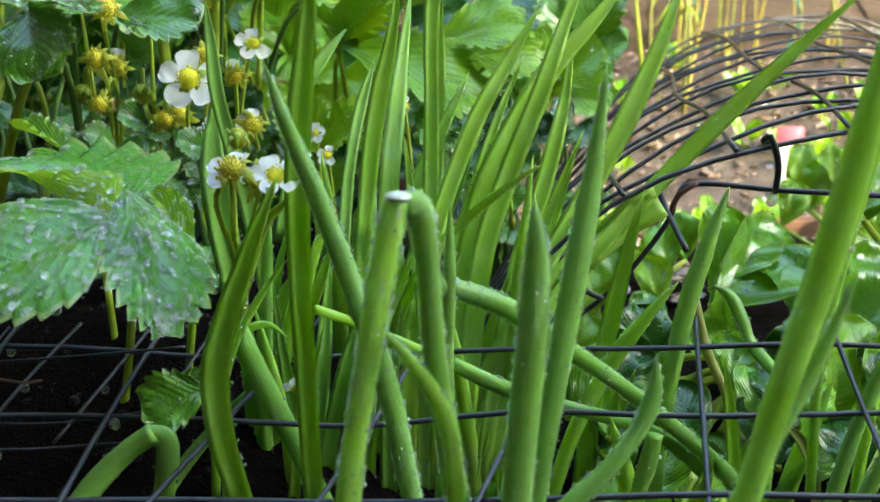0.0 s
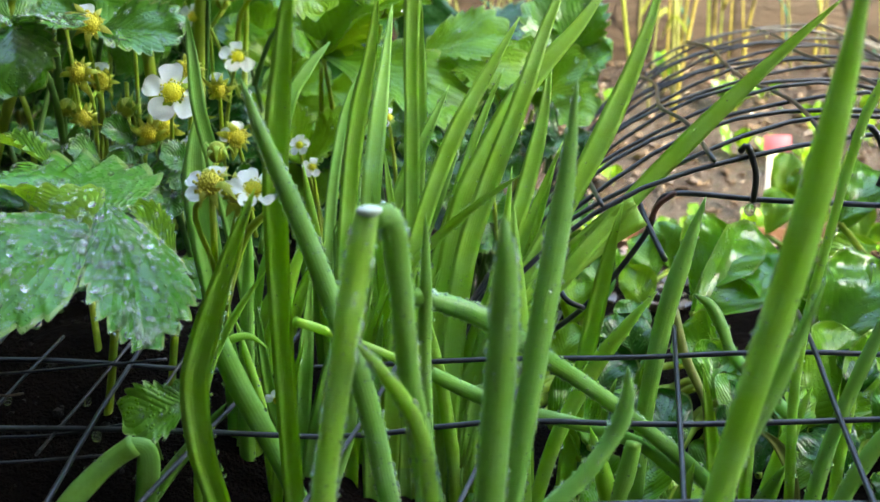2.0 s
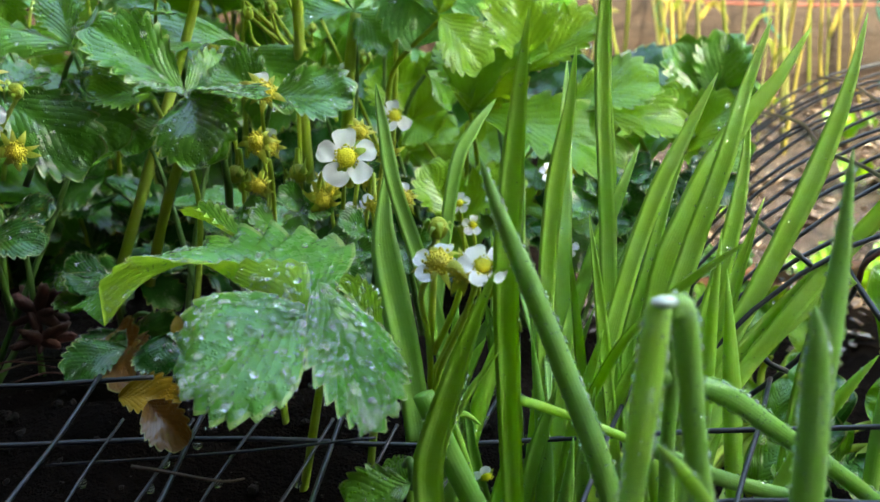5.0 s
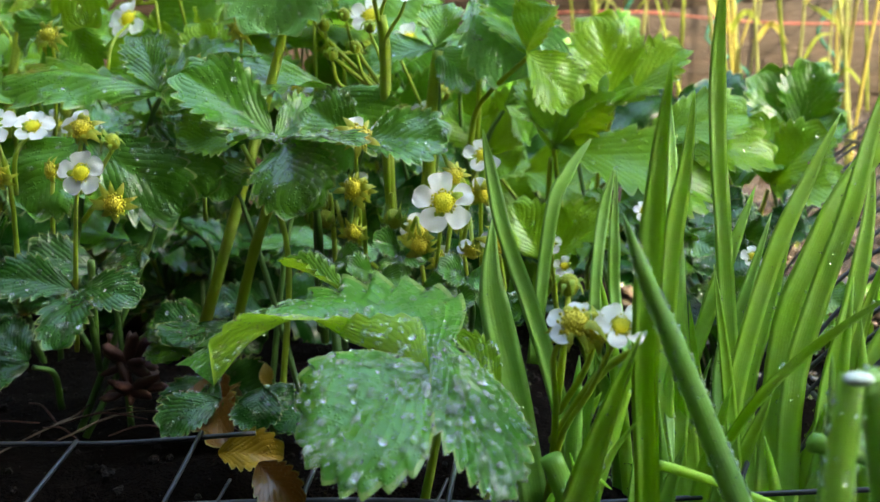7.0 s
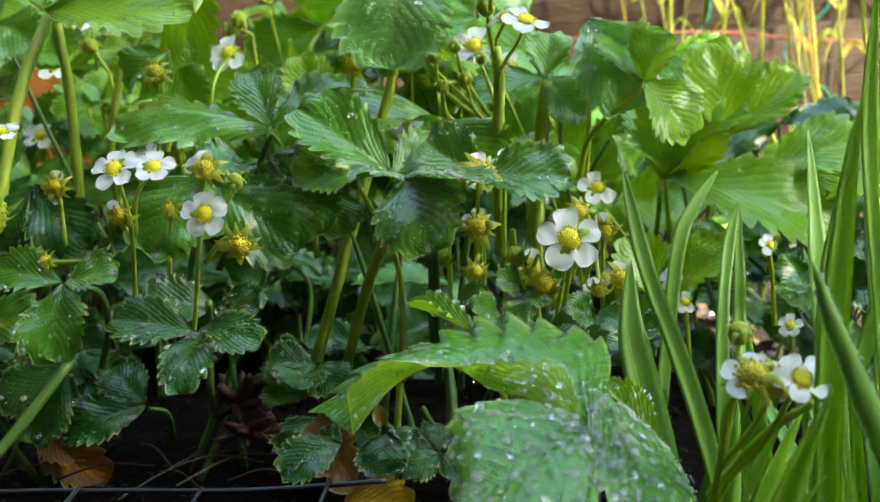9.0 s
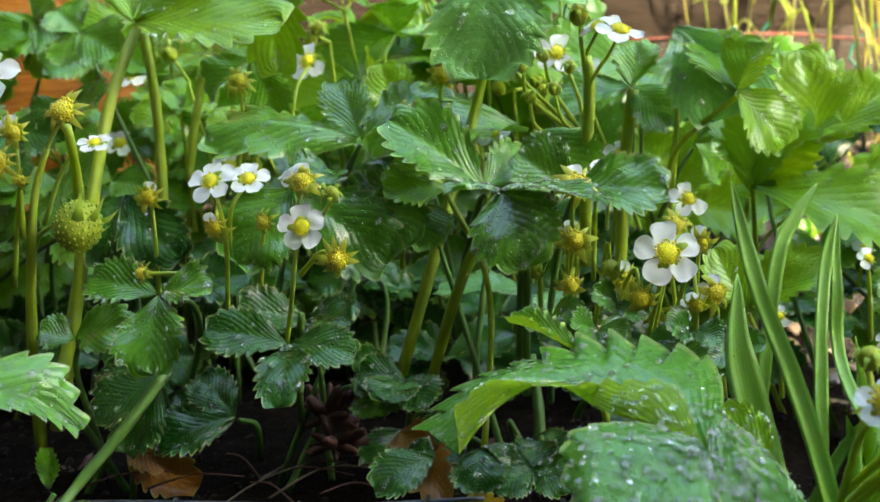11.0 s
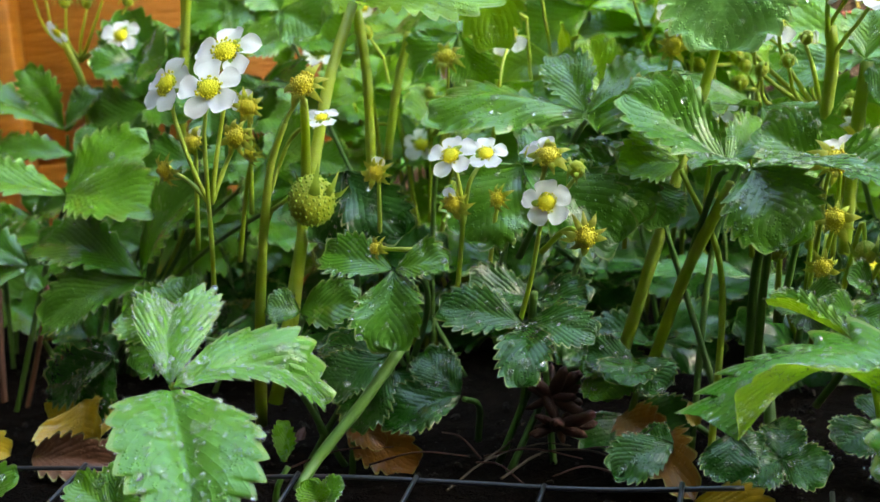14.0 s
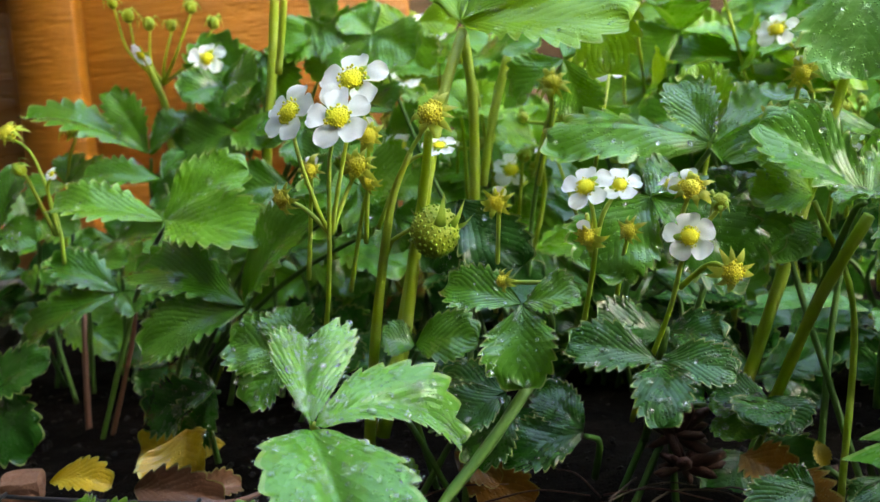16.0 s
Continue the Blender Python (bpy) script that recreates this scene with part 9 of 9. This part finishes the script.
twig("thin dark root fibre on the wet soil", [(-0.1733, 0.3421, -0.0010), (-0.1818, 0.3438, 0.0040), (-0.1904, 0.3455, 0.0030)], 0.0004, CROWN)
twig("thin dark root fibre on the wet soil", [(-0.2942, 0.3266, -0.0010), (-0.2762, 0.3346, 0.0040), (-0.2582, 0.3426, 0.0030)], 0.0004, CROWN)
twig("thin dark root fibre on the wet soil", [(-0.1555, 0.3286, -0.0010), (-0.1651, 0.3312, 0.0040), (-0.1747, 0.3337, 0.0030)], 0.0004, CROWN)

def crown(plant, at, seed):
    """Reddish scaly base of the plant."""
    rng = random.Random(seed)
    o = Vector(at)
    bits = []
    for i in range(17):
        d = Vector((rng.uniform(-1, 1), rng.uniform(-1, 1), rng.uniform(-0.2, 1)))
        bits.append(ball(o + d * 0.006, rng.uniform(0.001, 0.0024), 7, rng.uniform(2.5, 5.0), d, 0.18, rng))
    v, f = merge(bits)
    part("crown", v, f, CROWN, plant, "reddish brown scaly crown")


crown(centre_plant, (-0.2025, 0.3520, 0.0186), 3)
crown(centre_plant, (-0.1994, 0.3450, 0.0104), 7)
crown(middle_plant, (-0.1619, 0.3800, -0.0128), 4)
crown(berry_plant, (-0.3083, 0.3600, -0.0114), 5)

def lump(name, label, category, at, r, material, seed, squash=0.8):
    """An angular broken piece."""
    rng = random.Random(seed)
    t = thing(name, at, label, category)
    v, f = ball(Vector(at), r, 10, squash, UP, 0.16, rng)
    part("body", v, f, material, t, "", None, False)



def brick_piece(at, size):
    """A broken corner of a brick: an uneven block with chipped edges."""
    rng = random.Random(6)
    t = thing("brick_piece", at, "broken piece of reddish brick on the soil", "brick")
    bm = bmesh.new()
    bmesh.ops.create_cube(bm, size=1.0)
    bmesh.ops.subdivide_edges(bm, edges=bm.edges[:], cuts=3, use_grid_fill=True)
    turn = Matrix.Rotation(0.5, 3, "Z") @ Matrix.Rotation(0.2, 3, "X")
    v = []
    for q in bm.verts:
        c = q.co * (1 - 0.12 * max(0.0, q.co.length - 0.62) / 0.24) + Vector([rng.uniform(-0.045, 0.045) for _ in range(3)])
        v.append(Vector(at) + turn @ Vector((c.x * size * 1.3, c.y * size, c.z * size * 0.85)))
    f = [tuple(w.index for w in q.verts) for q in bm.faces]
    bm.free()
    part("body", v, f, CORK, t, "", None, False)


brick_piece((-0.4343, 0.3115, 0.0060), 0.0110)
lump("stone", "rough pale stone beside the plants", "stone", (-0.5652, 0.4600, 0.0442), 0.0157, STONE, 3, 1.2)


# ---- thicker growth behind ----
def undergrowth():
    rng = random.Random(21)
    made = []
    for i in range(80):
        x, y = rng.uniform(-0.62, 0.06), rng.uniform(0.47, 0.85)
        room = 1.0 if x > -0.42 else 0.55
        h = rng.uniform(0.02, 0.115) * room + (0.05 * (y - 0.45) if x > -0.4 else 0.0)
        p = thing("strawberry_plant", (x, y, ground_height(x, y)), "leafy strawberry plant in the denser growth behind", "strawberry plant", "strawberry plants behind")
        for k in range(2):
            node = Vector((x + rng.uniform(-0.03, 0.03), y + rng.uniform(-0.03, 0.03), h + rng.uniform(-0.02, 0.02)))
            blades = []
            for w in (-1, 0, 1):
                a = rng.uniform(0, 6.28) if w == 0 and k == 0 else w * 1.6 + rng.uniform(-0.4, 0.4) + k * 3
                L = rng.uniform(0.028, 0.045)
                blades.append((node + Vector((math.sin(a) * L, -math.cos(a) * L * 0.6, rng.uniform(-0.018, 0.014))), L * rng.uniform(0.75, 0.95), rng.uniform(0.3, 0.8), rng.uniform(0.1, 0.35), 0.06))
            leaf(p, node, blades, material=rng.choice((LEAF, LEAF, LEAF_MID) if x < -0.15 else (LEAF, LEAF, LEAF_DARK_SHADED, LEAF_LIGHT)), seed=100 + i * 3 + k, teeth=7)


undergrowth()


def tall_growth():
    rng = random.Random(8)
    for i in range(34):
        x, y = rng.uniform(-0.40, -0.07), rng.uniform(0.49, 0.66)
        p = thing("strawberry_plant", (x, y, ground_height(x, y)), "tall leafy strawberry plant with bright upper leaves", "strawberry plant", "strawberry plants behind")
        node = Vector((x + rng.uniform(-0.02, 0.02), y, rng.uniform(0.09, 0.17) + 0.12 * (y - 0.49)))
        blades = []
        for w in (-1, 0, 1):
            a = w * 1.7 + rng.uniform(-0.4, 0.4)
            L = rng.uniform(0.034, 0.05)
            blades.append((node + Vector((math.sin(a) * L, -math.cos(a) * L * 0.6, rng.uniform(-0.016, 0.012))), L * rng.uniform(0.75, 0.95), rng.uniform(0.2, 0.8), rng.uniform(0.1, 0.35), 0.07))
        leaf(p, node, blades, material=rng.choice((LEAF, LEAF_LIGHT, LEAF_LIGHT, LEAF) if x < -0.2 else (LEAF, LEAF, LEAF_LIGHT)), seed=300 + i, wet=6)
        top = node + Vector((rng.uniform(-0.03, 0.03), -0.03, rng.uniform(-0.03, 0.025)))
        foot = Vector((x, y, ground_height(x, y)))
        stem("flower_stalk", p, [top, top.lerp(foot, 0.5) + Vector((0, 0.006, 0.006)), foot], 0.0007, 0.0012, STALK, 10)
        for k in range(rng.randint(1, 3)):
            at = top + Vector((rng.uniform(-0.014, 0.014), rng.uniform(-0.01, 0.01), rng.uniform(0.0, 0.016)))
            if rng.random() < 0.3:
                flower(p, at, 0.0085, (rng.uniform(-0.4, 0.4), -1, 0.4), [top], 70 + i * 3 + k, missing=rng.choice((0, 1)))
            else:
                bud(p, at, rng.uniform(0.0028, 0.0045), (rng.uniform(-0.5, 0.5), -0.4, 0.8), [top], 70 + i * 3 + k)


tall_growth()


def understory():
    """Low dark leaves and stalks between the crowns, with shade put into their greens."""
    rng = random.Random(33)
    for i in range(70):
        x, y = rng.uniform(-0.58, 0.02), rng.uniform(0.44, 0.56)
        p = thing("strawberry_runner", (x, y, ground_height(x, y)), "small shaded strawberry shoot between the plants", "strawberry plant", "shaded shoots")
        node = Vector((x + rng.uniform(-0.02, 0.02), y, rng.uniform(0.006, 0.065)))
        blades = []
        for w in (-1, 0, 1):
            L = rng.uniform(0.018, 0.034)
            a = w * 1.5 + rng.uniform(-0.5, 0.5)
            blades.append((node + Vector((math.sin(a) * L, -math.cos(a) * L * 0.6, rng.uniform(-0.014, 0.01))), L * rng.uniform(0.75, 0.95), rng.uniform(0.3, 0.8), rng.uniform(0.1, 0.35), 0.06))
        leaf(p, node, blades, material=LEAF_DARK_SHADED, seed=500 + i, teeth=7, wet=3, stalk=STALK_SHADED)


understory()
